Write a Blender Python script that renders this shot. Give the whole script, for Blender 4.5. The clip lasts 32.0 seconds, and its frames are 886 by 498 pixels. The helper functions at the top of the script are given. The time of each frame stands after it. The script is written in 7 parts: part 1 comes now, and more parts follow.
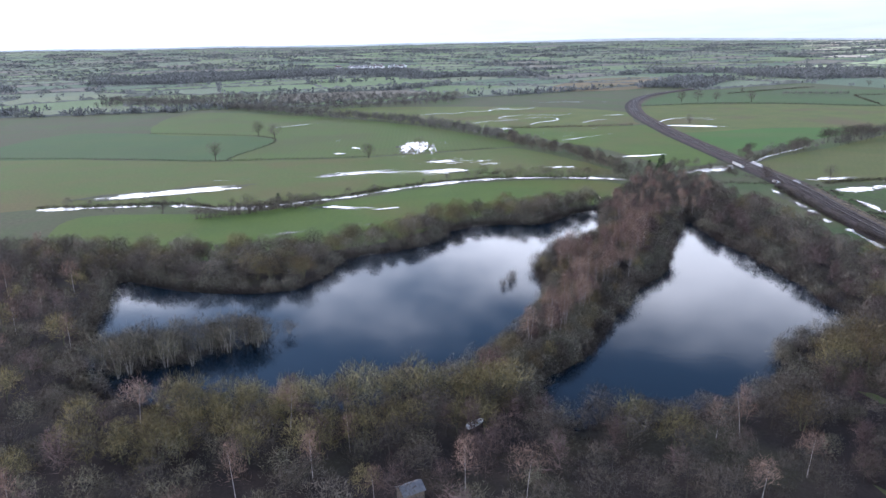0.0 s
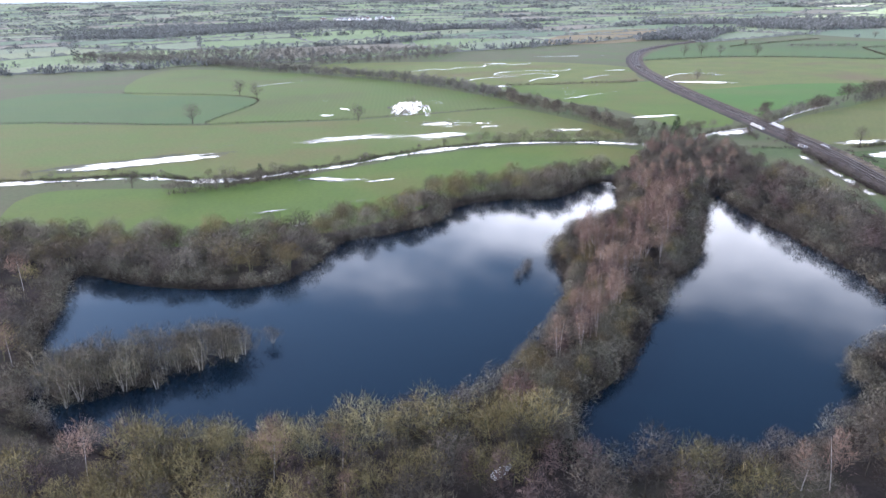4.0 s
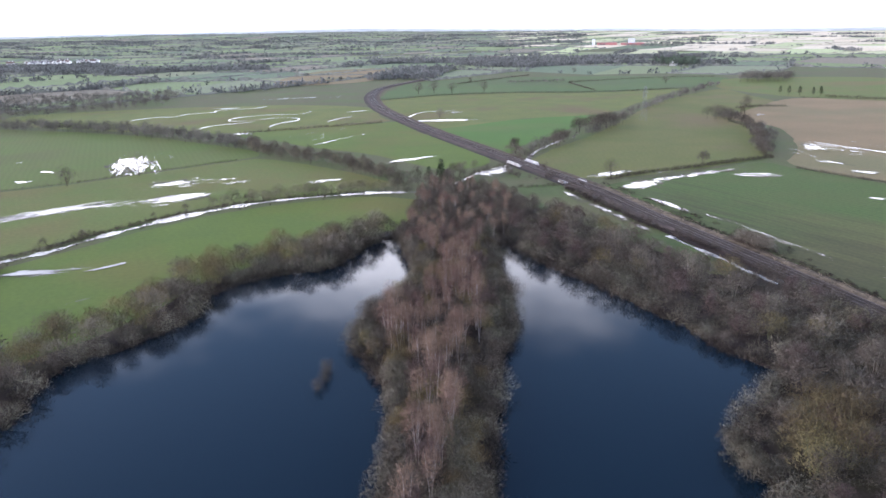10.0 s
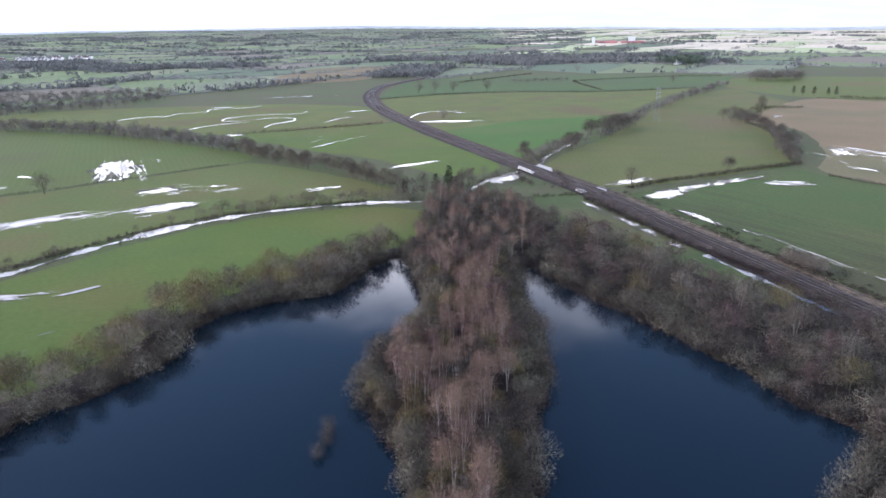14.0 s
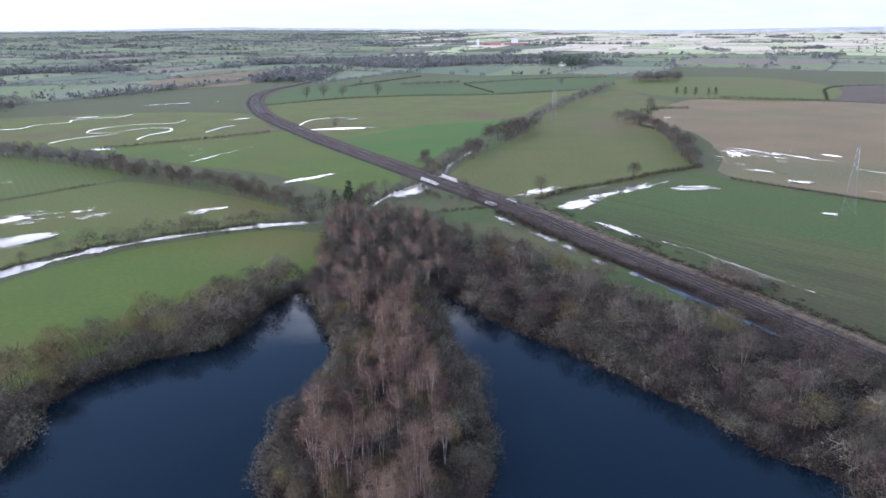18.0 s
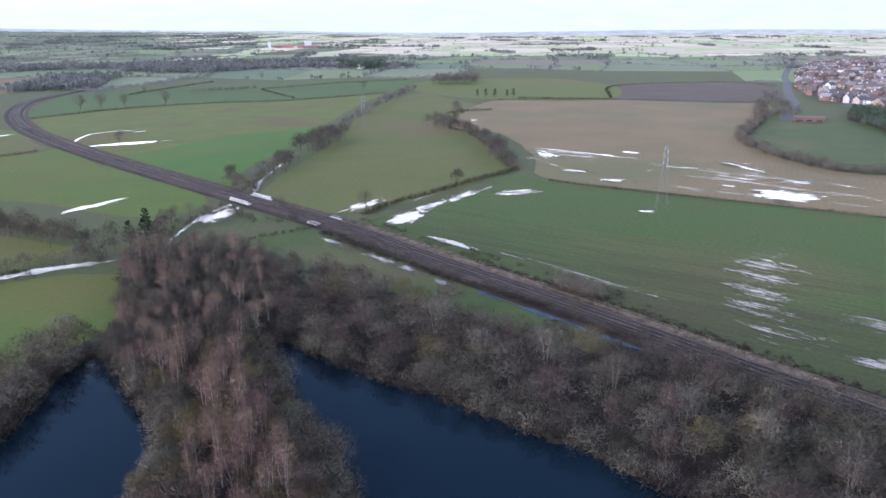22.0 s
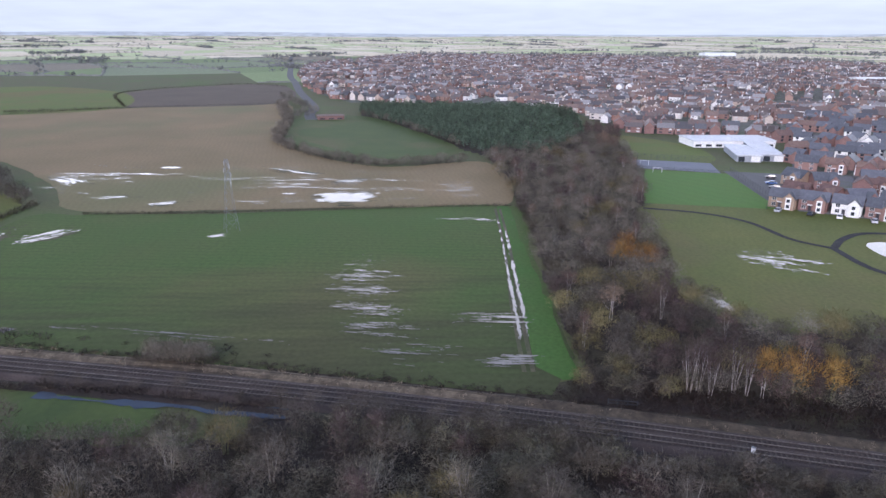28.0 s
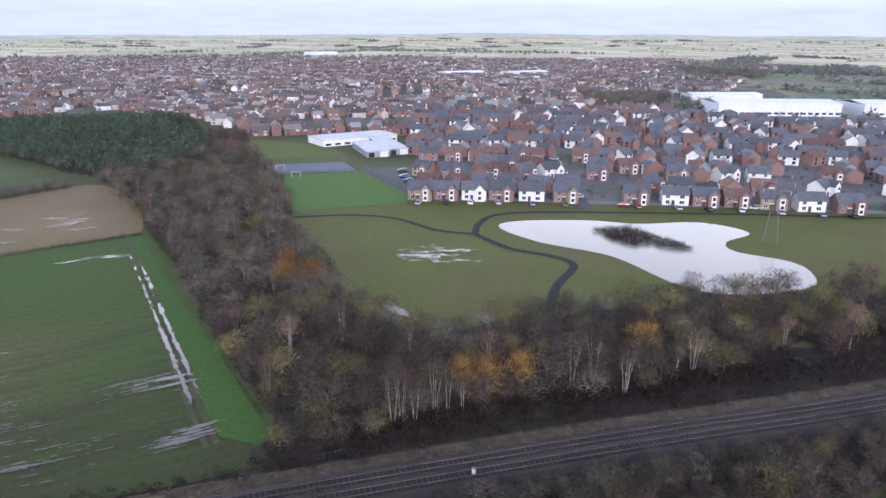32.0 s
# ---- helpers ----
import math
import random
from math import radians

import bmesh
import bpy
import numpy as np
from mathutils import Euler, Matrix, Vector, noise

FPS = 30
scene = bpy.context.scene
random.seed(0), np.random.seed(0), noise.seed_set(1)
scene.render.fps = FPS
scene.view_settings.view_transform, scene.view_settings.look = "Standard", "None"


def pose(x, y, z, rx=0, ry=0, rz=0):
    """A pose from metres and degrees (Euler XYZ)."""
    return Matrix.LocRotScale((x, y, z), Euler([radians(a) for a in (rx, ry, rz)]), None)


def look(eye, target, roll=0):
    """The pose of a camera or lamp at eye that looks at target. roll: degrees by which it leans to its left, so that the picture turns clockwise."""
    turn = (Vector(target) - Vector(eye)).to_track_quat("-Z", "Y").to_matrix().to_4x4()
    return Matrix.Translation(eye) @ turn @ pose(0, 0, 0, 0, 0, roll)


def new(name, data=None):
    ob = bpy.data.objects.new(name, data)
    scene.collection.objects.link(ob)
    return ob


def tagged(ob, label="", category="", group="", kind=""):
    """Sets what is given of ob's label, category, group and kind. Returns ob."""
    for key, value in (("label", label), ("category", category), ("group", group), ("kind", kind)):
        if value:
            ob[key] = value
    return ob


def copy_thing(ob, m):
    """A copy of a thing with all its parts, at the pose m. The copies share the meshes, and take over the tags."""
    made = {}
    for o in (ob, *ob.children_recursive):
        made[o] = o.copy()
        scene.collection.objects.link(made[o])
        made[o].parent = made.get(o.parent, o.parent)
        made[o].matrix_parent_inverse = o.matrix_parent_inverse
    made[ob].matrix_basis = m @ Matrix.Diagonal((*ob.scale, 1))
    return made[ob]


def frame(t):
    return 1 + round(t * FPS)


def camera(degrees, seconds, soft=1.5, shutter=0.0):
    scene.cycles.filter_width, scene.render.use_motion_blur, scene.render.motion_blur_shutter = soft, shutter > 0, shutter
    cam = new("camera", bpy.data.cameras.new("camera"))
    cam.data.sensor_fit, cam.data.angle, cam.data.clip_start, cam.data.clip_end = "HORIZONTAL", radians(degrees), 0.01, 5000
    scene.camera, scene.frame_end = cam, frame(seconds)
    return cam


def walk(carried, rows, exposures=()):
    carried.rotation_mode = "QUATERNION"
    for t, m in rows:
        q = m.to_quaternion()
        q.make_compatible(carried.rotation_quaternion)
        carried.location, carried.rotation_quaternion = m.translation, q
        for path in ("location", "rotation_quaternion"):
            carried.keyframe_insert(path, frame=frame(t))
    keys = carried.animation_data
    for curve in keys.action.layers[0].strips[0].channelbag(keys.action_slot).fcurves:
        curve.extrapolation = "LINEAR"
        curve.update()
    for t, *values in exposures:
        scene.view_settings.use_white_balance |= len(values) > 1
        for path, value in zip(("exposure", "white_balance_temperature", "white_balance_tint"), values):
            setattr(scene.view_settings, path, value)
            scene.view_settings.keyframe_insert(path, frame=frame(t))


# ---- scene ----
cam = camera(64.3, 32.0)
PATH = [
    (0, (3.306, -7.778, 59.487), (3.602, -5.882, 58.924), -1.1),
    (0.5, (3.233, -4.591, 59.493), (3.528, -2.699, 58.915), -1.2),
    (1, (3.208, -1.421, 59.518), (3.501, 0.466, 58.923), -1.2),
    (1.5, (3.241, 1.699, 59.553), (3.531, 3.577, 58.928), -1.2),
    (2, (3.285, 4.74, 59.585), (3.573, 6.603, 58.916), -1.2),
    (2.5, (3.351, 7.771, 59.605), (3.639, 9.628, 58.923), -1.3),
    (4.5, (3.73, 20.14, 59.602), (4.071, 21.988, 58.918), -1.3),
    (5, (3.867, 23.312, 59.584), (4.238, 25.154, 58.9), -1.3),
    (5.5, (4.019, 26.438, 59.545), (4.421, 28.274, 58.861), -1.3),
    (6, (4.217, 29.528, 59.501), (4.683, 31.349, 58.817), -1.2),
    (6.5, (4.411, 32.579, 59.439), (4.96, 34.376, 58.753), -1.2),
    (7, (4.585, 35.563, 59.364), (5.214, 37.333, 58.678), -1.2),
    (7.5, (4.792, 38.474, 59.277), (5.481, 40.221, 58.589), -1.2),
    (8, (5.039, 41.331, 59.211), (5.786, 43.054, 58.524), -1.2),
    (8.5, (5.323, 44.128, 59.141), (6.135, 45.83, 58.474), -1.2),
    (9, (5.683, 46.968, 59.043), (6.568, 48.643, 58.405), -1.1),
    (9.5, (6.111, 49.862, 58.938), (7.067, 51.51, 58.329), -1.0),
    (10, (6.572, 52.68, 58.819), (7.564, 54.311, 58.22), -1.1),
    (10.5, (7.175, 55.383, 58.697), (8.181, 57.003, 58.096), -1.1),
    (11, (7.939, 57.973, 58.605), (8.945, 59.593, 58.004), -1.0),
    (11.5, (8.902, 60.505, 58.53), (9.907, 62.126, 57.928), -1.0),
    (12, (9.924, 63.085, 58.466), (10.927, 64.707, 57.863), -1.0),
    (12.5, (11.015, 65.695, 58.387), (12.016, 67.318, 57.784), -1.0),
    (13, (12.121, 68.258, 58.327), (13.121, 69.881, 57.723), -1.0),
    (13.5, (13.185, 70.765, 58.292), (14.184, 72.389, 57.687), -0.9),
    (15.5, (17.264, 80.514, 58.374), (18.267, 82.135, 57.768), -0.9),
    (16, (18.352, 83.007, 58.425), (19.377, 84.614, 57.819), -0.8),
    (16.5, (19.437, 85.524, 58.462), (20.496, 87.109, 57.855), -0.8),
    (17, (20.476, 87.931, 58.516), (21.581, 89.485, 57.91), -0.7),
    (17.5, (21.452, 90.207, 58.58), (22.638, 91.699, 57.974), -0.7),
    (18, (22.424, 92.438, 58.622), (23.668, 93.883, 58.017), -0.7),
    (18.5, (23.413, 94.72, 58.662), (24.706, 96.121, 58.057), -0.5),
    (19, (24.498, 97.094, 58.699), (25.86, 98.428, 58.094), -0.5),
    (19.5, (25.652, 99.567, 58.732), (27.085, 100.825, 58.129), -0.5),
    (20, (26.824, 101.886, 58.766), (28.316, 103.074, 58.161), -0.5),
    (20.5, (27.969, 104.031, 58.797), (29.518, 105.143, 58.193), -0.5),
    (21, (29.141, 106.07, 58.804), (30.739, 107.111, 58.2), -0.4),
    (21.5, (30.457, 108.033, 58.81), (32.057, 109.07, 58.206), -0.4),
    (22, (31.914, 109.884, 58.799), (33.513, 110.923, 58.195), -0.4),
    (22.5, (33.534, 111.76, 58.787), (35.131, 112.8, 58.183), -0.4),
    (23, (35.267, 113.714, 58.77), (36.863, 114.756, 58.164), -0.4),
    (23.5, (36.996, 115.56, 58.724), (38.592, 116.602, 58.119), -0.4),
    (24, (38.692, 117.305, 58.631), (40.317, 118.302, 58.026), -0.4),
    (24.5, (40.353, 119.023, 58.522), (42.068, 119.856, 57.919), -0.2),
    (25, (42.053, 120.727, 58.438), (43.842, 121.388, 57.836), -0.2),
    (25.5, (43.906, 122.285, 58.377), (45.731, 122.838, 57.774), -0.2),
    (27.5, (52.755, 128.085, 58.352), (54.662, 128.04, 57.753), 0.3),
    (28, (54.87, 128.992, 58.32), (56.77, 128.813, 57.722), 0.5),
    (28.5, (57.058, 129.509, 58.273), (58.942, 129.195, 57.678), 0.5),
    (29, (59.359, 129.813, 58.212), (61.217, 129.373, 57.618), 0.6),
    (29.5, (61.677, 129.904, 58.146), (63.501, 129.336, 57.554), 0.6),
    (30, (63.892, 129.838, 58.086), (65.678, 129.16, 57.494), 0.6),
    (30.5, (66.141, 129.608, 58.057), (67.879, 128.816, 57.466), 0.5),
    (31, (68.488, 129.242, 58.062), (70.171, 128.337, 57.471), 0.5),
    (31.5, (70.889, 128.685, 58.075), (72.51, 127.674, 57.485), 0.4),
    (32, (73.454, 127.992, 58.107), (75.007, 126.879, 57.517), 0.4),
]
EXPOSURE = [(0, 1.07, 6090, 30), (1, 1.15, 6090, 30), (2, 1.48, 6140, 30), (2.5, 1.54, 6190, 30), (5, 1.69, 6340, 31), (9, 1.59, 6540, 32), (10, 1.3, 6440, 32), (12, 1.24, 6390, 32), (16, 1.16, 6180, 32.5), (25, 1.04, 6100, 32.5), (28, 0.82, 6240, 32), (30, 0.79, 6240, 32), (32, 0.84, 6290, 32)]
walk(cam, [(t, look(eye, target, roll)) for t, eye, target, roll in PATH], EXPOSURE)

# ---- world, sun, exposure ----
SUN_AZ, SUN_EL = radians(-60), radians(27)   # azimuth from +y, clockwise to +x
world = bpy.data.worlds.new("sky")
world.use_nodes = True
scene.world = world


def build_sky():
    nt = world.node_tree
    nt.nodes.clear()
    N, L = nt.nodes.new, nt.links.new
    out, bg = N("ShaderNodeOutputWorld"), N("ShaderNodeBackground")
    sky = N("ShaderNodeTexSky")
    sky.sky_type, sky.sun_disc = "NISHITA", False
    sky.sun_elevation, sky.sun_rotation = SUN_EL, SUN_AZ
    sky.air_density, sky.dust_density, sky.ozone_density = 1.2, 0.6, 1.3
    geo = N("ShaderNodeTexCoord")
    sep = N("ShaderNodeSeparateXYZ")
    L(geo.outputs["Generated"], sep.inputs[0])
    # clouds lie on a flat deck: the direction is divided by its height
    lift = N("ShaderNodeMath")
    lift.operation, lift.inputs[1].default_value = "ADD", 0.12
    L(sep.outputs[2], lift.inputs[0])
    top = N("ShaderNodeMath")
    top.operation, top.inputs[1].default_value = "MAXIMUM", 0.05
    L(lift.outputs[0], top.inputs[0])
    div = N("ShaderNodeVectorMath")
    div.operation = "DIVIDE"
    L(geo.outputs["Generated"], div.inputs[0])
    L(top.outputs[0], div.inputs[1])
    cl = N("ShaderNodeTexNoise")
    cl.inputs["Scale"].default_value, cl.inputs["Detail"].default_value, cl.inputs["Roughness"].default_value = 0.85, 6, 0.55
    L(div.outputs[0], cl.inputs["Vector"])
    # thicker towards the horizon, open overhead
    cover = N("ShaderNodeMapRange")
    cover.interpolation_type = "SMOOTHSTEP"
    cover.inputs["From Min"].default_value, cover.inputs["From Max"].default_value = 0.165, 0.475
    cover.inputs["To Min"].default_value, cover.inputs["To Max"].default_value = 0.34, -0.28
    L(sep.outputs[2], cover.inputs["Value"])
    # a bank of higher cloud stands over the town side
    bank = N("ShaderNodeVectorMath")
    bank.operation = "DOT_PRODUCT"
    bank.inputs[1].default_value = (0.91, -0.42, 0)
    L(geo.outputs["Generated"], bank.inputs[0])
    heap = N("ShaderNodeMapRange")
    heap.interpolation_type = "SMOOTHSTEP"
    heap.inputs["From Min"].default_value, heap.inputs["From Max"].default_value = 0.35, 0.95
    heap.inputs["To Min"].default_value, heap.inputs["To Max"].default_value = 0.0, 0.42
    L(bank.outputs["Value"], heap.inputs["Value"])
    # and a smaller one to the north-east
    bank2 = N("ShaderNodeVectorMath")
    bank2.operation = "DOT_PRODUCT"
    bank2.inputs[1].default_value = (0.71, 0.70, 0)
    L(geo.outputs["Generated"], bank2.inputs[0])
    heap2 = N("ShaderNodeMapRange")
    heap2.interpolation_type = "SMOOTHSTEP"
    heap2.inputs["From Min"].default_value, heap2.inputs["From Max"].default_value = 0.62, 0.93
    heap2.inputs["To Min"].default_value, heap2.inputs["To Max"].default_value = 0.0, 0.15
    L(bank2.outputs["Value"], heap2.inputs["Value"])
    banks = N("ShaderNodeMath")
    banks.operation = "MAXIMUM"
    L(heap.outputs[0], banks.inputs[0])
    L(heap2.outputs[0], banks.inputs[1])
    add0 = N("ShaderNodeMath")
    add0.operation = "ADD"
    L(cl.outputs["Fac"], add0.inputs[0])
    L(banks.outputs[0], add0.inputs[1])
    add = N("ShaderNodeMath")
    add.operation = "ADD"
    L(add0.outputs[0], add.inputs[0])
    L(cover.outputs[0], add.inputs[1])
    ramp = N("ShaderNodeMapRange")
    ramp.interpolation_type = "SMOOTHSTEP"
    ramp.inputs["From Min"].default_value, ramp.inputs["From Max"].default_value = 0.46, 0.80
    L(add.outputs[0], ramp.inputs["Value"])
    # cloud brightness: whiter round the sun, greyer away from it
    dot = N("ShaderNodeVectorMath")
    dot.operation = "DOT_PRODUCT"
    dot.inputs[1].default_value = (math.sin(SUN_AZ) * math.cos(SUN_EL), math.cos(SUN_AZ) * math.cos(SUN_EL), math.sin(SUN_EL))
    L(geo.outputs["Generated"], dot.inputs[0])
    glow = N("ShaderNodeMapRange")
    glow.interpolation_type = "SMOOTHSTEP"
    glow.inputs["From Min"].default_value, glow.inputs["From Max"].default_value = -0.2, 1.0
    glow.inputs["To Min"].default_value, glow.inputs["To Max"].default_value = CLOUD_DIM, CLOUD_LIT
    L(dot.outputs["Value"], glow.inputs["Value"])
    tex2 = N("ShaderNodeTexNoise")
    tex2.inputs["Scale"].default_value, tex2.inputs["Detail"].default_value = 2.2, 5
    L(div.outputs[0], tex2.inputs["Vector"])
    shade = N("ShaderNodeMapRange")
    shade.inputs["From Min"].default_value, shade.inputs["From Max"].default_value = 0.3, 0.7
    shade.inputs["To Min"].default_value, shade.inputs["To Max"].default_value = 0.95, 1.04
    L(tex2.outputs["Fac"], shade.inputs["Value"])
    mul = N("ShaderNodeMath")
    mul.operation = "MULTIPLY"
    L(glow.outputs[0], mul.inputs[0])
    L(shade.outputs[0], mul.inputs[1])
    # the haze low over the land is dimmer than the cloud above it
    low = N("ShaderNodeMapRange")
    low.interpolation_type = "SMOOTHSTEP"
    low.inputs["From Min"].default_value, low.inputs["From Max"].default_value = 0.02, 0.17
    low.inputs["To Min"].default_value, low.inputs["To Max"].default_value = 0.26, 1.0
    L(sep.outputs[2], low.inputs["Value"])
    mul0, mul = mul, N("ShaderNodeMath")
    mul.operation = "MULTIPLY"
    L(mul0.outputs[0], mul.inputs[0])
    L(low.outputs[0], mul.inputs[1])
    white = N("ShaderNodeVectorMath")
    white.operation = "SCALE"
    hue = N("ShaderNodeMix")
    hue.data_type = "RGBA"
    hue.inputs[6].default_value, hue.inputs[7].default_value = (0.78, 1.0, 1.06, 1), (0.865, 1.0, 1.02, 1)
    L(low.outputs[0], hue.inputs[0])
    L(hue.outputs[2], white.inputs[0])
    L(mul.outputs[0], white.inputs["Scale"])
    mix = N("ShaderNodeMix")
    mix.data_type = "RGBA"
    L(ramp.outputs[0], mix.inputs[0])
    scl = N("ShaderNodeVectorMath")
    scl.operation, scl.inputs[1].default_value = "MULTIPLY", SKY_GAIN
    L(sky.outputs[0], scl.inputs[0])
    L(scl.outputs[0], mix.inputs[6])
    L(white.outputs[0], mix.inputs[7])
    L(mix.outputs[2], bg.inputs["Color"])
    bg.inputs["Strength"].default_value = SKY_STRENGTH
    L(bg.outputs[0], out.inputs[0])


SKY_STRENGTH, SKY_GAIN, CLOUD_DIM, CLOUD_LIT = 0.1, (0.905, 1.10, 1.14), 19.0, 27.0
build_sky()
sun_data = bpy.data.lights.new("sun", "SUN")
sun_data.energy, sun_data.angle, sun_data.color = 1.0, radians(12), (1.0, 0.93, 0.84)
sun_dir = Vector((math.sin(SUN_AZ) * math.cos(SUN_EL), math.cos(SUN_AZ) * math.cos(SUN_EL), math.sin(SUN_EL)))
sun = new("sun", sun_data)
sun.matrix_world = look(sun_dir * 500, (0, 0, 0))

# ---- materials ----
def surface(name, a, b, size=8.0, fine=0.4, rough=0.85, bump=0.25, vary=0.0, island=0.0, metal=0.0, depth=0.05, rows=None, third=None, spec=0.3, grain=0.22):
    """A grained surface: colours a and b in patches of the given size (metres), fine grain, relief."""
    m = bpy.data.materials.new(name)
    m.use_nodes = True
    nt = m.node_tree
    N, L = nt.nodes.new, nt.links.new
    p = nt.nodes["Principled BSDF"]
    p.inputs["Roughness"].default_value, p.inputs["Metallic"].default_value = rough, metal
    p.inputs["Specular IOR Level"].default_value = spec
    co = N("ShaderNodeTexCoord")
    n1, n2 = N("ShaderNodeTexNoise"), N("ShaderNodeTexNoise")
    n1.inputs["Scale"].default_value, n1.inputs["Detail"].default_value = 1.0 / size, 5
    n2.inputs["Scale"].default_value, n2.inputs["Detail"].default_value = 1.0 / fine, 3
    L(co.outputs["Object"], n1.inputs["Vector"])
    L(co.outputs["Object"], n2.inputs["Vector"])
    r1 = N("ShaderNodeMapRange")
    r1.inputs["From Min"].default_value, r1.inputs["From Max"].default_value = 0.32, 0.68
    L(n1.outputs["Fac"], r1.inputs["Value"])
    mix = N("ShaderNodeMix")
    mix.data_type = "RGBA"
    mix.inputs[6].default_value, mix.inputs[7].default_value = (*a, 1), (*b, 1)
    L(r1.outputs[0], mix.inputs[0])
    col = mix.outputs[2]
    if third:
        n3 = N("ShaderNodeTexNoise")
        n3.inputs["Scale"].default_value, n3.inputs["Detail"].default_value = 0.28 / size, 6
        L(co.outputs["Object"], n3.inputs["Vector"])
        r3 = N("ShaderNodeMapRange")
        r3.inputs["From Min"].default_value, r3.inputs["From Max"].default_value = 0.5, 0.66
        L(n3.outputs["Fac"], r3.inputs["Value"])
        m3 = N("ShaderNodeMix")
        m3.data_type = "RGBA"
        m3.inputs[7].default_value = (*third, 1)
        L(r3.outputs[0], m3.inputs[0])
        L(col, m3.inputs[6])
        col = m3.outputs[2]
    hsv = N("ShaderNodeHueSaturation")
    L(col, hsv.inputs["Color"])
    val = N("ShaderNodeMapRange")
    val.inputs["From Min"].default_value, val.inputs["From Max"].default_value = 0.3, 0.7
    val.inputs["To Min"].default_value, val.inputs["To Max"].default_value = 1 - grain, 1 + grain
    L(n2.outputs["Fac"], val.inputs["Value"])
    v = val.outputs[0]
    if rows:
        # drilled crop rows and tramlines, turned by an angle
        turn = N("ShaderNodeMapping")
        turn.inputs["Rotation"].default_value = (0, 0, radians(rows[0]))
        L(co.outputs["Object"], turn.inputs["Vector"])
        wv = N("ShaderNodeTexWave")
        wv.inputs["Scale"].default_value, wv.inputs["Distortion"].default_value, wv.inputs["Detail"].default_value = 0.314 / rows[1], 4.0, 3
        L(turn.outputs[0], wv.inputs["Vector"])
        rw = N("ShaderNodeMapRange")
        rw.inputs["To Min"].default_value, rw.inputs["To Max"].default_value = 1 - rows[2] * 0.5, 1 + rows[2] * 0.5
        L(wv.outputs["Fac"], rw.inputs["Value"])
        mm = N("ShaderNodeMath")
        mm.operation = "MULTIPLY"
        L(v, mm.inputs[0])
        L(rw.outputs[0], mm.inputs[1])
        v = mm.outputs[0]
    if vary or island:
        rnd = N("ShaderNodeNewGeometry").outputs["Random Per Island"] if island else N("ShaderNodeObjectInfo").outputs["Random"]
        k = island or vary
        rr = N("ShaderNodeMapRange")
        rr.inputs["To Min"].default_value, rr.inputs["To Max"].default_value = 1 - k, 1 + k
        L(rnd, rr.inputs["Value"])
        m2 = N("ShaderNodeMath")
        m2.operation = "MULTIPLY"
        L(v, m2.inputs[0])
        L(rr.outputs[0], m2.inputs[1])
        v = m2.outputs[0]
        rh = N("ShaderNodeMapRange")
        rh.inputs["To Min"].default_value, rh.inputs["To Max"].default_value = 0.5 - k * 0.05, 0.5 + k * 0.05
        L(rnd, rh.inputs["Value"])
        L(rh.outputs[0], hsv.inputs["Hue"])
    L(v, hsv.inputs["Value"])
    L(hsv.outputs[0], p.inputs["Base Color"])
    if bump:
        bp = N("ShaderNodeBump")
        bp.inputs["Strength"].default_value, bp.inputs["Distance"].default_value = bump, depth
        L(n2.outputs["Fac"], bp.inputs["Height"])
        L(bp.outputs[0], p.inputs["Normal"])
    return m


def palette(name, colours, rough=0.8, fine=0.5, spec=0.3):
    """One of the colours for each separate piece, with grain."""
    m = surface(name, (0.5,) * 3, (0.5,) * 3, size=6, fine=fine, rough=rough, bump=0, spec=spec)
    nt = m.node_tree
    N, L = nt.nodes.new, nt.links.new
    ramp = N("ShaderNodeValToRGB")
    ramp.color_ramp.interpolation = "CONSTANT"
    el = ramp.color_ramp.elements
    while len(el) < len(colours):
        el.new(0.5)
    for i, c in enumerate(colours):
        el[i].position, el[i].color = i / len(colours), (*c, 1)
    L(N("ShaderNodeNewGeometry").outputs["Random Per Island"], ramp.inputs[0])
    hsv = next(n for n in nt.nodes if n.type == "HUE_SAT")
    L(ramp.outputs[0], hsv.inputs["Color"])
    return m


def water_mat(name, colour, rough, ripple, size, spec=0.5):
    m = bpy.data.materials.new(name)
    m.use_nodes = True
    nt = m.node_tree
    N, L = nt.nodes.new, nt.links.new
    p = nt.nodes["Principled BSDF"]
    p.inputs["Base Color"].default_value = (*colour, 1)
    p.inputs["Roughness"].default_value, p.inputs["IOR"].default_value = rough, 1.33
    p.inputs["Specular IOR Level"].default_value = spec
    co = N("ShaderNodeTexCoord")
    nz, patch = N("ShaderNodeTexNoise"), N("ShaderNodeTexNoise")
    nz.inputs["Scale"].default_value, nz.inputs["Detail"].default_value = 1 / size, 4
    patch.inputs["Scale"].default_value, patch.inputs["Detail"].default_value = 0.02, 3
    L(co.outputs["Object"], nz.inputs["Vector"])
    L(co.outputs["Object"], patch.inputs["Vector"])
    pr = N("ShaderNodeMapRange")
    pr.inputs["From Min"].default_value, pr.inputs["From Max"].default_value = 0.45, 0.65
    pr.inputs["To Min"].default_value, pr.inputs["To Max"].default_value = ripple * 0.25, ripple
    L(patch.outputs["Fac"], pr.inputs["Value"])
    bp = N("ShaderNodeBump")
    bp.inputs["Distance"].default_value = 0.1
    L(pr.outputs[0], bp.inputs["Strength"])
    L(nz.outputs["Fac"], bp.inputs["Height"])
    L(bp.outputs[0], p.inputs["Normal"])
    return m


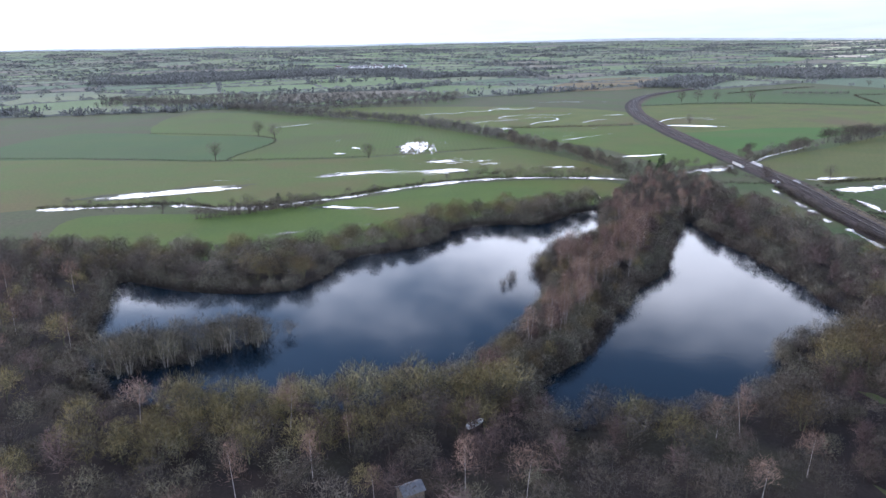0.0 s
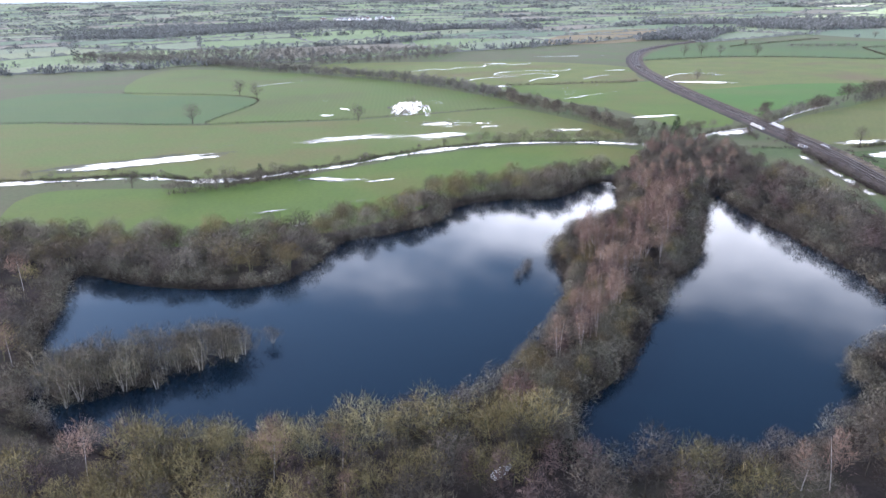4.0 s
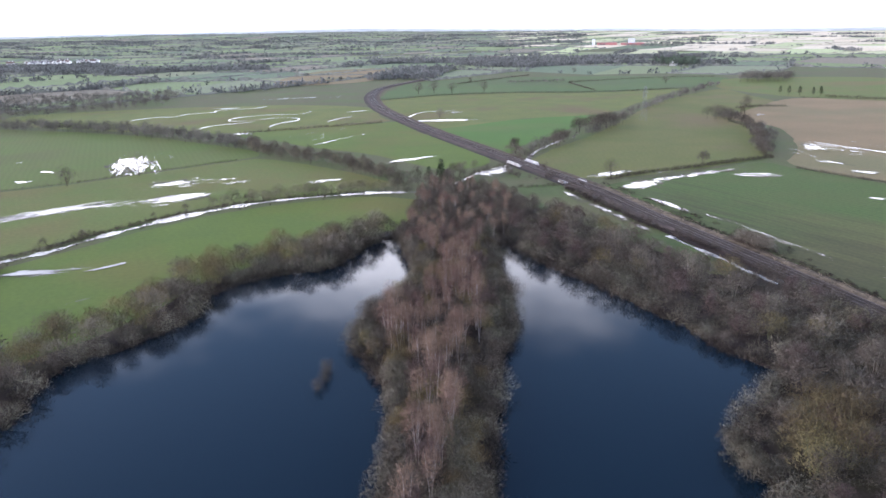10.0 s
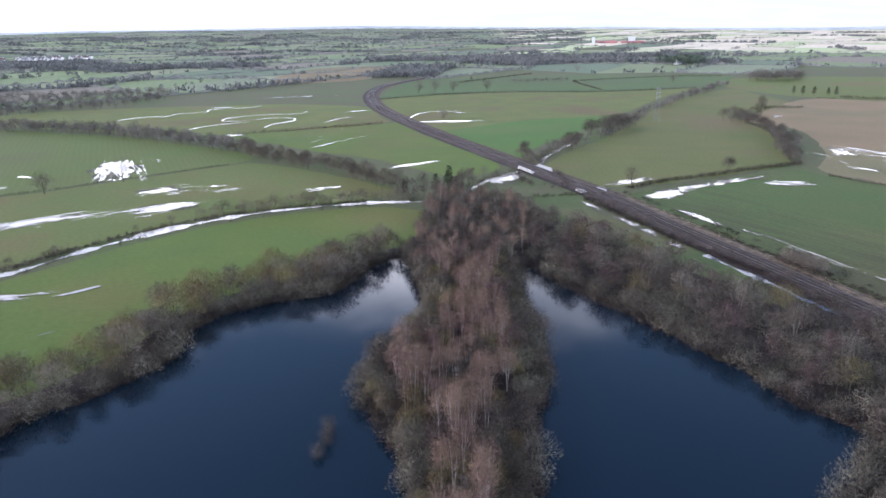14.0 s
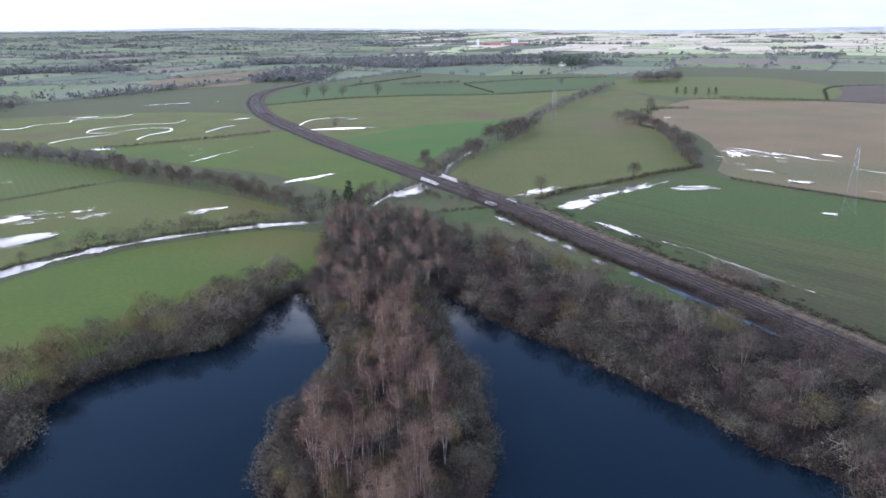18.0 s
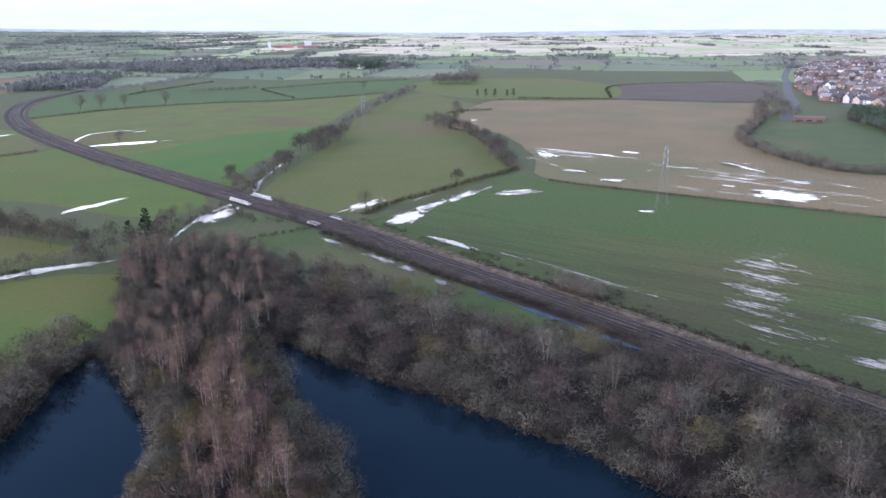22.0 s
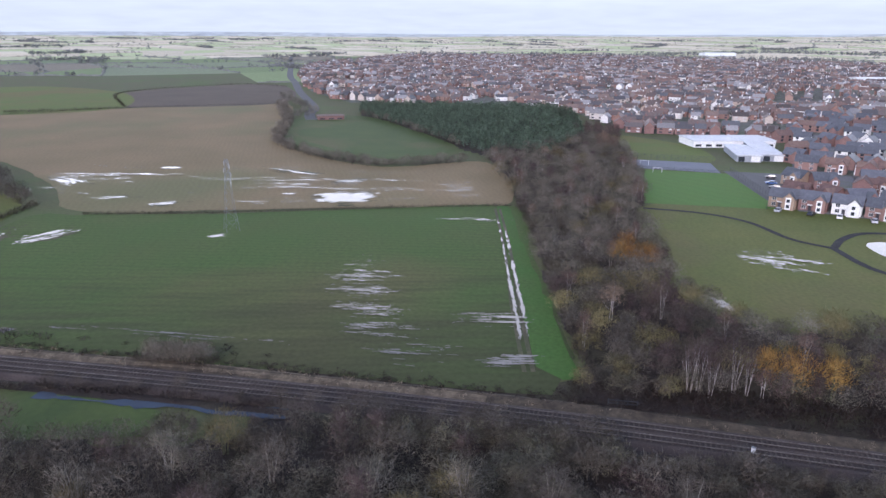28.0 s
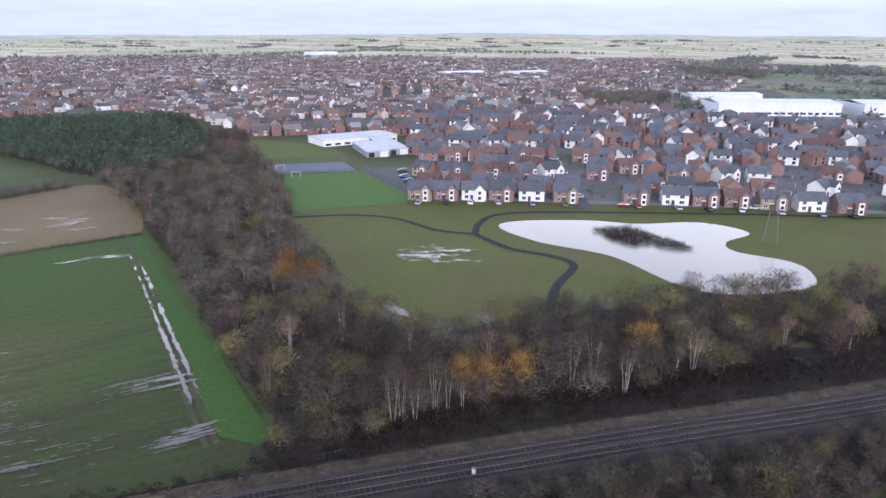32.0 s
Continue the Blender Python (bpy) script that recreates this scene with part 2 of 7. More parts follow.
# ---- mesh tools ----
def mesh_np(name, verts, faces, material=None, mats=None, index=None, normals=None):
    """A mesh from arrays of corners and equal-sided faces."""
    verts, faces = np.asarray(verts, np.float32), np.asarray(faces, np.int32)
    me = bpy.data.meshes.new(name)
    k = faces.shape[1]
    me.vertices.add(len(verts))
    me.vertices.foreach_set("co", verts.ravel())
    me.loops.add(faces.size)
    me.loops.foreach_set("vertex_index", faces.ravel())
    me.polygons.add(len(faces))
    me.polygons.foreach_set("loop_start", np.arange(0, faces.size, k, dtype=np.int32))
    for m in mats or ([material] if material else []):
        me.materials.append(m)
    if index is not None:
        me.polygons.foreach_set("material_index", np.asarray(index, np.int32))
    if normals is None:
        me.attributes.new("sharp_face", "BOOLEAN", "FACE").data.foreach_set("value", np.ones(len(faces), bool))
    me.update(calc_edges=True)
    if normals is not None:
        me.normals_split_custom_set_from_vertices(normals)
    return me


def link(name, me, parent=None, label="", category="", group="", kind="", at=None):
    ob = new(name, me)
    if parent is not None:
        ob.parent = parent
    if at is not None:
        ob.matrix_basis = at
    return tagged(ob, label, category, group, kind)


def part(name, bm, material, parent, label=""):
    me = bpy.data.meshes.new(name)
    bm.to_mesh(me)
    bm.free()
    me.materials.append(material)
    return link(name, me, parent, label)


def box(bm, x0, y0, z0, x1, y1, z1):
    v = [bm.verts.new(c) for c in ((x0, y0, z0), (x1, y0, z0), (x1, y1, z0), (x0, y1, z0), (x0, y0, z1), (x1, y0, z1), (x1, y1, z1), (x0, y1, z1))]
    for f in ((3, 2, 1, 0), (4, 5, 6, 7), (0, 1, 5, 4), (1, 2, 6, 5), (2, 3, 7, 6), (3, 0, 4, 7)):
        bm.faces.new([v[i] for i in f])
    return bm


def boxes(*rows):
    bm = bmesh.new()
    for r in rows:
        box(bm, *r)
    return bm


def bar(bm, a, b, r, sides=4):
    """A straight round bar from a to b."""
    a, b = Vector(a), Vector(b)
    q = (b - a).to_track_quat("Z", "X")
    ring = [q @ Vector((math.cos(2 * math.pi * i / sides) * r, math.sin(2 * math.pi * i / sides) * r, 0)) for i in range(sides)]
    lo, hi = [bm.verts.new(a + v) for v in ring], [bm.verts.new(b + v) for v in ring]
    for i in range(sides):
        j = (i + 1) % sides
        bm.faces.new((lo[i], lo[j], hi[j], hi[i]))
    return bm


def smooth(pts, step=4.0, closed=False):
    """A soft curve through plan points."""
    p = [np.array(q, float) for q in pts]
    n, out = len(p), []
    for i in range(n if closed else n - 1):
        a, b = p[i], p[(i + 1) % n]
        z = p[i - 1] if (closed or i) else 2 * a - b
        c = p[(i + 2) % n] if (closed or i + 2 < n) else 2 * b - a
        k = max(1, int(np.linalg.norm(b - a) / step))
        for t in np.arange(k) / k:
            out.append(0.5 * (2 * a + (b - z) * t + (2 * z - 5 * a + 4 * b - c) * t * t + (3 * a - z - 3 * b + c) * t ** 3))
    if not closed:
        out.append(p[-1])
    return np.array(out)


def inside(xy, poly):
    """Which plan points lie in a polygon."""
    xy, poly = np.asarray(xy, float), np.asarray(poly, float)
    res = np.zeros(len(xy), bool)
    for (x0, y0), (x1, y1) in zip(poly, np.roll(poly, -1, 0)):
        with np.errstate(divide="ignore", invalid="ignore"):
            res ^= ((y0 > xy[:, 1]) != (y1 > xy[:, 1])) & (xy[:, 0] < (x1 - x0) * (xy[:, 1] - y0) / (y1 - y0) + x0)
    return res


def near_line(xy, line):
    """Distance of plan points to a polyline."""
    xy, line = np.asarray(xy, float), np.asarray(line, float)
    best = np.full(len(xy), 1e9)
    for a, b in zip(line[:-1], line[1:]):
        d = b - a
        t = np.clip(((xy - a) @ d) / max(d @ d, 1e-9), 0, 1)[:, None]
        best = np.minimum(best, np.linalg.norm(xy - a - t * d, axis=1))
    return best


def scatter(poly, gap, rng, keep_off=()):
    poly = np.asarray(poly, float)
    lo, hi = poly.min(0), poly.max(0)
    gx, gy = np.meshgrid(np.arange(lo[0], hi[0], gap), np.arange(lo[1], hi[1], gap))
    xy = np.stack([gx.ravel(), gy.ravel()], 1) + rng.uniform(-0.45, 0.45, (gx.size, 2)) * gap
    ok = inside(xy, poly)
    for other in keep_off:
        ok &= ~inside(xy, other)
    return xy[ok]


def sheet(name, pts, z, material, label="", category="", kind="structure", group="", soft=True, wobble=0.0, seed=0):
    """A flat piece of land with the given outline."""
    line = smooth(pts, 6.0, True) if soft else np.array(pts, float)
    if wobble:
        line = line + np.random.default_rng(seed).normal(0, wobble, line.shape)
    me = bpy.data.meshes.new(name)
    me.from_pydata([(x, y, z) for x, y in line], [], [list(range(len(line)))])
    if me.polygons[0].normal.z < 0:
        me.flip_normals()
    me.materials.append(material)
    return link(name, me, None, label, category, group, kind)


def ribbon_arrays(line, half, z):
    line = np.asarray(line, float)
    d = np.gradient(line, axis=0)
    d /= np.linalg.norm(d, axis=1)[:, None] + 1e-9
    nrm = np.stack([-d[:, 1], d[:, 0]], 1)
    return nrm, d


def ribbon(name, pts, profile, material, step=4.0, label="", category="", kind="structure", parent=None):
    """A cross-section, rows of (offset to the left, height), swept along a plan line."""
    line = smooth(pts, step)
    nrm, _ = ribbon_arrays(line, 0, 0)
    k = len(profile)
    v = np.concatenate([np.concatenate([line + nrm * o, np.full((len(line), 1), h)], 1)[:, None] for o, h in profile], 1).reshape(-1, 3)
    f = [(i * k + j, i * k + j + 1, (i + 1) * k + j + 1, (i + 1) * k + j) for i in range(len(line) - 1) for j in range(k - 1)]
    me = mesh_np(name, v, np.array(f)[:, ::-1], material)
    return link(name, me, parent, label, category, "", kind)

# ---- land ----
M_ground = surface("rough_ground", (0.075, 0.092, 0.034), (0.085, 0.085, 0.038), 14, 1.6, 0.95, 0.3, third=(0.07, 0.10, 0.03), grain=0.12)
M_litter = surface("leaf_litter", (0.040, 0.029, 0.023), (0.025, 0.019, 0.016), 5, 0.5, 0.95, 0.6, third=(0.050, 0.046, 0.025))
M_crop = surface("winter_crop", (0.084, 0.130, 0.028), (0.097, 0.122, 0.032), 34, 1.1, 0.9, 0.06, rows=(7, 2.6, 0.07), third=(0.090, 0.104, 0.034), grain=0.07, spec=0.2)
M_wheat = surface("muddy_shaded_wheat", (0.054, 0.102, 0.023), (0.064, 0.098, 0.026), 26, 1.1, 0.9, 0.06, rows=(7, 2.6, 0.09), third=(0.092, 0.098, 0.035), grain=0.12, spec=0.2)


def shaded_muddy_end(m, x0, x1, mud):
    """The crop thins out to wet soil towards one end of the field, in streaks along the drills; foreground shade is
    painted into the soil colour.
    """
    nt = m.node_tree
    N, L = nt.nodes.new, nt.links.new
    hsv = next(n for n in nt.nodes if n.type == "HUE_SAT")
    co, sep, sq, nz = N("ShaderNodeTexCoord"), N("ShaderNodeSeparateXYZ"), N("ShaderNodeMapping"), N("ShaderNodeTexNoise")
    L(co.outputs["Object"], sep.inputs[0])
    sq.inputs["Rotation"].default_value, sq.inputs["Scale"].default_value = (0, 0, radians(7)), (0.25, 0.03, 1)
    L(co.outputs["Object"], sq.inputs["Vector"])
    L(sq.outputs[0], nz.inputs["Vector"])
    nz.inputs["Scale"].default_value, nz.inputs["Detail"].default_value = 1.0, 5
    shift = N("ShaderNodeMath")
    shift.operation, shift.inputs[1].default_value = "MULTIPLY_ADD", 110.0
    L(nz.outputs["Fac"], shift.inputs[0])
    L(sep.outputs[0], shift.inputs[2])
    ramp = N("ShaderNodeMapRange")
    ramp.interpolation_type = "SMOOTHSTEP"
    ramp.inputs["From Min"].default_value, ramp.inputs["From Max"].default_value = x0 + 55, x1 + 55
    ramp.inputs["To Min"].default_value, ramp.inputs["To Max"].default_value = 0.75, 0.0
    L(shift.outputs[0], ramp.inputs["Value"])
    mix = N("ShaderNodeMix")
    mix.data_type = "RGBA"
    mix.inputs[7].default_value = (*mud, 1)
    L(hsv.inputs["Color"].links[0].from_socket, mix.inputs[6])
    L(ramp.outputs[0], mix.inputs[0])
    L(mix.outputs[2], hsv.inputs["Color"])


# wet mud, set darker than its own colour to carry the foreground shade
shaded_muddy_end(M_wheat, 160, 236, (0.046, 0.046, 0.022))
M_grass = surface("wet_grass", (0.094, 0.134, 0.031), (0.113, 0.128, 0.035), 22, 1.3, 0.9, 0.06, third=(0.132, 0.114, 0.039), grain=0.1, spec=0.2)
M_marsh = surface("marsh_grass", (0.123, 0.142, 0.035), (0.098, 0.126, 0.032), 18, 1.6, 0.9, 0.06, third=(0.127, 0.104, 0.044), grain=0.12, spec=0.2)
M_headland = surface("headland_grass", (0.048, 0.122, 0.023), (0.056, 0.114, 0.025), 12, 0.9, 0.9, 0.06, grain=0.12, spec=0.2)
M_paddock = surface("paddock_grass", (0.060, 0.090, 0.022), (0.049, 0.080, 0.020), 14, 1.2, 0.9, 0.06, third=(0.092, 0.094, 0.036), grain=0.12)
M_meadow = surface("bright_meadow", (0.089, 0.138, 0.023), (0.077, 0.124, 0.024), 24, 1.3, 0.9, 0.06, third=(0.117, 0.122, 0.031), grain=0.08, spec=0.2)
M_vivid = surface("young_cereal", (0.063, 0.150, 0.025), (0.061, 0.134, 0.025), 40, 1.3, 0.9, 0.06, third=(0.094, 0.130, 0.035), grain=0.06, spec=0.2)
M_olive = surface("olive_stubble", (0.120, 0.124, 0.038), (0.094, 0.116, 0.032), 30, 1.3, 0.92, 0.06, rows=(35, 3.0, 0.03), third=(0.137, 0.112, 0.050), grain=0.1, spec=0.2)
M_brown = surface("drilled_soil", (0.216, 0.156, 0.082), (0.178, 0.134, 0.067), 40, 1.2, 0.95, 0.15, rows=(83, 2.2, 0.05), third=(0.140, 0.134, 0.060), grain=0.1)
M_plough = surface("ploughed_soil", (0.104, 0.080, 0.057), (0.086, 0.067, 0.049), 30, 0.8, 0.95, 0.3, rows=(20, 5, 0.05), grain=0.1)
M_blue = surface("dark_crop", (0.062, 0.114, 0.035), (0.074, 0.116, 0.035), 44, 1.2, 0.9, 0.06, third=(0.070, 0.105, 0.039), grain=0.08, spec=0.2)
M_park = surface("park_grass", (0.121, 0.128, 0.035), (0.094, 0.116, 0.030), 16, 1.0, 0.9, 0.08, third=(0.125, 0.108, 0.045), grain=0.14, spec=0.2)
M_pitch = surface("sports_turf", (0.062, 0.158, 0.024), (0.070, 0.148, 0.024), 20, 0.8, 0.9, 0.06, rows=(60, 6, 0.05), grain=0.08)
M_asphalt = surface("asphalt", (0.050, 0.052, 0.058), (0.065, 0.066, 0.072), 5, 0.3, 0.7, 0.2)
M_pave = surface("paving", (0.20, 0.20, 0.20), (0.16, 0.16, 0.165), 4, 0.4, 0.8, 0.2)
M_court = surface("court_surface", (0.12, 0.135, 0.17), (0.10, 0.115, 0.15), 8, 0.5, 0.7, 0.1)
M_ballast = surface("track_ballast", (0.084, 0.065, 0.057), (0.056, 0.044, 0.039), 6, 0.25, 0.95, 0.8)
M_oily = surface("stained_ballast", (0.034, 0.027, 0.024), (0.052, 0.041, 0.036), 4, 0.25, 0.9, 0.8)
M_soak = surface("soaked_turf", (0.078, 0.080, 0.040), (0.060, 0.064, 0.032), 5, 0.8, 0.85, 0.1, third=(0.098, 0.086, 0.052), spec=0.25)
M_dry = surface("dry_bank_grass", (0.105, 0.080, 0.054), (0.046, 0.036, 0.025), 2.2, 0.5, 0.95, 0.6)
M_deadgrass = surface("dead_grass_bank", (0.180, 0.138, 0.092), (0.075, 0.058, 0.039), 2.2, 0.5, 0.95, 0.6)
M_lake = water_mat("lake_water", (0.0030, 0.0118, 0.0205), 0.04, 0.08, 1.6, 0.42)
M_ditch = water_mat("ditch_water", (0.055, 0.066, 0.084), 0.05, 0.08, 0.8)
M_pond = water_mat("pond_water", (0.095, 0.093, 0.086), 0.05, 0.05, 0.8)
M_puddle = water_mat("flood_water", (0.190, 0.174, 0.152), 0.06, 0.03, 0.8, 0.44)

LAKE_L = smooth([(-54, 182), (-35, 171), (-14, 165), (-3, 171), (6, 189), (19, 194), (32, 200), (40, 213), (50, 218), (62, 218), (72, 216), (85, 226), (97, 231), (96, 221), (91, 209), (87, 197.5), (80, 189.5), (72, 184), (62.5, 178), (57, 170), (55, 161), (54, 150), (48, 137), (41, 126), (33.5, 116), (24, 109), (14, 104), (0, 101), (-18, 106), (-33, 110), (-47, 126), (-52, 155)], 4, True)
LAKE_R = smooth([(121, 207), (119, 186), (119, 168), (118, 150), (117, 138), (114, 128), (115, 118), (104, 113), (90, 108), (87, 100), (78, 93), (68, 89), (47, 88), (35, 91), (36, 100), (41, 107), (49, 112), (57, 122), (67, 136), (76, 147), (86.5, 156.5), (94, 167.5), (104, 185), (117, 203.5)], 4, True)
ISLET = smooth([(-44, 124), (-32, 124), (-20, 129), (-11, 135), (-18, 139), (-34, 135), (-46, 132)], 3, True)
POND = smooth([(235, -9), (237, -19), (225, -38), (213, -48), (203, -66), (187, -68), (185, -53), (178, -47), (164, -51), (155, -45), (151, -35), (158, -17), (170, -11), (195, -15), (216, -8)], 3, True)
RAIL = [(10, -310), (60, -160), (88, -72), (114, 7), (128, 44), (137, 69), (148, 101), (158.3, 135), (169.6, 176), (178, 208), (186.6, 236), (193, 264), (198, 292), (210, 358), (222, 420), (238, 490), (257, 558), (289, 635), (327, 699), (368, 745), (440, 800)]
RAIL_LINE = smooth(RAIL, 6)


PEN = [(20, 96), (30, 113), (41, 127), (48, 138), (54, 151), (55.5, 161), (57.5, 170.5), (63, 178.5), (73, 184.5), (81, 190), (88, 198), (92, 210), (96, 222), (98, 232), (108, 242), (122, 262), (140, 280), (158, 264), (152, 228), (124, 212), (119, 208), (104, 187), (94, 169), (86, 158), (76, 149), (66, 138), (56, 124), (48, 114), (40, 109), (35, 101), (34, 92)]
BELT_E = [(123, 212), (121, 180), (120, 150), (119, 128), (119, 117), (105, 111), (92, 106), (89, 98), (98, 78), (128, 72), (136, 90), (144, 116), (149, 145), (148, 160), (152, 195), (158, 232), (152, 226)]
BELT_S = [(98, 78), (128, 72), (119, 46), (108, 40), (88, 48), (76, 60), (72, 88), (88, 94)]
BELT_L = [(-85, 214), (-30, 197), (0, 200), (17, 207), (36, 226), (58, 233), (86, 238), (105, 242), (97, 232), (86, 228), (72, 219), (50, 221), (40, 215), (31, 203), (19, 197), (5, 192), (-4, 174), (-14, 168), (-35, 174), (-56, 185), (-85, 192)]
WOOD_W = [(-118, 238), (-85, 212), (-60, 188), (-56, 158), (-50, 126), (-36, 109), (-18, 104), (0, 99), (16, 102), (26, 96), (34, 89), (60, 86), (76, 90), (80, 64), (50, 62), (-40, 66), (-62, 84), (-76, 130), (-100, 190)]
STRIP_E = [(384, 78), (291, 80), (240, 85), (198, 90), (164, 93), (157, 84), (149, 62), (142, 42), (135, 22), (132, 4), (148, -34), (166, -6), (173, 25), (181, 53), (196, 59), (229, 54), (272, 43), (300, 32), (364, 14), (400, 6), (440, 12), (404, 48)]
STRIP_S = [(148, -34), (131, 4), (118, -24), (104, -62), (108, -78), (130, -55)]
PINES = [(600, 141), (590, 70), (583, 0), (545, -8), (441, 14), (378, 52), (391, 78), (416, 90), (480, 110), (550, 140)]


def rise(x, y):
    """Height of the land: level near by, climbing to low hills some kilometres off."""
    x, y = np.asarray(x, float), np.asarray(y, float)
    d = np.hypot(x - 60, y - 60)
    az = np.degrees(np.arctan2(x - 60, y - 60))
    top = np.interp(az, (-150, -100, -22, 25, 45, 57, 92, 126, 160), (40, 50, 50, 47, 26, 6, 7, 38, 34))
    s = np.clip((d - 1700) / 2800, 0, 1)
    roll = np.sin(x / 410 + 1.3) * np.sin(y / 370 + 0.4) + 0.5 * np.sin(x / 190 + y / 260)
    return top * s ** 1.15 + roll * 0.1 * top * np.minimum(1, s * 3)


def build_ground():
    xs = np.concatenate([np.arange(-4700, -300, 230), np.arange(-200, 300, 3.0), np.arange(300, 620, 6.0), np.arange(700, 4750, 230)])
    ys = np.concatenate([np.arange(-4700, -200, 230), np.arange(-100, 330, 3.0), [360, 450], np.arange(560, 4750, 230)])
    gx, gy = np.meshgrid(xs, ys)
    xy = np.stack([gx.ravel(), gy.ravel()], 1)
    far = np.hypot(xy[:, 0] - 60, xy[:, 1] - 60)
    z = rise(xy[:, 0], xy[:, 1]) - 2.0 * np.clip((far - 1700) / 900, 0, 1)
    close = (np.abs(xy[:, 0] - 60) < 280) & (np.abs(xy[:, 1] - 80) < 220)
    part_xy = xy[close]
    for outline, deep in ((LAKE_L, 2.2), (LAKE_R, 2.2)):
        wet = inside(part_xy, outline)
        if outline is LAKE_L:
            wet &= ~inside(part_xy, ISLET)
        edge = near_line(part_xy, np.vstack([outline, outline[:1]]))
        if outline is LAKE_L:
            edge = np.minimum(edge, near_line(part_xy, np.vstack([ISLET, ISLET[:1]])))
        zz = np.where(wet, -np.clip(0.5 + edge * 0.25, 0, deep), -np.clip(0.45 - edge * 0.12, 0, 1))
        z[close] = np.minimum(z[close], zz)
    z[inside(xy, ISLET)] = np.minimum(z[inside(xy, ISLET)], -0.6)
    nx = len(xs)
    i = np.arange(len(xy)).reshape(len(ys), nx)
    f = np.stack([i[:-1, :-1], i[:-1, 1:], i[1:, 1:], i[1:, :-1]], -1).reshape(-1, 4)
    mid = xy[f].mean(1)
    wood = np.zeros(len(mid), bool)
    for poly in (PEN, BELT_E, BELT_S, BELT_L, WOOD_W, STRIP_E, STRIP_S, PINES, LAKE_L, LAKE_R):
        wood |= inside(mid, poly)
    wood |= (near_line(mid, RAIL_LINE) < 17) & (mid[:, 1] < 150) & (mid[:, 1] > -90)
    for outline in (LAKE_L, LAKE_R):
        wood |= near_line(mid, np.vstack([outline, outline[:1]])) < 7
    near = (np.abs(xy[:, 0] - 50) < 245) & (np.abs(xy[:, 1] - 115) < 210)
    xy[near] += np.random.default_rng(2).uniform(-1.2, 1.2, (near.sum(), 2))
    me = mesh_np("ground", np.concatenate([xy, z[:, None]], 1), f, mats=[M_ground, M_litter], index=wood.astype(int))
    return link("ground", me, None, "rough winter grassland running to the horizon", "ground", kind="structure")


ground = build_ground()


def water_sheet(name, outline, z, grow, label, material):
    c = outline.mean(0)
    pts = outline + (outline - c) / np.linalg.norm(outline - c, axis=1)[:, None] * grow
    return sheet(name, pts, z, material, label, "water", "structure", soft=False)


water_sheet("water", LAKE_L, -0.42, 2.5, "dark blue still flooded gravel pit lake", M_lake)
water_sheet("water", LAKE_R, -0.42, 2.5, "dark blue lake beside the railway wood", M_lake)
water_sheet("water", POND, 0.21, 0.0, "pale silvery park pond mirroring the sky", M_pond)

LAID = []


def field(name, material, label, outline):
    """One field, each laid a few millimetres above the last."""
    i = len(LAID)
    LAID.append(name)
    return sheet(name, outline, 0.03 + 0.004 * i, material, label, "field", wobble=0.35, seed=i)


field("meadow", M_meadow, "bright green strip of meadow by the lake", [(-90, 262), (-36, 257), (-5, 264), (22, 275), (42, 284), (65, 290), (89, 290), (115, 283), (128, 262), (105, 240), (88, 236), (60, 230), (40, 222), (20, 205), (0, 198), (-30, 195), (-80, 212)])
field("field", M_grass, "waterlogged green pasture beyond the river", [(-170, 285), (-100, 283), (-62, 282), (-36, 268), (-5, 276), (22, 287), (65, 302), (117, 294), (133, 302), (125, 345), (110, 385), (97, 388), (57, 382), (15, 376), (-27, 381), (-62, 385), (-117, 405), (-190, 425)])
field("field", M_blue, "green field behind a low hedge", [(-200, 436), (-117, 411), (-54, 390), (-36, 475), (-125, 530), (-190, 540)])
field("field", M_crop, "large green crop field with puddles", [(-26, 384), (15, 379), (57, 385), (97, 391), (112, 402), (103, 440), (61, 530), (-17, 622), (-122, 690), (-124, 534), (-34, 478), (-52, 390)])
field("field", M_meadow, "yellow-green triangular meadow beside the railway", [(135, 430), (126, 480), (214, 470), (226, 468), (214, 420), (203, 350), (190, 312), (165, 312), (156, 365), (142, 400)])
field("field", M_marsh, "marshy pasture with winding flood channels", [(126, 484), (216, 474), (230, 500), (248, 570), (185, 640), (40, 690), (0, 650), (62, 545)])
field("field", M_vivid, "bright green field beyond the railway", [(209, 324), (222, 336), (282, 368), (360, 413), (300, 427), (228, 424)])
field("field", M_marsh, "pale grazed field with a lone tree", [(229, 427), (300, 429), (360, 415), (425, 448), (500, 486), (558, 510), (503, 526), (459, 544), (412, 584), (352, 608), (284, 606), (262, 556), (244, 495)])
field("field", M_blue, "dark green field behind a trimmed hedge", [(286, 610), (352, 612), (412, 588), (459, 548), (503, 530), (562, 514), (610, 532), (700, 590), (560, 740), (420, 770), (345, 700), (306, 645)])
field("field", M_olive, "olive stubble field beside the stream", [(208, 302), (225, 316), (306, 358), (401, 418), (480, 458), (573, 486), (540, 430), (501, 380), (397, 343), (379, 306), (304, 252), (254, 247), (207, 256), (199, 275)])
field("field", M_brown, "large brown drilled field with flood pools", [(386, 300), (400, 345), (452, 368), (553, 392), (599, 313), (632, 206), (530, 187), (450, 181), (403, 166), (362, 128), (370, 80), (291, 84), (289, 132), (288, 181), (289, 228), (329, 252)])
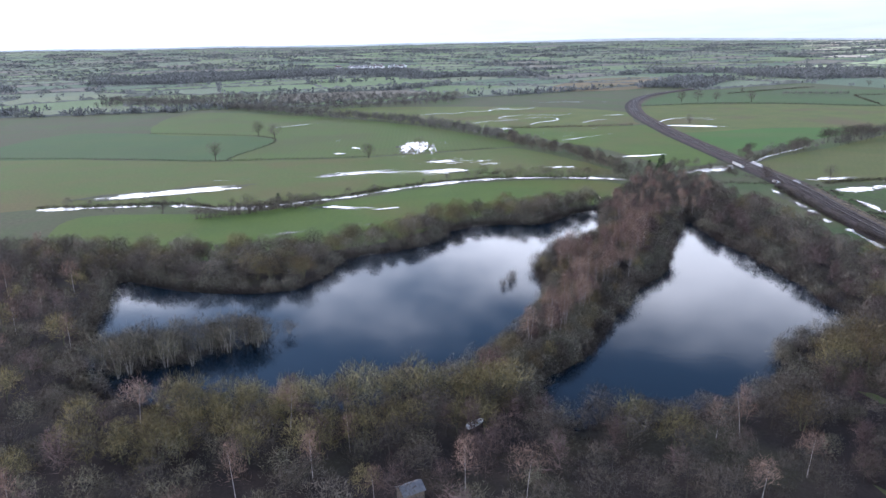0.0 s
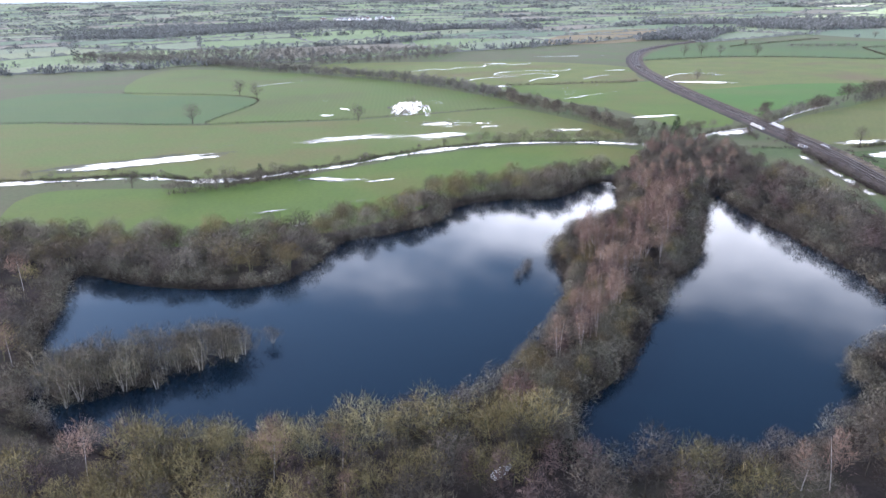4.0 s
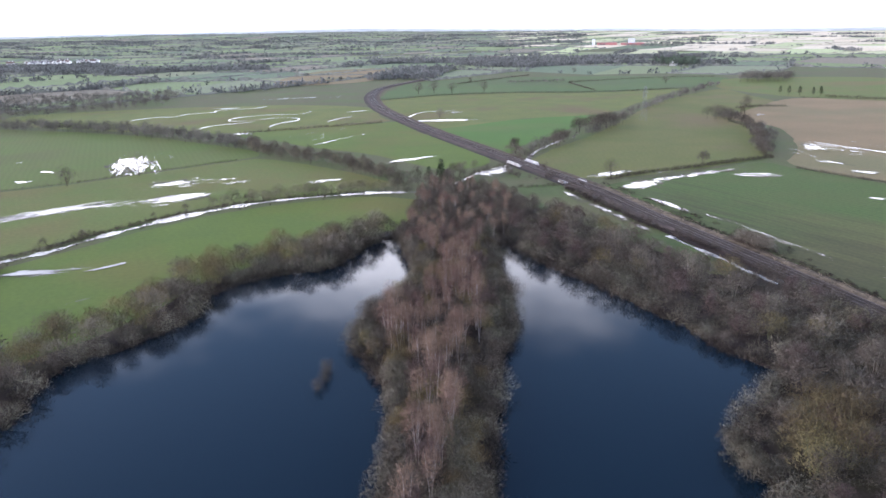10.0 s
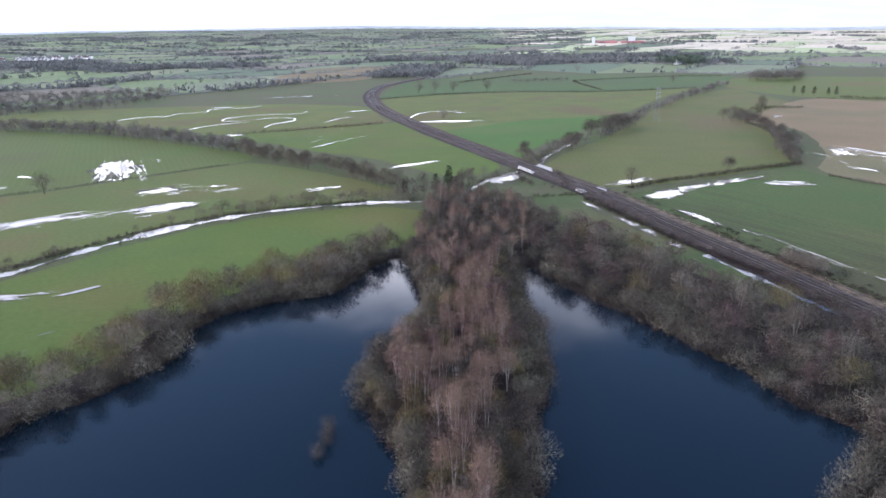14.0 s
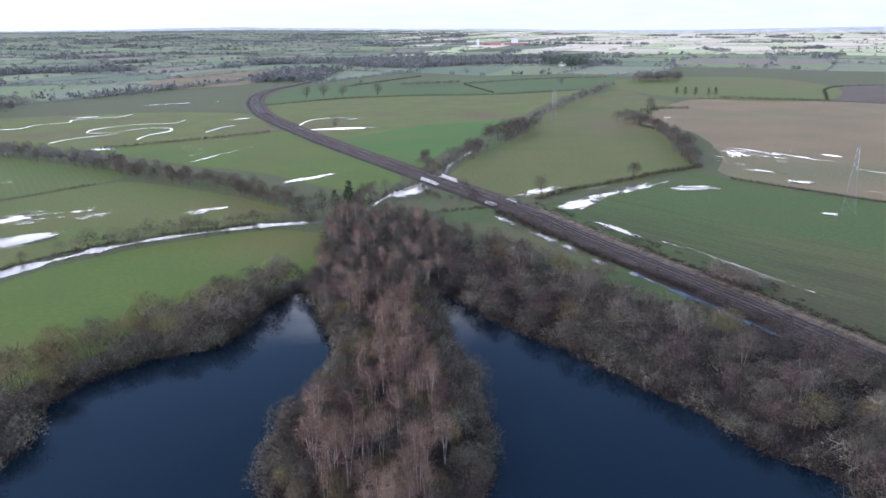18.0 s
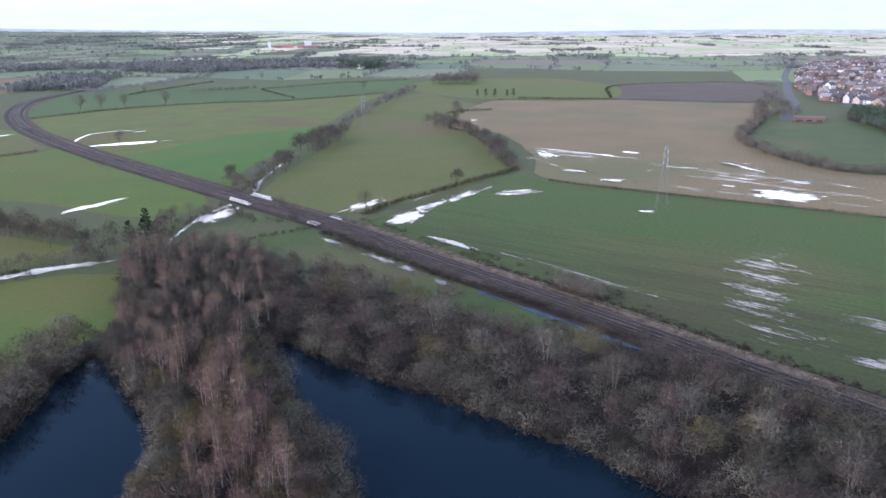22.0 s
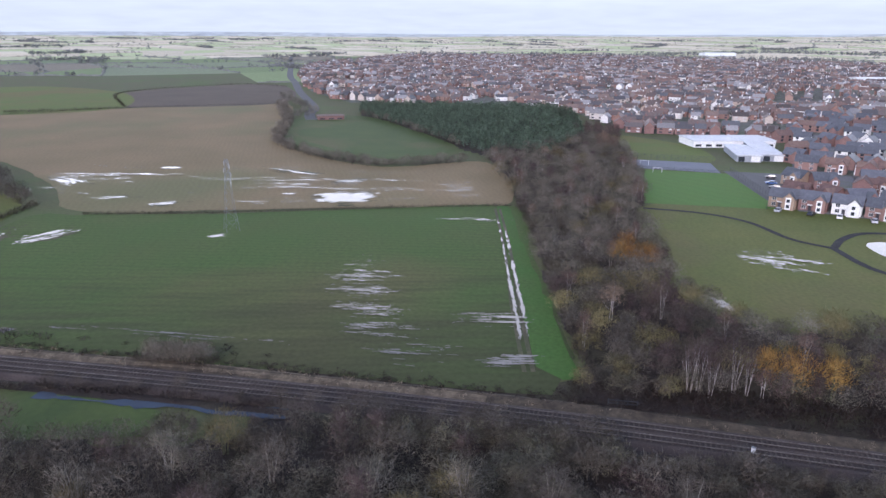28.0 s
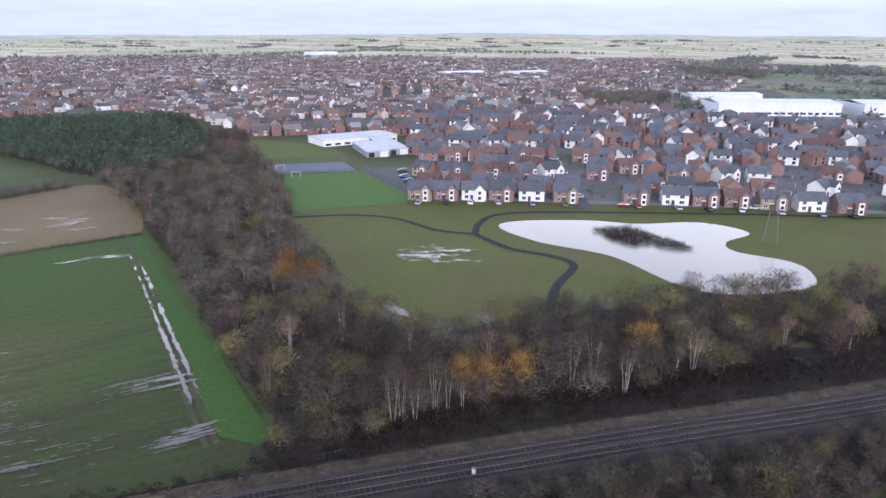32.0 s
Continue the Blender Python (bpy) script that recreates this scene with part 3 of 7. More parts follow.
field("field", M_wheat, "green winter wheat field with a pylon", [(198, 246), (247, 244), (284, 240), (284, 226), (283, 181), (286, 132), (287, 83), (242, 87), (197, 91), (167, 94.5), (158, 101), (161, 116), (168, 138), (179, 178), (192, 224)])
field("field", M_plough, "dark ploughed field", [(612, 318), (735, 355), (828, 274), (801, 220), (638, 205), (604, 314)])
field("field", M_grass, "light green pasture", [(556, 395), (602, 318), (732, 360), (800, 470), (700, 560), (620, 524), (577, 484)])
field("pasture", M_paddock, "green pasture beside the pine plantation", [(534, 182), (548, 139), (480, 108), (413, 88), (392, 100), (380, 126), (410, 150), (453, 172)])
field("park", M_park, "mown park grass round the pond", [(196, 60), (229, 56), (272, 45), (284, 40), (290, 30), (278, -10), (249, -45), (212, -88), (174, -128), (120, -200), (60, -190), (105, -90), (149, -33), (168, -4), (176, 23), (181, 50)])
field("paddock", M_paddock, "bright green paddock between wood and railway", [(168, 262), (184, 258), (178, 238), (170, 208), (164, 184), (158, 164), (150, 164), (152, 195), (158, 230)])
field("headland", M_headland, "green unsprayed headland along the wood", [(287, 85), (242, 88.5), (200, 91.5), (172, 94), (163.5, 93.8), (162.5, 98.5), (168, 101.2), (180, 100.4), (200, 97.6), (243, 92.6), (287, 88.6)])
field("school_field", M_grass, "grass behind the school court", [(374, 12), (364, -24), (404, -36), (440, -22), (452, 0)])
sheet("sports_pitch", [(350, 13), (336, -26), (277, -9), (289, 36)], 0.14, M_pitch, "vivid green school sports pitch", "pitch", soft=False)
sheet("sports_court", [(375, 10), (363, -23), (340, -17), (354, 17)], 0.145, M_court, "grey-blue fenced games court", "court", soft=False)


# ---- trees ----
BARK = surface("grey_brown_bark", (0.085, 0.070, 0.055), (0.055, 0.047, 0.038), 1.5, 0.15, 0.9, 0.5)
BARK_W = surface("pale_birch_bark", (0.55, 0.51, 0.48), (0.34, 0.30, 0.28), 0.7, 0.12, 0.8, 0.3)
BARK_P = surface("pale_drowned_bark", (0.36, 0.33, 0.28), (0.25, 0.23, 0.19), 1.0, 0.15, 0.9, 0.3)
BARK_G = surface("green_grey_bark", (0.15, 0.15, 0.085), (0.10, 0.10, 0.06), 1.5, 0.15, 0.9, 0.4)


def twig(name, a, b):
    """Winter twigs; every tree has its own tone."""
    m = surface(name, a, b, 2.5, 0.9, 0.9, 0, vary=0.28, grain=0.10)
    nt = m.node_tree
    hsv = next(n for n in nt.nodes if n.type == "HUE_SAT")
    tone, one, mul = nt.nodes.new("ShaderNodeAttribute"), nt.nodes.new("ShaderNodeMath"), nt.nodes.new("ShaderNodeMath")
    tone.attribute_name = "tone"
    one.operation, mul.operation = "ADD", "MULTIPLY"
    one.inputs[1].default_value = 1.0
    nt.links.new(tone.outputs["Fac"], one.inputs[0])
    nt.links.new(hsv.inputs["Value"].links[0].from_socket, mul.inputs[0])
    nt.links.new(one.outputs[0], mul.inputs[1])
    nt.links.new(mul.outputs[0], hsv.inputs["Value"])
    return m


T_BIRCH = twig("birch_twigs", (0.275, 0.182, 0.140), (0.200, 0.132, 0.103))
T_GREY = twig("grey_twigs", (0.156, 0.133, 0.103), (0.110, 0.094, 0.074))
# lighter copy of T_GREY: the hazy paleness of farther trees is in the colour
T_PALE = twig("pale_grey_twigs", (0.222, 0.190, 0.153), (0.163, 0.140, 0.113))
T_FAR = twig("belt_twigs", (0.140, 0.128, 0.106), (0.104, 0.096, 0.082))
# the haze of distance is put into these pale blue-grey twigs
T_HAZED = twig("hazed_twigs", (0.205, 0.212, 0.202), (0.163, 0.171, 0.165))
T_HEDGE = twig("hedge_twigs", (0.098, 0.084, 0.056), (0.068, 0.060, 0.042))
T_STRAW = twig("straw_tufts", (0.40, 0.315, 0.215), (0.27, 0.205, 0.14))
T_DOME = twig("shore_sallow_twigs", (0.184, 0.168, 0.124), (0.138, 0.126, 0.093))
T_OLIVE = twig("sallow_twigs", (0.168, 0.147, 0.101), (0.124, 0.108, 0.075))
T_MOSS = twig("mossy_twigs", (0.222, 0.176, 0.084), (0.160, 0.128, 0.064))
T_GOLD = twig("golden_willow_twigs", (0.46, 0.25, 0.070), (0.34, 0.185, 0.058))
T_PURPLE = twig("purple_alder_twigs", (0.142, 0.096, 0.087), (0.106, 0.072, 0.066))
T_BRAM = twig("bramble_stems", (0.066, 0.045, 0.036), (0.042, 0.029, 0.024))
T_PINE = twig("pine_needles", (0.120, 0.165, 0.112), (0.090, 0.128, 0.088))
T_IVY = twig("ivy_leaves", (0.030, 0.050, 0.018), (0.022, 0.036, 0.014))


def unit(v):
    return v / (np.linalg.norm(v) + 1e-9)


class Grown:
    """Wood as tapered four-sided pieces, crown as fine blades."""

    def __init__(self):
        self.wv, self.wf, self.wn, self.cv, self.cn, self.n = [], [], [], [], [], 0

    def limb(self, a, b, r0, r1):
        d = unit(b - a)
        u = unit(np.cross(d, (0.3, 0.5, 0.81)))
        w = np.cross(d, u)
        for p, r in ((a, r0), (b, r1)):
            self.wv += [p + u * r, p + w * r, p - u * r, p - w * r]
            self.wn += [u, w, -u, -w]
        for i in range(4):
            j = (i + 1) % 4
            self.wf += [(self.n + i, self.n + j, self.n + 4 + j), (self.n + i, self.n + 4 + j, self.n + 4 + i)]
        if self.n:
            old = np.array(self.wv[: self.n])
            near = int(np.argmin(((old - a) ** 2).sum(1)))
            self.wf.append((self.n, self.n + 1, near))
        self.n += 8

    def blade(self, a, d, ln, wd, rng, out=None):
        """A fine twig; out: the way its part of the crown faces."""
        s = unit(np.cross(d, rng.normal(size=3))) * wd / 2
        out = unit(d if out is None else out)
        self.cv += [a - s, a + s, a + d * ln] if np.dot(np.cross(s, d), out) > 0 else [a + s, a - s, a + d * ln]
        self.cn += [out] * 3

    def done(self):
        cv = np.array(self.cv) if self.cv else np.zeros((0, 3))
        return np.array(self.wv), np.array(self.wf), cv, np.arange(len(cv)).reshape(-1, 3), np.array(self.wn), np.array(self.cn)


def grow(seed, H, R, lobes, per, tw, tl, low=0.22, stems=1, trunk=0.013, up=0.45, spire=False, fill=0.5):
    """A bare crown: stems and limbs that carry rounded lobes of fine twigs, with gaps between them."""
    rng = np.random.default_rng(seed)
    g = Grown()
    roots = []
    for s in range(stems):
        az = 2 * math.pi * (s + rng.uniform(-0.2, 0.2)) / stems
        out = np.array([math.cos(az), math.sin(az), 0]) * (0 if stems == 1 else 1)
        sway = rng.normal(0, 0.03, 3) * H * (1, 1, 0)
        top = out * R * 0.35 + sway + np.array([0, 0, H * rng.uniform(0.78, 0.9)])
        axis = [out * R * 0.08 + (top - out * R * 0.08) * np.array([t ** 1.3, t ** 1.3, t]) for t in (0, 0.25, 0.5, 0.75, 1.0)]
        for k in range(4):
            g.limb(axis[k], axis[k + 1], H * trunk * (1 - 0.23 * k), H * trunk * (1 - 0.23 * (k + 1)))
        roots.append(axis)
    for i in range(lobes):
        u = (i + 0.5) / lobes
        axis = roots[i % stems]
        az = i * 2.4 + rng.uniform(-0.5, 0.5)
        if spire:
            z = H * (low + (0.92 - low) * u)
            rad, size = R * (0.50 - 0.36 * u) * rng.uniform(0.4, 1.1), R * (0.74 - 0.36 * u) * rng.uniform(0.85, 1.15)
        else:
            el = math.asin(0.02 + 0.95 * u)
            rad = R * 0.60 * math.cos(el) * rng.uniform(0.85, 1.12)
            z = H * (low + 0.14) + (H * (0.70 - low)) * math.sin(el) * rng.uniform(0.9, 1.1)
            size = R * 0.47 * rng.uniform(0.8, 1.2)
        c = np.array([math.cos(az) * rad, math.sin(az) * rad, z])
        t = np.clip(z / H * 0.62, 0.08, 0.9)
        o = np.array([np.interp(t, (0, 0.25, 0.5, 0.75, 1), [q[k] for q in axis]) for k in range(3)])
        mid = (o + c) / 2 + np.array([0, 0, -0.05 * H])
        rl = H * trunk * 0.4 * (1.15 - u)
        g.limb(o, mid, rl, rl * 0.6)
        g.limb(mid, c, rl * 0.6, rl * 0.25)
        for _ in range(5):
            d = unit(rng.normal(0, 1, 3) + np.array([0, 0, 0.6]))
            g.blade(mid + (c - mid) * rng.uniform(0.3, 1), d, size * 1.05, tw * 2.0, rng, d + np.array([0, 0, 0.4]))
        for _ in range(per):
            d = rng.normal(0, 1, 3)
            d[2] = abs(d[2]) * 1.1 - 0.45
            d = unit(d)
            k = fill + (1 - fill) * rng.random() ** 0.6
            way = unit(d * 0.75 + rng.normal(0, 0.45, 3) + np.array([0, 0, up]))
            g.blade(c + d * size * k - way * tl * 0.3, way, tl * rng.uniform(0.6, 1.35), tw * rng.uniform(0.7, 1.3), rng, d * 0.8 + c * np.array([1.0 / R, 1.0 / R, 0]) + np.array([0, 0, 0.35]) + rng.normal(0, 0.10, 3))
    return g.done()


def pine(seed, H, R):
    rng = np.random.default_rng(seed)
    g = Grown()
    z = np.array([0, 0, 1.0])
    g.limb(z * 0, z * H * 0.97, H * 0.016, 0.04)
    for i in range(26):
        u = i / 25
        o = z * H * (0.24 + 0.72 * u)
        az, ln = i * 2.4 + rng.uniform(-0.3, 0.3), R * (1.05 - 0.85 * u ** 1.8) * rng.uniform(0.8, 1.15)
        d = unit(np.array([math.cos(az), math.sin(az), 0.25]))
        g.limb(o, o + d * ln, 0.04, 0.015)
        for _ in range(10):
            td = unit(d + rng.normal(0, 0.7, 3) + z * 0.2)
            g.blade(o + d * ln * rng.uniform(0.3, 1.0), td, 0.9 * rng.uniform(0.6, 1.2), 0.42, rng, d + z * 0.7 + rng.normal(0, 0.25, 3))
    return g.done()


def bush(seed, H, R, n, tw, stems=5, lift=0.3, ln=0.34):
    """A low thicket of stems for hedges and undergrowth."""
    rng = np.random.default_rng(seed)
    g = Grown()
    for _ in range(n):
        az, el = rng.uniform(0, 6.283), math.asin(rng.uniform(0.05, 1.0))
        d = np.array([math.cos(az) * math.cos(el), math.sin(az) * math.cos(el), math.sin(el)])
        k = rng.uniform(0.25, 0.95)
        p = d * np.array([R, R, H]) * k
        g.blade(p, unit(d * 0.8 + rng.normal(0, 0.5, 3) + np.array([0, 0, 0.5])), H * ln * rng.uniform(0.6, 1.3), tw, rng, d + np.array([0, 0, lift]) + rng.normal(0, 0.25, 3))
    for _ in range(stems):
        az = rng.uniform(0, 6.283)
        g.limb(np.zeros(3), np.array([math.cos(az) * R * 0.5, math.sin(az) * R * 0.5, H * 0.7]), 0.05, 0.02)
    return g.done()


#            name, bark, twigs, label, protos
KINDS = {
    "birch": ("birch_tree", BARK_W, T_BIRCH, "bare birch with a pale stem and reddish-brown twigs", [grow(10 + i, 10.4, 2.7, 12, 74, 0.044, 0.85, 0.36, stems=2, trunk=0.0080, up=0.55, spire=i % 2 == 0, fill=0.2) for i in range(4)]),
    "grey": ("alder_tree", BARK, T_GREY, "bare grey-brown alder with a rounded crown", [grow(30 + i, 8.0, 3.5, 15, 150, 0.045, 0.62, fill=0.35) for i in range(4)]),
    # same rounded crown as the alder, in the twigs lightened for haze
    "ash": ("hawthorn_tree", BARK, T_PALE, "bare tree with a rounded crown, its grey-brown twigs coloured paler", [grow(40 + i, 8.0, 3.5, 15, 140, 0.047, 0.62, 0.14, fill=0.35) for i in range(3)]),
    "drowned": ("drowned_tree", BARK_P, T_OLIVE, "half-drowned sallow with pale limbs standing in the lake", [grow(60 + i, 6.0, 3.3, 11, 46, 0.055, 0.8, 0.12, stems=4, trunk=0.013, up=0.6, fill=0.3) for i in range(3)]),
    "sallow": ("sallow_tree", BARK, T_OLIVE, "bare multi-stemmed sallow with a domed olive-brown crown", [grow(50 + i, 5.8, 3.3, 14, 145, 0.046, 0.56, 0.06, stems=3, fill=0.35) for i in range(4)]),
    "moss": ("willow_tree", BARK_G, T_MOSS, "bare willow with mossy yellow-green twigs", [grow(70 + i, 8.0, 3.6, 13, 125, 0.040, 0.85, 0.14, stems=3, up=0.75, fill=0.3) for i in range(3)]),
    "gold": ("golden_willow", BARK_G, T_GOLD, "golden willow with bright orange winter twigs", [grow(90 + i, 8.5, 3.6, 12, 70, 0.055, 1.1, 0.2, stems=3, up=0.9, fill=0.3) for i in range(2)]),
    "purple": ("purple_alder", BARK, T_PURPLE, "slender tree with purple-brown catkin haze", [grow(110 + i, 9.0, 3.0, 12, 86, 0.050, 0.85, 0.14, trunk=0.008, up=0.55, spire=i == 0, fill=0.25) for i in range(3)]),
    "stem": ("white_birch", BARK_W, T_PURPLE, "slender leaning birches with white stems and purple twigs", [grow(250 + i, 10.5, 4.2, 12, 40, 0.045, 0.85, 0.5, stems=4, trunk=0.0052, up=0.7, spire=True, fill=0.25) for i in range(3)]),
    "pale": ("ash_tree", BARK_P, T_PALE, "bare ash with pale grey spreading limbs", [grow(300 + i, 8.6, 3.9, 16, 80, 0.045, 0.95, 0.14, stems=4, trunk=0.012, up=0.6, fill=0.2) for i in range(3)]),
    "dome": ("sallow_thicket", BARK, T_DOME, "rounded grey-olive sallow thicket at the water's edge", [grow(320 + i, 5.0, 3.5, 22, 120, 0.045, 0.5, 0.0, stems=3, fill=0.62) for i in range(3)]),
    "oak": ("oak_tree", BARK, T_GREY, "bare spreading oak standing alone", [grow(130 + i, 9.0, 5.0, 14, 54, 0.055, 1.0, 0.22, trunk=0.024, fill=0.35) for i in range(3)]),
    "pine": ("pine_tree", BARK, T_PINE, "dark green plantation pine", [pine(150 + i, 8.6, 2.9) for i in range(3)]),
    "bush": ("bush", BARK, T_GREY, "bare grey-brown thicket bush", [bush(170 + i, 2.6, 1.9, 230, 0.05, 5, 0.4, 0.22) for i in range(3)]),
    "bramble": ("bramble", BARK, T_BRAM, "dark tangled bramble mound", [bush(190 + i, 1.4, 1.8, 110, 0.08) for i in range(3)]),
    "hedge": ("hedge_bush", BARK, T_HEDGE, "dark trimmed hawthorn hedge", [bush(400 + i, 2.0, 1.25, 90, 0.16, 2, 0.5, 0.3) for i in range(3)]),
    "tuft": ("grass_tuft", BARK, T_STRAW, "straw-coloured tussocks of dead grass", [bush(420 + i, 1.0, 1.0, 30, 0.12, 1, 0.6, 0.6) for i in range(3)]),
    "clump": ("far_tree", BARK, T_FAR, "bare far tree in a belt", [grow(210 + i, 7.4, 3.6, 10, 26, 0.13, 1.2) for i in range(3)]),
    "ivy": ("ivy_tree", BARK, T_IVY, "tall tree covered with dark ivy", [pine(230 + i, 9.0, 2.0) for i in range(2)]),
}
TREE_MESH = {}
for key, (nm, bark, tw_mat, label, protos) in KINDS.items():
    TREE_MESH[key] = [(mesh_np("trunk", p[0], p[1], bark), mesh_np("crown", p[2], p[3], tw_mat, normals=p[5])) for p in protos]
SINGLE, JOINED = {}, {}
FLAT = ("far_hedge", "far_wood", "clump_lo", "clump")


def plant(key, xy, rng, single=False, size=(0.8, 1.2), z=0.0, group="", wide=1.0):
    """Sets trees at plan points: as things of their own, or into the joined rest."""
    for x, y in xy:
        k = int(rng.integers(len(TREE_MESH[key])))
        s, a = rng.uniform(*size), rng.uniform(0, 6.283)
        sx = s * rng.uniform(0.88, 1.15) * wide
        row = (k, float(x), float(y), z + float(rise(x, y)), sx, s, a)
        if single and SINGLE.get(key, 0) < (90 if key in ("pine", "ash", "dome") else 168):
            SINGLE[key] = SINGLE.get(key, 0) + 1
            nm, _, _, label, _ = KINDS[key]
            m = Matrix.LocRotScale((x, y, z), Euler((0, 0, a)), (sx, sx, s))
            base = link(nm, None, None, label, "tree" if key not in ("bush", "bramble") else "bush", group, at=m)
            link("trunk", TREE_MESH[key][k][0], base)
            link("crown", TREE_MESH[key][k][1], base)
        else:
            JOINED.setdefault(key, []).append(row)


def finish_trees():
    for key, rows in JOINED.items():
        nm, bark, tw_mat, label, protos = KINDS[key]
        V, F, I, W, T, n = [], [], [], [], [], 0
        rng = np.random.default_rng(len(rows))
        lite = []
        for wv, wf, cv, cf, wn, cn in protos:
            # massed trees keep their stems and a thinner, broader-bladed crown
            stems = wf[(wf < 32).all(1)]
            tri = cv.reshape(-1, 3, 3)
            keep = np.random.default_rng(4).random(len(tri)) < (0.36 if len(tri) > 1700 else 0.6 if len(tri) > 60 else 1.0)
            tri, cn = tri[keep].copy(), cn.reshape(-1, 3, 3)[keep].reshape(-1, 3)
            if len(tri) > 60:
                mid, broad = (tri[:, 0] + tri[:, 1]) / 2, 1.7 if len(tri) > 640 else 1.4
                tri[:, 0], tri[:, 1] = mid + (tri[:, 0] - mid) * broad, mid + (tri[:, 1] - mid) * broad
            cv = tri.reshape(-1, 3)
            lite.append((wv[:32], stems, cv, np.arange(len(cv)).reshape(-1, 3), wn[:32], cn))
        for k, x, y, z, sx, s, a in rows:
            wv, wf, cv, cf, wn, cn = lite[k]
            c, sn = math.cos(a), math.sin(a)
            tone = rng.uniform(-0.38, 0.38)
            for v, f, i, nn in ((wv, wf, 0, wn), (cv, cf, 1, cn)):
                if not len(v):
                    continue
                p = np.stack([(v[:, 0] * c - v[:, 1] * sn) * sx + x, (v[:, 0] * sn + v[:, 1] * c) * sx + y, v[:, 2] * s + z], 1)
                V.append(p)
                T.append(np.full(len(v), tone))
                W.append(np.stack([nn[:, 0] * c - nn[:, 1] * sn, nn[:, 0] * sn + nn[:, 1] * c, nn[:, 2]], 1))
                F.append(f + n)
                I.append(np.full(len(f), i))
                n += len(v)
        me = mesh_np(nm + "s", np.concatenate(V), np.concatenate(F), mats=[bark, tw_mat], index=np.concatenate(I), normals=None if key in FLAT else np.concatenate(W))
        me.attributes.new("tone", "FLOAT", "POINT").data.foreach_set("value", np.concatenate(T).astype(np.float32))
        link("woodland_" + nm, me, None, "massed " + label, "woodland", kind="stuff")

# ---- planting ----
R0 = np.random.default_rng(7)
WET = (LAKE_L, LAKE_R)


def mixed(poly, gap, weights, single=False, size=(0.8, 1.2), keep_off=WET, rail_gap=9.0, seed=1, group="", wide=1.0):
    rng = np.random.default_rng(seed)
    xy = scatter(poly, gap, rng, keep_off)
    xy = xy[near_line(xy, RAIL_LINE) > rail_gap]
    keys = rng.choice(list(weights), len(xy), p=np.array(list(weights.values())) / sum(weights.values()))
    for key in weights:
        plant(key, xy[keys == key], rng, single, size, group=group, wide=wide)
    return xy


def along(line, gap, key, width, seed, size=(0.8, 1.2), single=False, skip=0.0, wide=1.0):
    rng = np.random.default_rng(seed)
    p = smooth(line, gap)
    nrm, _ = ribbon_arrays(p, 0, 0)
    q = p + nrm * rng.uniform(-width / 2, width / 2, (len(p), 1)) + rng.normal(0, gap * 0.15, p.shape)
    q = q[rng.random(len(q)) >= skip]
    plant(key, q, rng, single, size, wide=wide)


# spit between the lakes: birches down the middle, sallows at the water's edge
pen_edge = np.vstack([PEN, PEN[:1]])
rng = np.random.default_rng(3)
xy = scatter(PEN, 3.1, rng, WET)
rim = near_line(xy, pen_edge)
xy, rim = xy[rim > 0.8], rim[rim > 0.8]
pick = rng.random(len(xy))
outer = rim < 4.5
head = xy[:, 1] > 212
plant("grey", xy[head & (pick < 0.8)], rng, True, (0.5, 0.78), group="trees on the spit")
plant("birch", xy[head & (pick >= 0.8)], rng, True, (0.6, 0.75), group="trees on the spit")
xy, pick, outer = xy[~head], pick[~head], outer[~head]
plant("dome", xy[outer & (pick < 0.50)], rng, True, (0.75, 1.05), group="trees on the spit")
plant("moss", xy[outer & (pick >= 0.50) & (pick < 0.75)], rng, True, (0.5, 0.7), group="trees on the spit")
plant("grey", xy[outer & (pick >= 0.75)], rng, True, (0.55, 0.8), group="trees on the spit")
inner = ~outer
plant("birch", xy[inner & (pick < 0.60)], rng, True, (0.72, 1.0), group="trees on the spit")
plant("grey", xy[inner & (pick >= 0.60) & (pick < 0.76)], rng, True, (0.7, 1.0), group="trees on the spit")
plant("moss", xy[inner & (pick >= 0.76) & (pick < 0.92)], rng, True, (0.6, 0.85))
plant("purple", xy[inner & (pick >= 0.92)], rng, True, (0.7, 1.0))
plant("moss", [(91, 96.5), (97, 95), (100.5, 102.5), (105, 100), (95, 100)], rng, True, (0.95, 1.1), group="shore willows", wide=1.25)
plant("sallow", [(86, 103.5), (84.5, 101), (88, 107)], rng, True, (0.6, 0.75), z=-0.4, wide=1.3)
mixed(BELT_E, 4.5, {"grey": 4.5, "dome": 5.0, "purple": 1.6, "moss": 0.6}, True, (0.55, 0.95), seed=11, group="trees of the railway wood", wide=1.36)
mixed(BELT_S, 4.8, {"grey": 3.5, "sallow": 2.5, "moss": 0.9, "birch": 0.5, "purple": 1.6}, True, (0.62, 0.9), seed=12, wide=1.25)
mixed(BELT_L, 4.0, {"grey": 3, "dome": 3, "ash": 3, "moss": 2}, True, (0.68, 1.05), seed=13, group="trees on the lake shore", wide=1.25)
mixed(WOOD_W, 5.3, {"grey": 5, "moss": 1.0, "purple": 2.0, "birch": 1.0, "sallow": 2.5}, False, (0.6, 0.98), seed=14, wide=1.12)
HALF = [(205, -100), (460, -100), (460, 130), (205, 130)]
# far half of the strip: its hazier look comes from the lightened twigs
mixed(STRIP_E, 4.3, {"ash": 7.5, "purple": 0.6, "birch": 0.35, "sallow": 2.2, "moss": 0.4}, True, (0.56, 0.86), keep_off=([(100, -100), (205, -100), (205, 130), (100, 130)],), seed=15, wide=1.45)
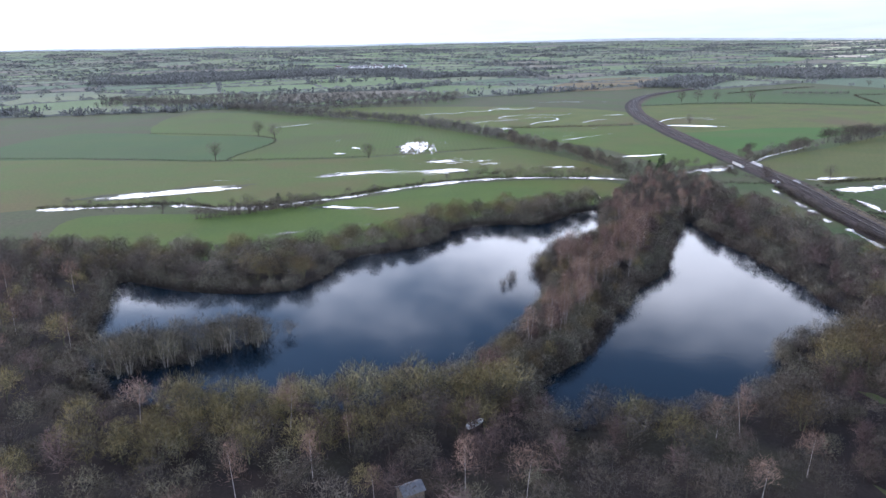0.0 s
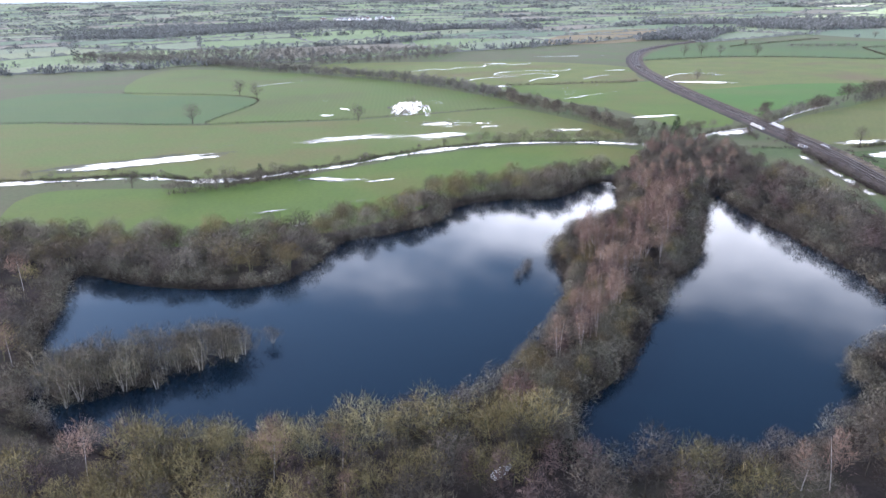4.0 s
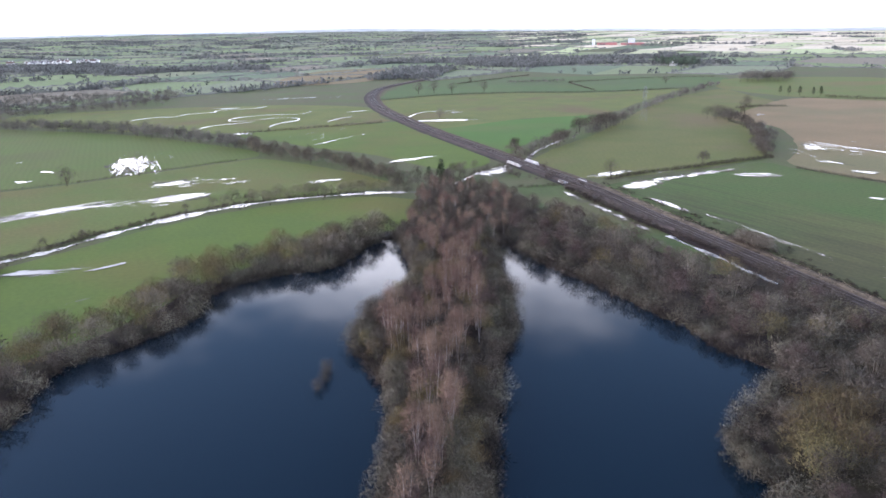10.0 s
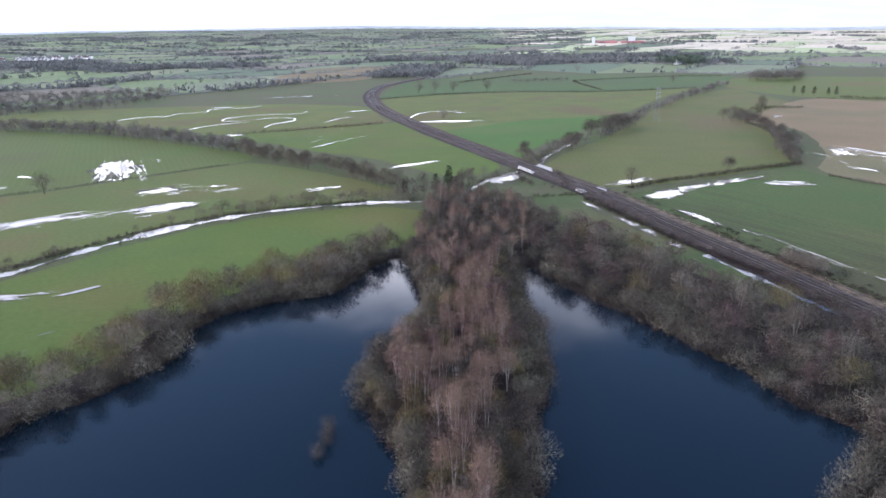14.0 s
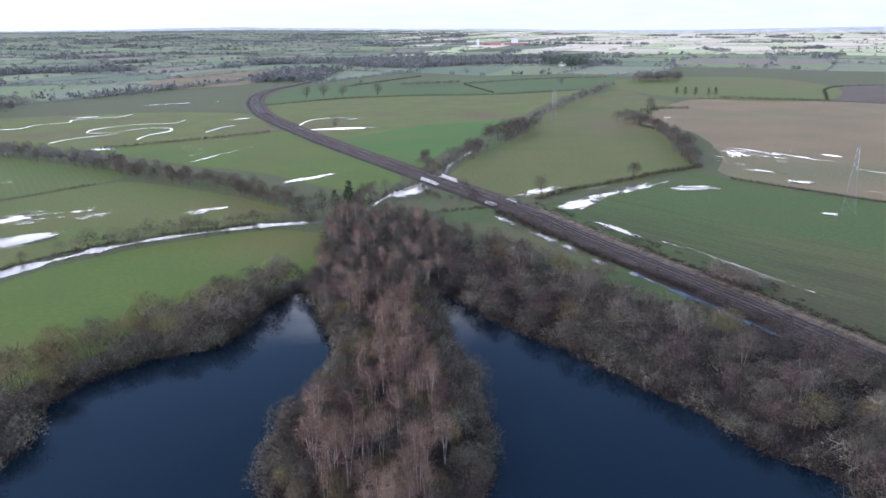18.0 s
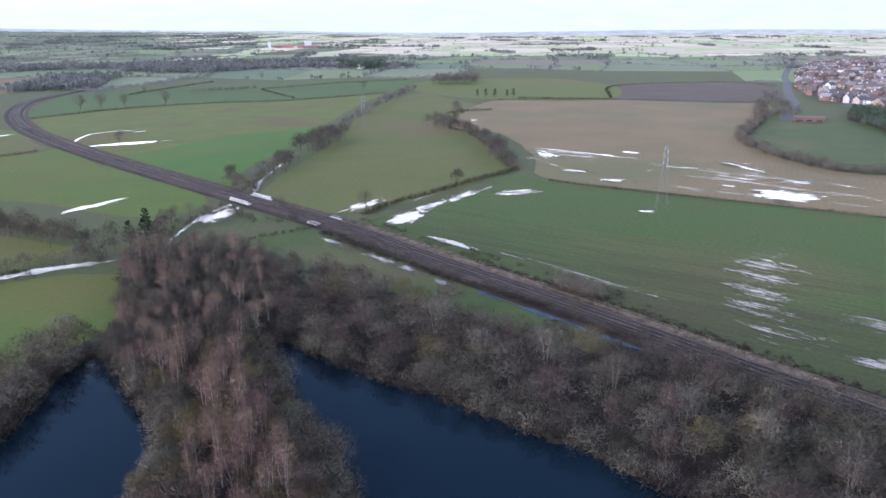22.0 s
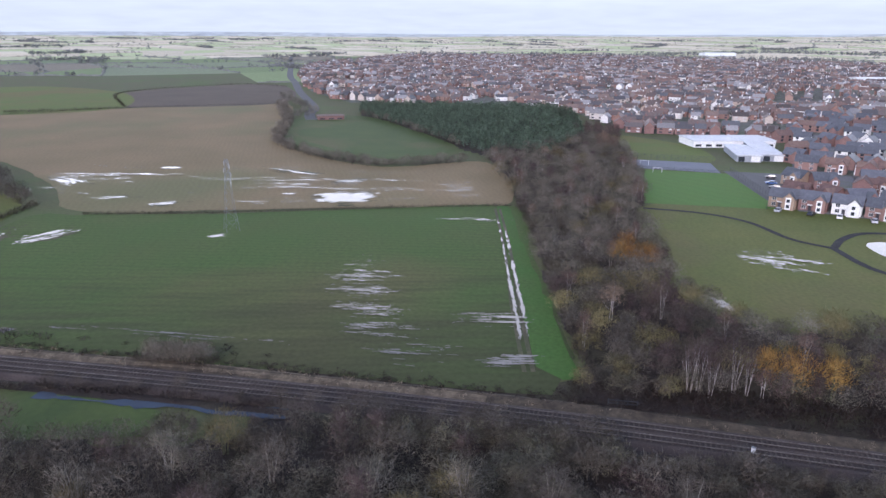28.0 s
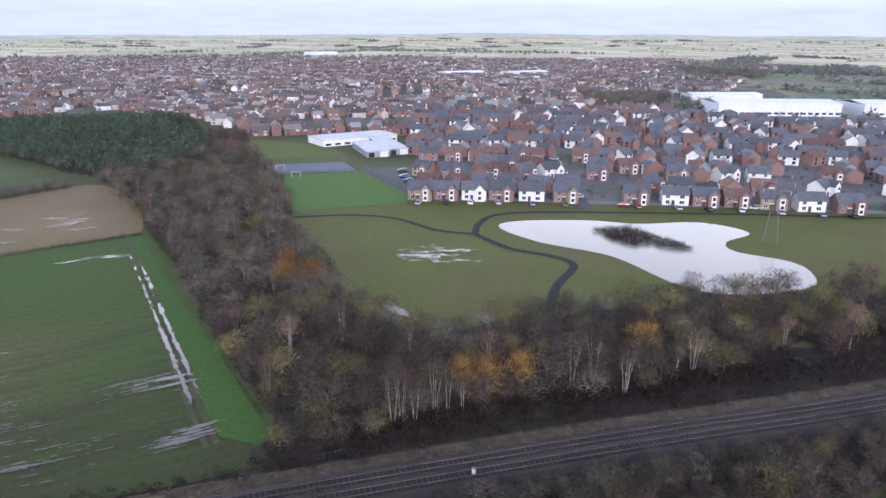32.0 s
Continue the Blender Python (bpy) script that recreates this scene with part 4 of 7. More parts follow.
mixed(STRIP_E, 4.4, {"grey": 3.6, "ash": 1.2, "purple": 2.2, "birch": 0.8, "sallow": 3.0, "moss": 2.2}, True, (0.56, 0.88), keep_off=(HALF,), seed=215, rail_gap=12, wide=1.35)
mixed([(165, 94), (159, 85), (156, 81), (151, 82), (156, 98)], 3.4, {"sallow": 3, "moss": 1.2, "grey": 2}, True, (0.42, 0.66), keep_off=(), seed=115, rail_gap=8, wide=1.25)
mixed(STRIP_S, 4.0, {"moss": 2.6, "birch": 1.2, "purple": 3.2, "grey": 2.4}, True, (0.7, 1.05), keep_off=(), seed=16, rail_gap=13)
mixed(PINES, 3.7, {"pine": 1}, True, (0.58, 0.84), keep_off=(), seed=17, group="pine plantation")
rng = np.random.default_rng(18)
plant("drowned", scatter(ISLET, 2.9, rng), rng, True, (0.85, 1.25), z=-0.6, group="drowned trees")
plant("drowned", [(-50, 130), (-47, 122), (-39, 121.5), (-52, 126), (-8, 137), (-26, 124.5), (-14, 131)], rng, True, (0.5, 0.75), z=-0.6, group="drowned trees")
plant("bush", scatter(ISLET, 2.0, rng), rng, False, (0.7, 1.2), z=-0.6)
for i, (poly, gap) in enumerate(((PEN, 3.4), (BELT_E, 4.2), (STRIP_E, 9.0), (STRIP_S, 4), (WOOD_W, 5.5))):
    mixed(poly, gap, {"bramble": 2, "bush": 1}, False, (0.7, 1.2), keep_off=WET, seed=30 + i, rail_gap=7)
plant("gold", [(216, 63), (222, 68), (226, 65), (219, 66), (155, 60), (152.5, 55), (157, 64), (149, 28)], R0, True, (0.85, 1.1), group="golden willows")
plant("pale", [(139, 157.5), (137.5, 144), (131.5, 131), (128, 108), (140, 182), (134, 168), (130, 119), (124, 92), (113, 88), (143, 204)], R0, True, (0.85, 1.05), group="trees of the railway wood", wide=1.1)
plant("oak", [(47, 160), (44.5, 157.5), (48.5, 163)], R0, True, (0.3, 0.42), z=-0.9)
plant("bush", [(46.6, 159.5), (44.2, 157), (48.4, 162.6)], R0, True, (0.6, 0.8), z=-0.6)
plant("oak", [(95.5, 170), (94, 167)], R0, True, (0.6, 0.8))

# fringe that leans over the water all round the shores
rng = np.random.default_rng(77)
for outline, gap in ((LAKE_L, 2.5), (LAKE_R, 2.4)):
    p = smooth(outline, 2.4, True)
    nrm, _ = ribbon_arrays(p, 0, 0)
    if inside([p[5] + nrm[5] * 2], outline)[0]:
        nrm = -nrm
    q = p + nrm * rng.uniform(-0.2, 1.8, (len(p), 1)) + rng.normal(0, 0.5, p.shape)
    pick = rng.random(len(q))
    plant("dome", q[pick < 0.60], rng, True, (0.6, 0.95), z=-0.35, wide=1.1)
    plant("grey", q[(pick >= 0.60) & (pick < 0.85)], rng, True, (0.45, 0.75), z=-0.35)
    p = smooth(outline, 1.3, True)
    nrm, _ = ribbon_arrays(p, 0, 0)
    if inside([p[5] + nrm[5] * 2], outline)[0]:
        nrm = -nrm
    plant("bush", p + nrm * rng.uniform(-0.3, 1.2, (len(p), 1)), rng, False, (0.7, 1.15), z=-0.6)
    plant("bramble", p + nrm * rng.uniform(-0.2, 2.2, (len(p), 1)), rng, False, (0.8, 1.4), z=-0.6)
rng = np.random.default_rng(78)
plant("moss", smooth([(-24, 103), (-5, 97), (12, 99), (30, 96)], 3.4) + rng.normal(0, 0.8, (len(smooth([(-24, 103), (-5, 97), (12, 99), (30, 96)], 3.4)), 2)), rng, True, (0.95, 1.2), group="shore willows")
plant("grey", smooth([(40, 84), (60, 83), (80, 88), (95, 98)], 5), rng, True, (0.7, 0.9))
plant("bramble", scatter([(188, -40), (213, -42), (216, -30), (200, -27), (186, -37)], 2.0, rng), rng, True, (0.9, 1.3), z=0.2, group="reeds of the pond island")
# hedges and belts
along([(205, 252.5), (225, 254), (243, 251), (270, 249), (299, 244.5)], 0.9, "hedge", 1.4, 41, (0.75, 1.05))
along([(298, 247), (318, 264), (347, 286), (378, 317), (389, 336)], 4.2, "grey", 4, 42, (0.6, 1.05), wide=1.15)
along([(298, 247), (318, 264), (347, 286), (378, 317), (389, 336)], 1.6, "hedge", 2.5, 142, (0.6, 1.0))
along([(452, 378), (472, 375), (487, 363)], 1.6, "hedge", 2, 143, (0.9, 1.3))
along([(575, 386), (586, 355), (600, 316)], 1.6, "hedge", 1.5, 144, (0.8, 1.2))
along([(394, 340), (420, 352), (452, 372)], 3.0, "hedge", 3, 145, (0.7, 1.2))
along([(285, 224), (284, 181), (287, 132), (288, 84)], 0.9, "hedge", 0.7, 43, (0.45, 0.7))
along([(136, 298), (133, 339), (121, 379), (113, 426)], 2.4, "grey", 10, 44, (0.55, 0.95))
along([(138, 300), (133, 345), (118, 390), (112, 428)], 2.0, "sallow", 9, 45, (0.6, 1.0))
along([(113, 426), (92, 480), (61, 536), (-17, 628), (-122, 763), (-250, 878)], 1.3, "clump", 18, 46, (0.6, 1.05))
along([(-190, 430), (-117, 408), (-62, 387), (-27, 383), (15, 378), (57, 384), (97, 390)], 1.5, "hedge", 0.8, 47, (0.4, 0.6))
along([(-125, 532), (-35, 477), (-53, 389)], 1.5, "hedge", 0.8, 48, (0.4, 0.6))
along([(217, 318), (250, 338), (306, 357), (350, 388), (401, 417), (480, 458), (532, 482), (620, 522)], 2.4, "clump", 8, 49, (0.35, 0.85), skip=0.25)
along([(241, 329), (262, 342)], 2.6, "grey", 8, 149, (0.7, 0.95), wide=1.2)
along([(284, 354), (306, 362), (326, 372)], 2.4, "grey", 12, 50, (0.95, 1.3), wide=1.2)
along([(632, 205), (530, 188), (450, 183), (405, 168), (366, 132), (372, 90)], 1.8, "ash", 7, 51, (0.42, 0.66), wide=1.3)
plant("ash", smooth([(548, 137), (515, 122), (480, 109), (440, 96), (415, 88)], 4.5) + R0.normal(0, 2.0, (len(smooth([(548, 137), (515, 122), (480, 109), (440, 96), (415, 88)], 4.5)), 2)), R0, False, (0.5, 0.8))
along([(632, 204), (530, 187), (450, 182), (405, 167), (366, 131), (372, 90)], 1.3, "bush", 5, 151, (0.8, 1.3))
along([(534, 182), (575, 176), (640, 196), (700, 210)], 2.6, "clump", 10, 52, (0.5, 0.8))
along([(553, 393), (600, 316), (632, 207)], 1.5, "hedge", 1, 53, (0.5, 0.8))
along([(610, 318), (735, 357), (830, 274), (803, 220)], 1.5, "hedge", 2, 54, (0.6, 1.0))
along([(284, 608), (352, 610), (412, 586), (459, 546), (503, 528), (560, 512)], 1.5, "hedge", 1, 55, (0.7, 1.0))
along([(126, 482), (170, 476), (216, 472)], 1.5, "hedge", 3, 56, (0.6, 1.1))
along([(-100, 280), (-62, 279), (-36, 266), (-14, 269)], 2.2, "bush", 3, 57, (0.6, 1.0))
along([(-3, 263), (-12, 260), (-22, 257), (-32, 252), (-46, 250)], 1.5, "grey", 4.5, 257, (0.45, 0.72), wide=1.25)
along([(-1, 264), (-12, 261), (-22, 258), (-32, 253), (-46, 251)], 1.2, "bush", 3.5, 258, (0.7, 1.2))
along([(18, 283.5), (20, 285), (23, 286.5)], 1.2, "bush", 2, 259, (0.9, 1.2))
along([(-5, 274), (22, 285), (40, 293), (66, 300)], 3.0, "bush", 2, 58, (0.4, 0.8), skip=0.3)
along([(68, 299), (80, 300), (96, 298), (117, 292), (132, 284)], 2.6, "sallow", 4, 59, (0.55, 0.95), wide=1.15)
along([(188, 300), (180, 280), (190, 270), (203, 290)], 2.6, "bush", 4, 62, (0.8, 1.3))
along([(206, 310), (216, 330), (228, 345)], 2.4, "grey", 6, 63, (0.4, 0.7))
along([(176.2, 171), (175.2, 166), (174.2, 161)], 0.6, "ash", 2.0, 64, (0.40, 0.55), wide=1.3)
along([(176.2, 173), (174.8, 166), (173.6, 159)], 0.8, "bush", 3.0, 264, (0.8, 1.2))
along([(190, 252), (183, 232), (180, 215)], 2.2, "bramble", 2.5, 66, (0.8, 1.1))
# lone trees
plant("oak", [(252, 457), (-45, 492), (-33, 474), (-59, 389), (23, 373), (51.5, 379)], R0, True, (0.95, 1.2), group="field trees")
plant("oak", [(211, 257), (-28, 254), (-60, 262), (593, 568), (641, 762), (451, 718)], R0, True, (0.7, 0.95), group="field trees")
plant("grey", [(259.5, 251.5), (262, 252.5)], R0, True, (0.75, 0.9), wide=1.1)
plant("grey", [(388, 352), (391, 347), (396, 345), (393, 350), (400, 349), (397, 341), (428, 354), (462, 377)], R0, True, (1.0, 1.25))
plant("ivy", [(145, 290), (149, 288), (152, 292), (565, 420), (565, 412), (569, 405), (572, 395), (576, 391)], R0, True, (0.75, 1.0))
plant("grey", [(141, 292), (144, 286), (155, 289), (158, 292), (150, 284)], R0, True, (0.8, 1.0))
plant("ivy", [(-18, 265)], R0, True, (0.55, 0.6))
plant("stem", [(156.8, 77.6), (157.2, 75.8), (154.8, 74.8), (156.4, 70.0), (155, 68.4), (150.2, 45.2), (149, 41.2), (142.2, 40.8), (141, 23.8), (188, 70)], R0, True, (0.8, 1.05), group="white-stemmed birches by the track")
along([(-90, 272), (-36, 258), (-5, 266), (22, 277), (42, 286), (65, 292), (89, 292), (114, 285)], 2.6, "bush", 1.0, 67, (0.3, 0.55), skip=0.75)
plant("moss", scatter([(-40, 100), (-22, 99), (-4, 92), (14, 94), (30, 90), (30, 84), (-6, 85), (-40, 92)], 5.0, rng), rng, False, (0.75, 1.05))
along([(430, 712), (485, 735), (575, 770)], 1.8, "hedge", 1, 68, (0.8, 1.2))
along([(530, 645), (590, 640), (650, 624), (700, 592)], 1.8, "hedge", 1, 69, (0.8, 1.2))
along([(530, 646), (505, 600), (480, 551)], 1.8, "hedge", 1, 70, (0.7, 1.0))
along([(470, 672), (500, 662), (526, 650)], 2.4, "clump", 5, 170, (0.5, 0.7))
plant("clump", scatter([(300, 246), (300, 256), (345, 290), (372, 312), (380, 303), (350, 278)], 4.5, R0), R0, False, (0.4, 0.8))
plant("clump", scatter([(384, 345), (400, 352), (410, 345), (396, 338)], 3.5, R0), R0, False, (0.6, 0.9))
off = smooth([(131, 4), (141, 36), (150, 60), (158, 84)], 1.5)
for k in range(4):
    plant("bramble", off + R0.normal(0, 0.8, off.shape) + np.array([-1.0 - 2.0 * k + 4, 1.0]), R0, False, (0.6, 1.15))
along([(292, 80), (240, 84), (198, 89), (163, 92)], 1.2, "bush", 2.0, 71, (0.7, 1.1))
along([(125, 62), (134, 88), (142, 112), (150, 140)], 1.8, "bramble", 3.0, 73, (0.7, 1.1))
# scrub on the railway banks
for k, (dx, s0) in enumerate(((8.2, 0.9), (10.5, 1.1), (13, 1.2), (15.5, 1.2))):
    line = smooth([(104, -24), (114, 7), (128, 44), (137, 69), (143, 88)], 1.7)
    nrm, _ = ribbon_arrays(line, 0, 0)
    plant("bramble", line - nrm * dx + R0.normal(0, 0.8, line.shape), R0, False, (0.6 * s0, 1.1 * s0))
along([(183.5, 252), (176.8, 226), (169.3, 197), (163.6, 168), (156.4, 140), (148, 118)], 1.5, "bush", 1.6, 75, (0.4, 0.8), skip=0.35)
along([(183, 252), (176.3, 226), (168.8, 197), (163.4, 168), (156, 140)], 5.0, "grey", 1.0, 87, (0.35, 0.5), skip=0.3)
along([(176, 150), (184, 180), (192, 215), (199, 248)], 2.2, "bramble", 1.8, 76, (0.5, 1.0), skip=0.4)
plant("purple", scatter([(425, 10), (450, 18), (456, 2), (440, -6), (424, 0)], 4.5, R0), R0, True, (0.9, 1.1))
plant("birch", scatter([(380, 26), (420, 14), (424, 4), (380, 16)], 7, R0), R0, True, (0.8, 1.0))
along([(131, 281), (145, 279), (158, 288), (177, 299), (192, 303)], 1.8, "bush", 5, 77, (0.7, 1.2), skip=0.2)
along([(128, 286), (146, 284), (160, 292), (174, 302)], 3.0, "grey", 8, 78, (0.5, 0.8))
along([(206, 309), (225, 325), (262, 348)], 2.2, "bush", 5, 79, (0.7, 1.1))
RIVER_S = [(-110, 276), (-62, 272), (-36, 259), (-16, 262), (-5, 267), (10, 271), (22, 278), (42, 287), (65, 293), (89, 293), (117, 285)]
RIVER_N = [(x - 1, y + 7) for x, y in RIVER_S]
along(RIVER_N, 1.5, "hedge", 2.0, 81, (0.4, 0.9), skip=0.2)
along([(x, y + 1.6) for x, y in RIVER_S], 2.2, "bush", 1.6, 181, (0.4, 0.9), skip=0.72)
along(RIVER_N, 9.0, "grey", 2.5, 82, (0.35, 0.6), skip=0.4)
along(RIVER_N, 1.3, "bramble", 1.0, 84, (0.4, 0.8), skip=0.2)
mixed([(127, 68), (119, 40), (107, 8), (94, 8), (102, 40), (110, 62)], 3.6, {"grey": 4, "purple": 3, "sallow": 1.5, "moss": 0.5}, False, (0.45, 0.75), seed=85, rail_gap=8)
mixed([(127, 68), (119, 40), (107, 8), (94, 8), (102, 40), (110, 62)], 2.6, {"bramble": 2, "bush": 1}, False, (0.7, 1.2), seed=86, rail_gap=6.5)
mixed([(147, 164), (152, 164), (151.5, 150), (148, 136), (144, 150)], 3.4, {"grey": 4, "sallow": 2, "purple": 1}, False, (0.28, 0.42), seed=88, rail_gap=9)
for k in range(3):
    line = smooth([(143, 88), (150, 108), (156, 126), (162, 146), (170, 176), (178, 206)], 1.6)
    nrm, _ = ribbon_arrays(line, 0, 0)
    plant("bramble", line - nrm * (6.6 + 1.1 * k) + R0.normal(0, 0.6, line.shape), R0, False, (0.3, 0.65))
plant("bramble", scatter([(151, 86), (160, 90), (166, 93), (157, 101), (154, 97)], 1.7, R0), R0, False, (0.5, 1.0))
plant("oak", [(339, 638), (356, 638), (368, 626), (397, 614)], R0, True, (1.15, 1.35), group="field trees")
for k, dx in enumerate((4.9, 5.8, 6.7)):
    line = smooth([(104, -24), (114, 7), (128, 44), (137, 69), (148, 101), (158.3, 135), (169.6, 176), (178, 208), (186.6, 236)], 1.3)
    nrm, _ = ribbon_arrays(line, 0, 0)
    sparse = line[R0.random(len(line)) < 0.5]
    nrm, _ = ribbon_arrays(sparse, 0, 0)
    plant("tuft", sparse - nrm * dx + R0.normal(0, 0.35, sparse.shape), R0, False, (0.25, 0.6))
along([(158, 115), (163.5, 130), (168, 146), (174, 166), (181, 193), (188, 219), (195, 243)], 0.7, "tuft", 3.4, 160, (0.35, 0.8))
along([(160, 117), (165, 132), (169.5, 148), (176, 168), (183, 195), (190, 221)], 2.6, "bramble", 1.0, 161, (0.3, 0.6), skip=0.8)
along([(182.5, 250), (176, 226), (169, 199), (164, 170), (157.6, 146)], 1.1, "bush", 1.5, 162, (0.45, 0.85), skip=0.2)
along([(181.5, 250), (175, 226), (168.2, 199), (163.2, 170), (157, 146)], 1.4, "bramble", 1.2, 163, (0.7, 1.1), skip=0.2)
along([(187.6, 255.5), (181.8, 257.5), (174.8, 260.2), (165.3, 263.5)], 1.2, "hedge", 1.2, 166, (0.5, 0.8))
# taller trees of the wood that hide a stretch of the track
along([(151, 134), (148, 123), (146.5, 115), (143.5, 107), (139.5, 98)], 2.3, "grey", 2.0, 164, (0.55, 0.78), wide=1.3)
along([(146.5, 134), (144, 123), (142.5, 115), (139.5, 107), (135.5, 98)], 2.6, "sallow", 2.5, 165, (0.7, 0.95), wide=1.2)
# scrub that closes in on the tracks from the wood
line = smooth([(108, -10), (114, 7), (128, 44), (137, 69), (148, 101), (156, 128)], 2.4)
nrm, _ = ribbon_arrays(line, 0, 0)
plant("grey", line + nrm * R0.uniform(8.0, 10.5, (len(line), 1)), R0, False, (0.34, 0.56))
plant("sallow", line + nrm * R0.uniform(7.2, 9.5, (len(line), 1)) + R0.normal(0, 0.8, line.shape), R0, False, (0.35, 0.5))
line = smooth(line, 1.4)
nrm, _ = ribbon_arrays(line, 0, 0)
plant("bramble", line + nrm * R0.uniform(6.0, 7.6, (len(line), 1)), R0, False, (0.5, 0.9))

# ---- railway ----
M_rail = surface("worn_steel", (0.20, 0.175, 0.165), (0.13, 0.105, 0.095), 2, 0.2, 0.4, 0.1, metal=0.6)
M_sleeper = surface("concrete_sleeper", (0.082, 0.066, 0.059), (0.056, 0.045, 0.040), 2, 0.2, 0.9, 0.3, vary=0.2)
M_concrete = surface("pale_concrete", (0.55, 0.54, 0.52), (0.42, 0.41, 0.40), 2, 0.3, 0.8, 0.2)
M_white = surface("white_paint", (0.80, 0.80, 0.79), (0.72, 0.72, 0.71), 3, 0.3, 0.6, 0.05)
M_galv = surface("galvanised_steel", (0.26, 0.275, 0.28), (0.20, 0.21, 0.22), 1.5, 0.2, 0.6, 0.05, metal=0.3)
railway = ribbon("railway", RAIL, [(-4.5, 0.01), (-3.3, 0.70), (-3.0, 0.78), (-0.3, 0.78), (0, 0.74), (0.3, 0.78), (3.0, 0.78), (3.3, 0.70), (4.5, 0.01)], M_ballast, 6, "double track railway on a low ballasted bank", "railway")
ribbon("verge", RAIL, [(-7.6, 0.10), (-6.6, 0.42), (-5.4, 0.30), (-4.2, 0.10)], M_dry, 6, "straw-coloured dry grass verge along the railway", "verge")
ribbon("verge", RAIL, [(4.2, 0.10), (5.4, 0.26), (7.0, 0.12)], M_litter, 6, "brown rank grass along the foot of the ballast", "verge")
ribbon("verge", [(157, 112), (162.5, 128), (166, 140), (173, 164), (180, 192), (187, 217), (194, 242)], [(-1.6, 0.05), (-0.6, 0.40), (0.9, 0.34), (1.8, 0.12)], M_deadgrass, 4, "bank of dead grass between track and wheat", "verge")
TRACKS = (-1.52, 1.52)
for mid in TRACKS:
    ribbon("track_bed", RAIL, [(mid - 1.2, 0.786), (mid + 1.2, 0.786)], M_oily, 6, "dark oil-stained ballast between the rails", kind="", parent=railway)
    for off in (mid - 0.66, mid + 0.66):
        ribbon("rail", RAIL, [(off - 0.035, 0.88), (off - 0.035, 1.03), (off + 0.035, 1.03), (off + 0.035, 0.88)], M_rail, 6, "worn steel rail", kind="", parent=railway)


def sleepers():
    bm = boxes((-1.12, -0.12, 0.70, 1.12, 0.12, 0.89))
    me = bpy.data.meshes.new("sleeper")
    bm.to_mesh(me)
    bm.free()
    me.materials.append(M_sleeper)
    base = np.array([v.co[:] for v in me.vertices])
    quads = np.array([p.vertices[:] for p in me.polygons])
    p = smooth(RAIL, 0.75)
    nrm, d = ribbon_arrays(p, 0, 0)
    V, F, n, made = [], [], 0, 0
    for i in range(len(p)):
        y = p[i][1]
        if y > 560 or y < -60:
            continue
        for off in TRACKS:
            q = p[i] + nrm[i] * off
            ang = math.atan2(nrm[i][1], nrm[i][0])
            if 52 < y < 150 and made < 300:
                link("sleeper", me, railway, at=Matrix.LocRotScale((*q, 0), Euler((0, 0, ang)), None))
                made += 1
            else:
                c, s = math.cos(ang), math.sin(ang)
                V.append(np.stack([base[:, 0] * c - base[:, 1] * s + q[0], base[:, 0] * s + base[:, 1] * c + q[1], base[:, 2]], 1))
                F.append(quads + n)
                n += 8
    link("sleepers", mesh_np("sleepers", np.concatenate(V), np.concatenate(F), M_sleeper), railway, "rows of concrete sleepers", kind="stuff")


def bridge(x, y, ang, length, label, top=1.55, wall=None):
    b = link("rail_bridge", None, None, label, "bridge", at=pose(x, y, 0, 0, 0, ang))
    part("deck", boxes((-length / 2, -4.5, 0.15, length / 2, 4.5, 0.70)), M_concrete, b)
    for s in (-1, 1):
        part("parapet", boxes((-length / 2, s * 4.7 - 0.16, 0.2, length / 2, s * 4.7 + 0.16, top), (-length / 2 - 0.1, s * 4.7 - 0.22, top, length / 2 + 0.1, s * 4.7 + 0.22, top + 0.13)), wall or M_white, b, "white painted girder parapet")
    for s in (-1, 1):
        part("abutment", boxes((s * length / 2 - 0.6, -4.9, -0.5, s * length / 2 + 0.6, 4.9, 0.68)), M_concrete, b)


M_pale = surface("faded_white_paint", (0.50, 0.50, 0.48), (0.36, 0.35, 0.33), 2, 0.3, 0.8, 0.2)
M_stone = surface("weathered_concrete", (0.20, 0.19, 0.175), (0.15, 0.14, 0.13), 2, 0.3, 0.9, 0.3)
bridge(199.5, 300, 80, 11, "railway bridge with white parapets over the flooded river", 1.3, M_pale)
bridge(191.5, 258, 76, 4.0, "small railway culvert bridge with pale parapets", 1.1, M_stone)


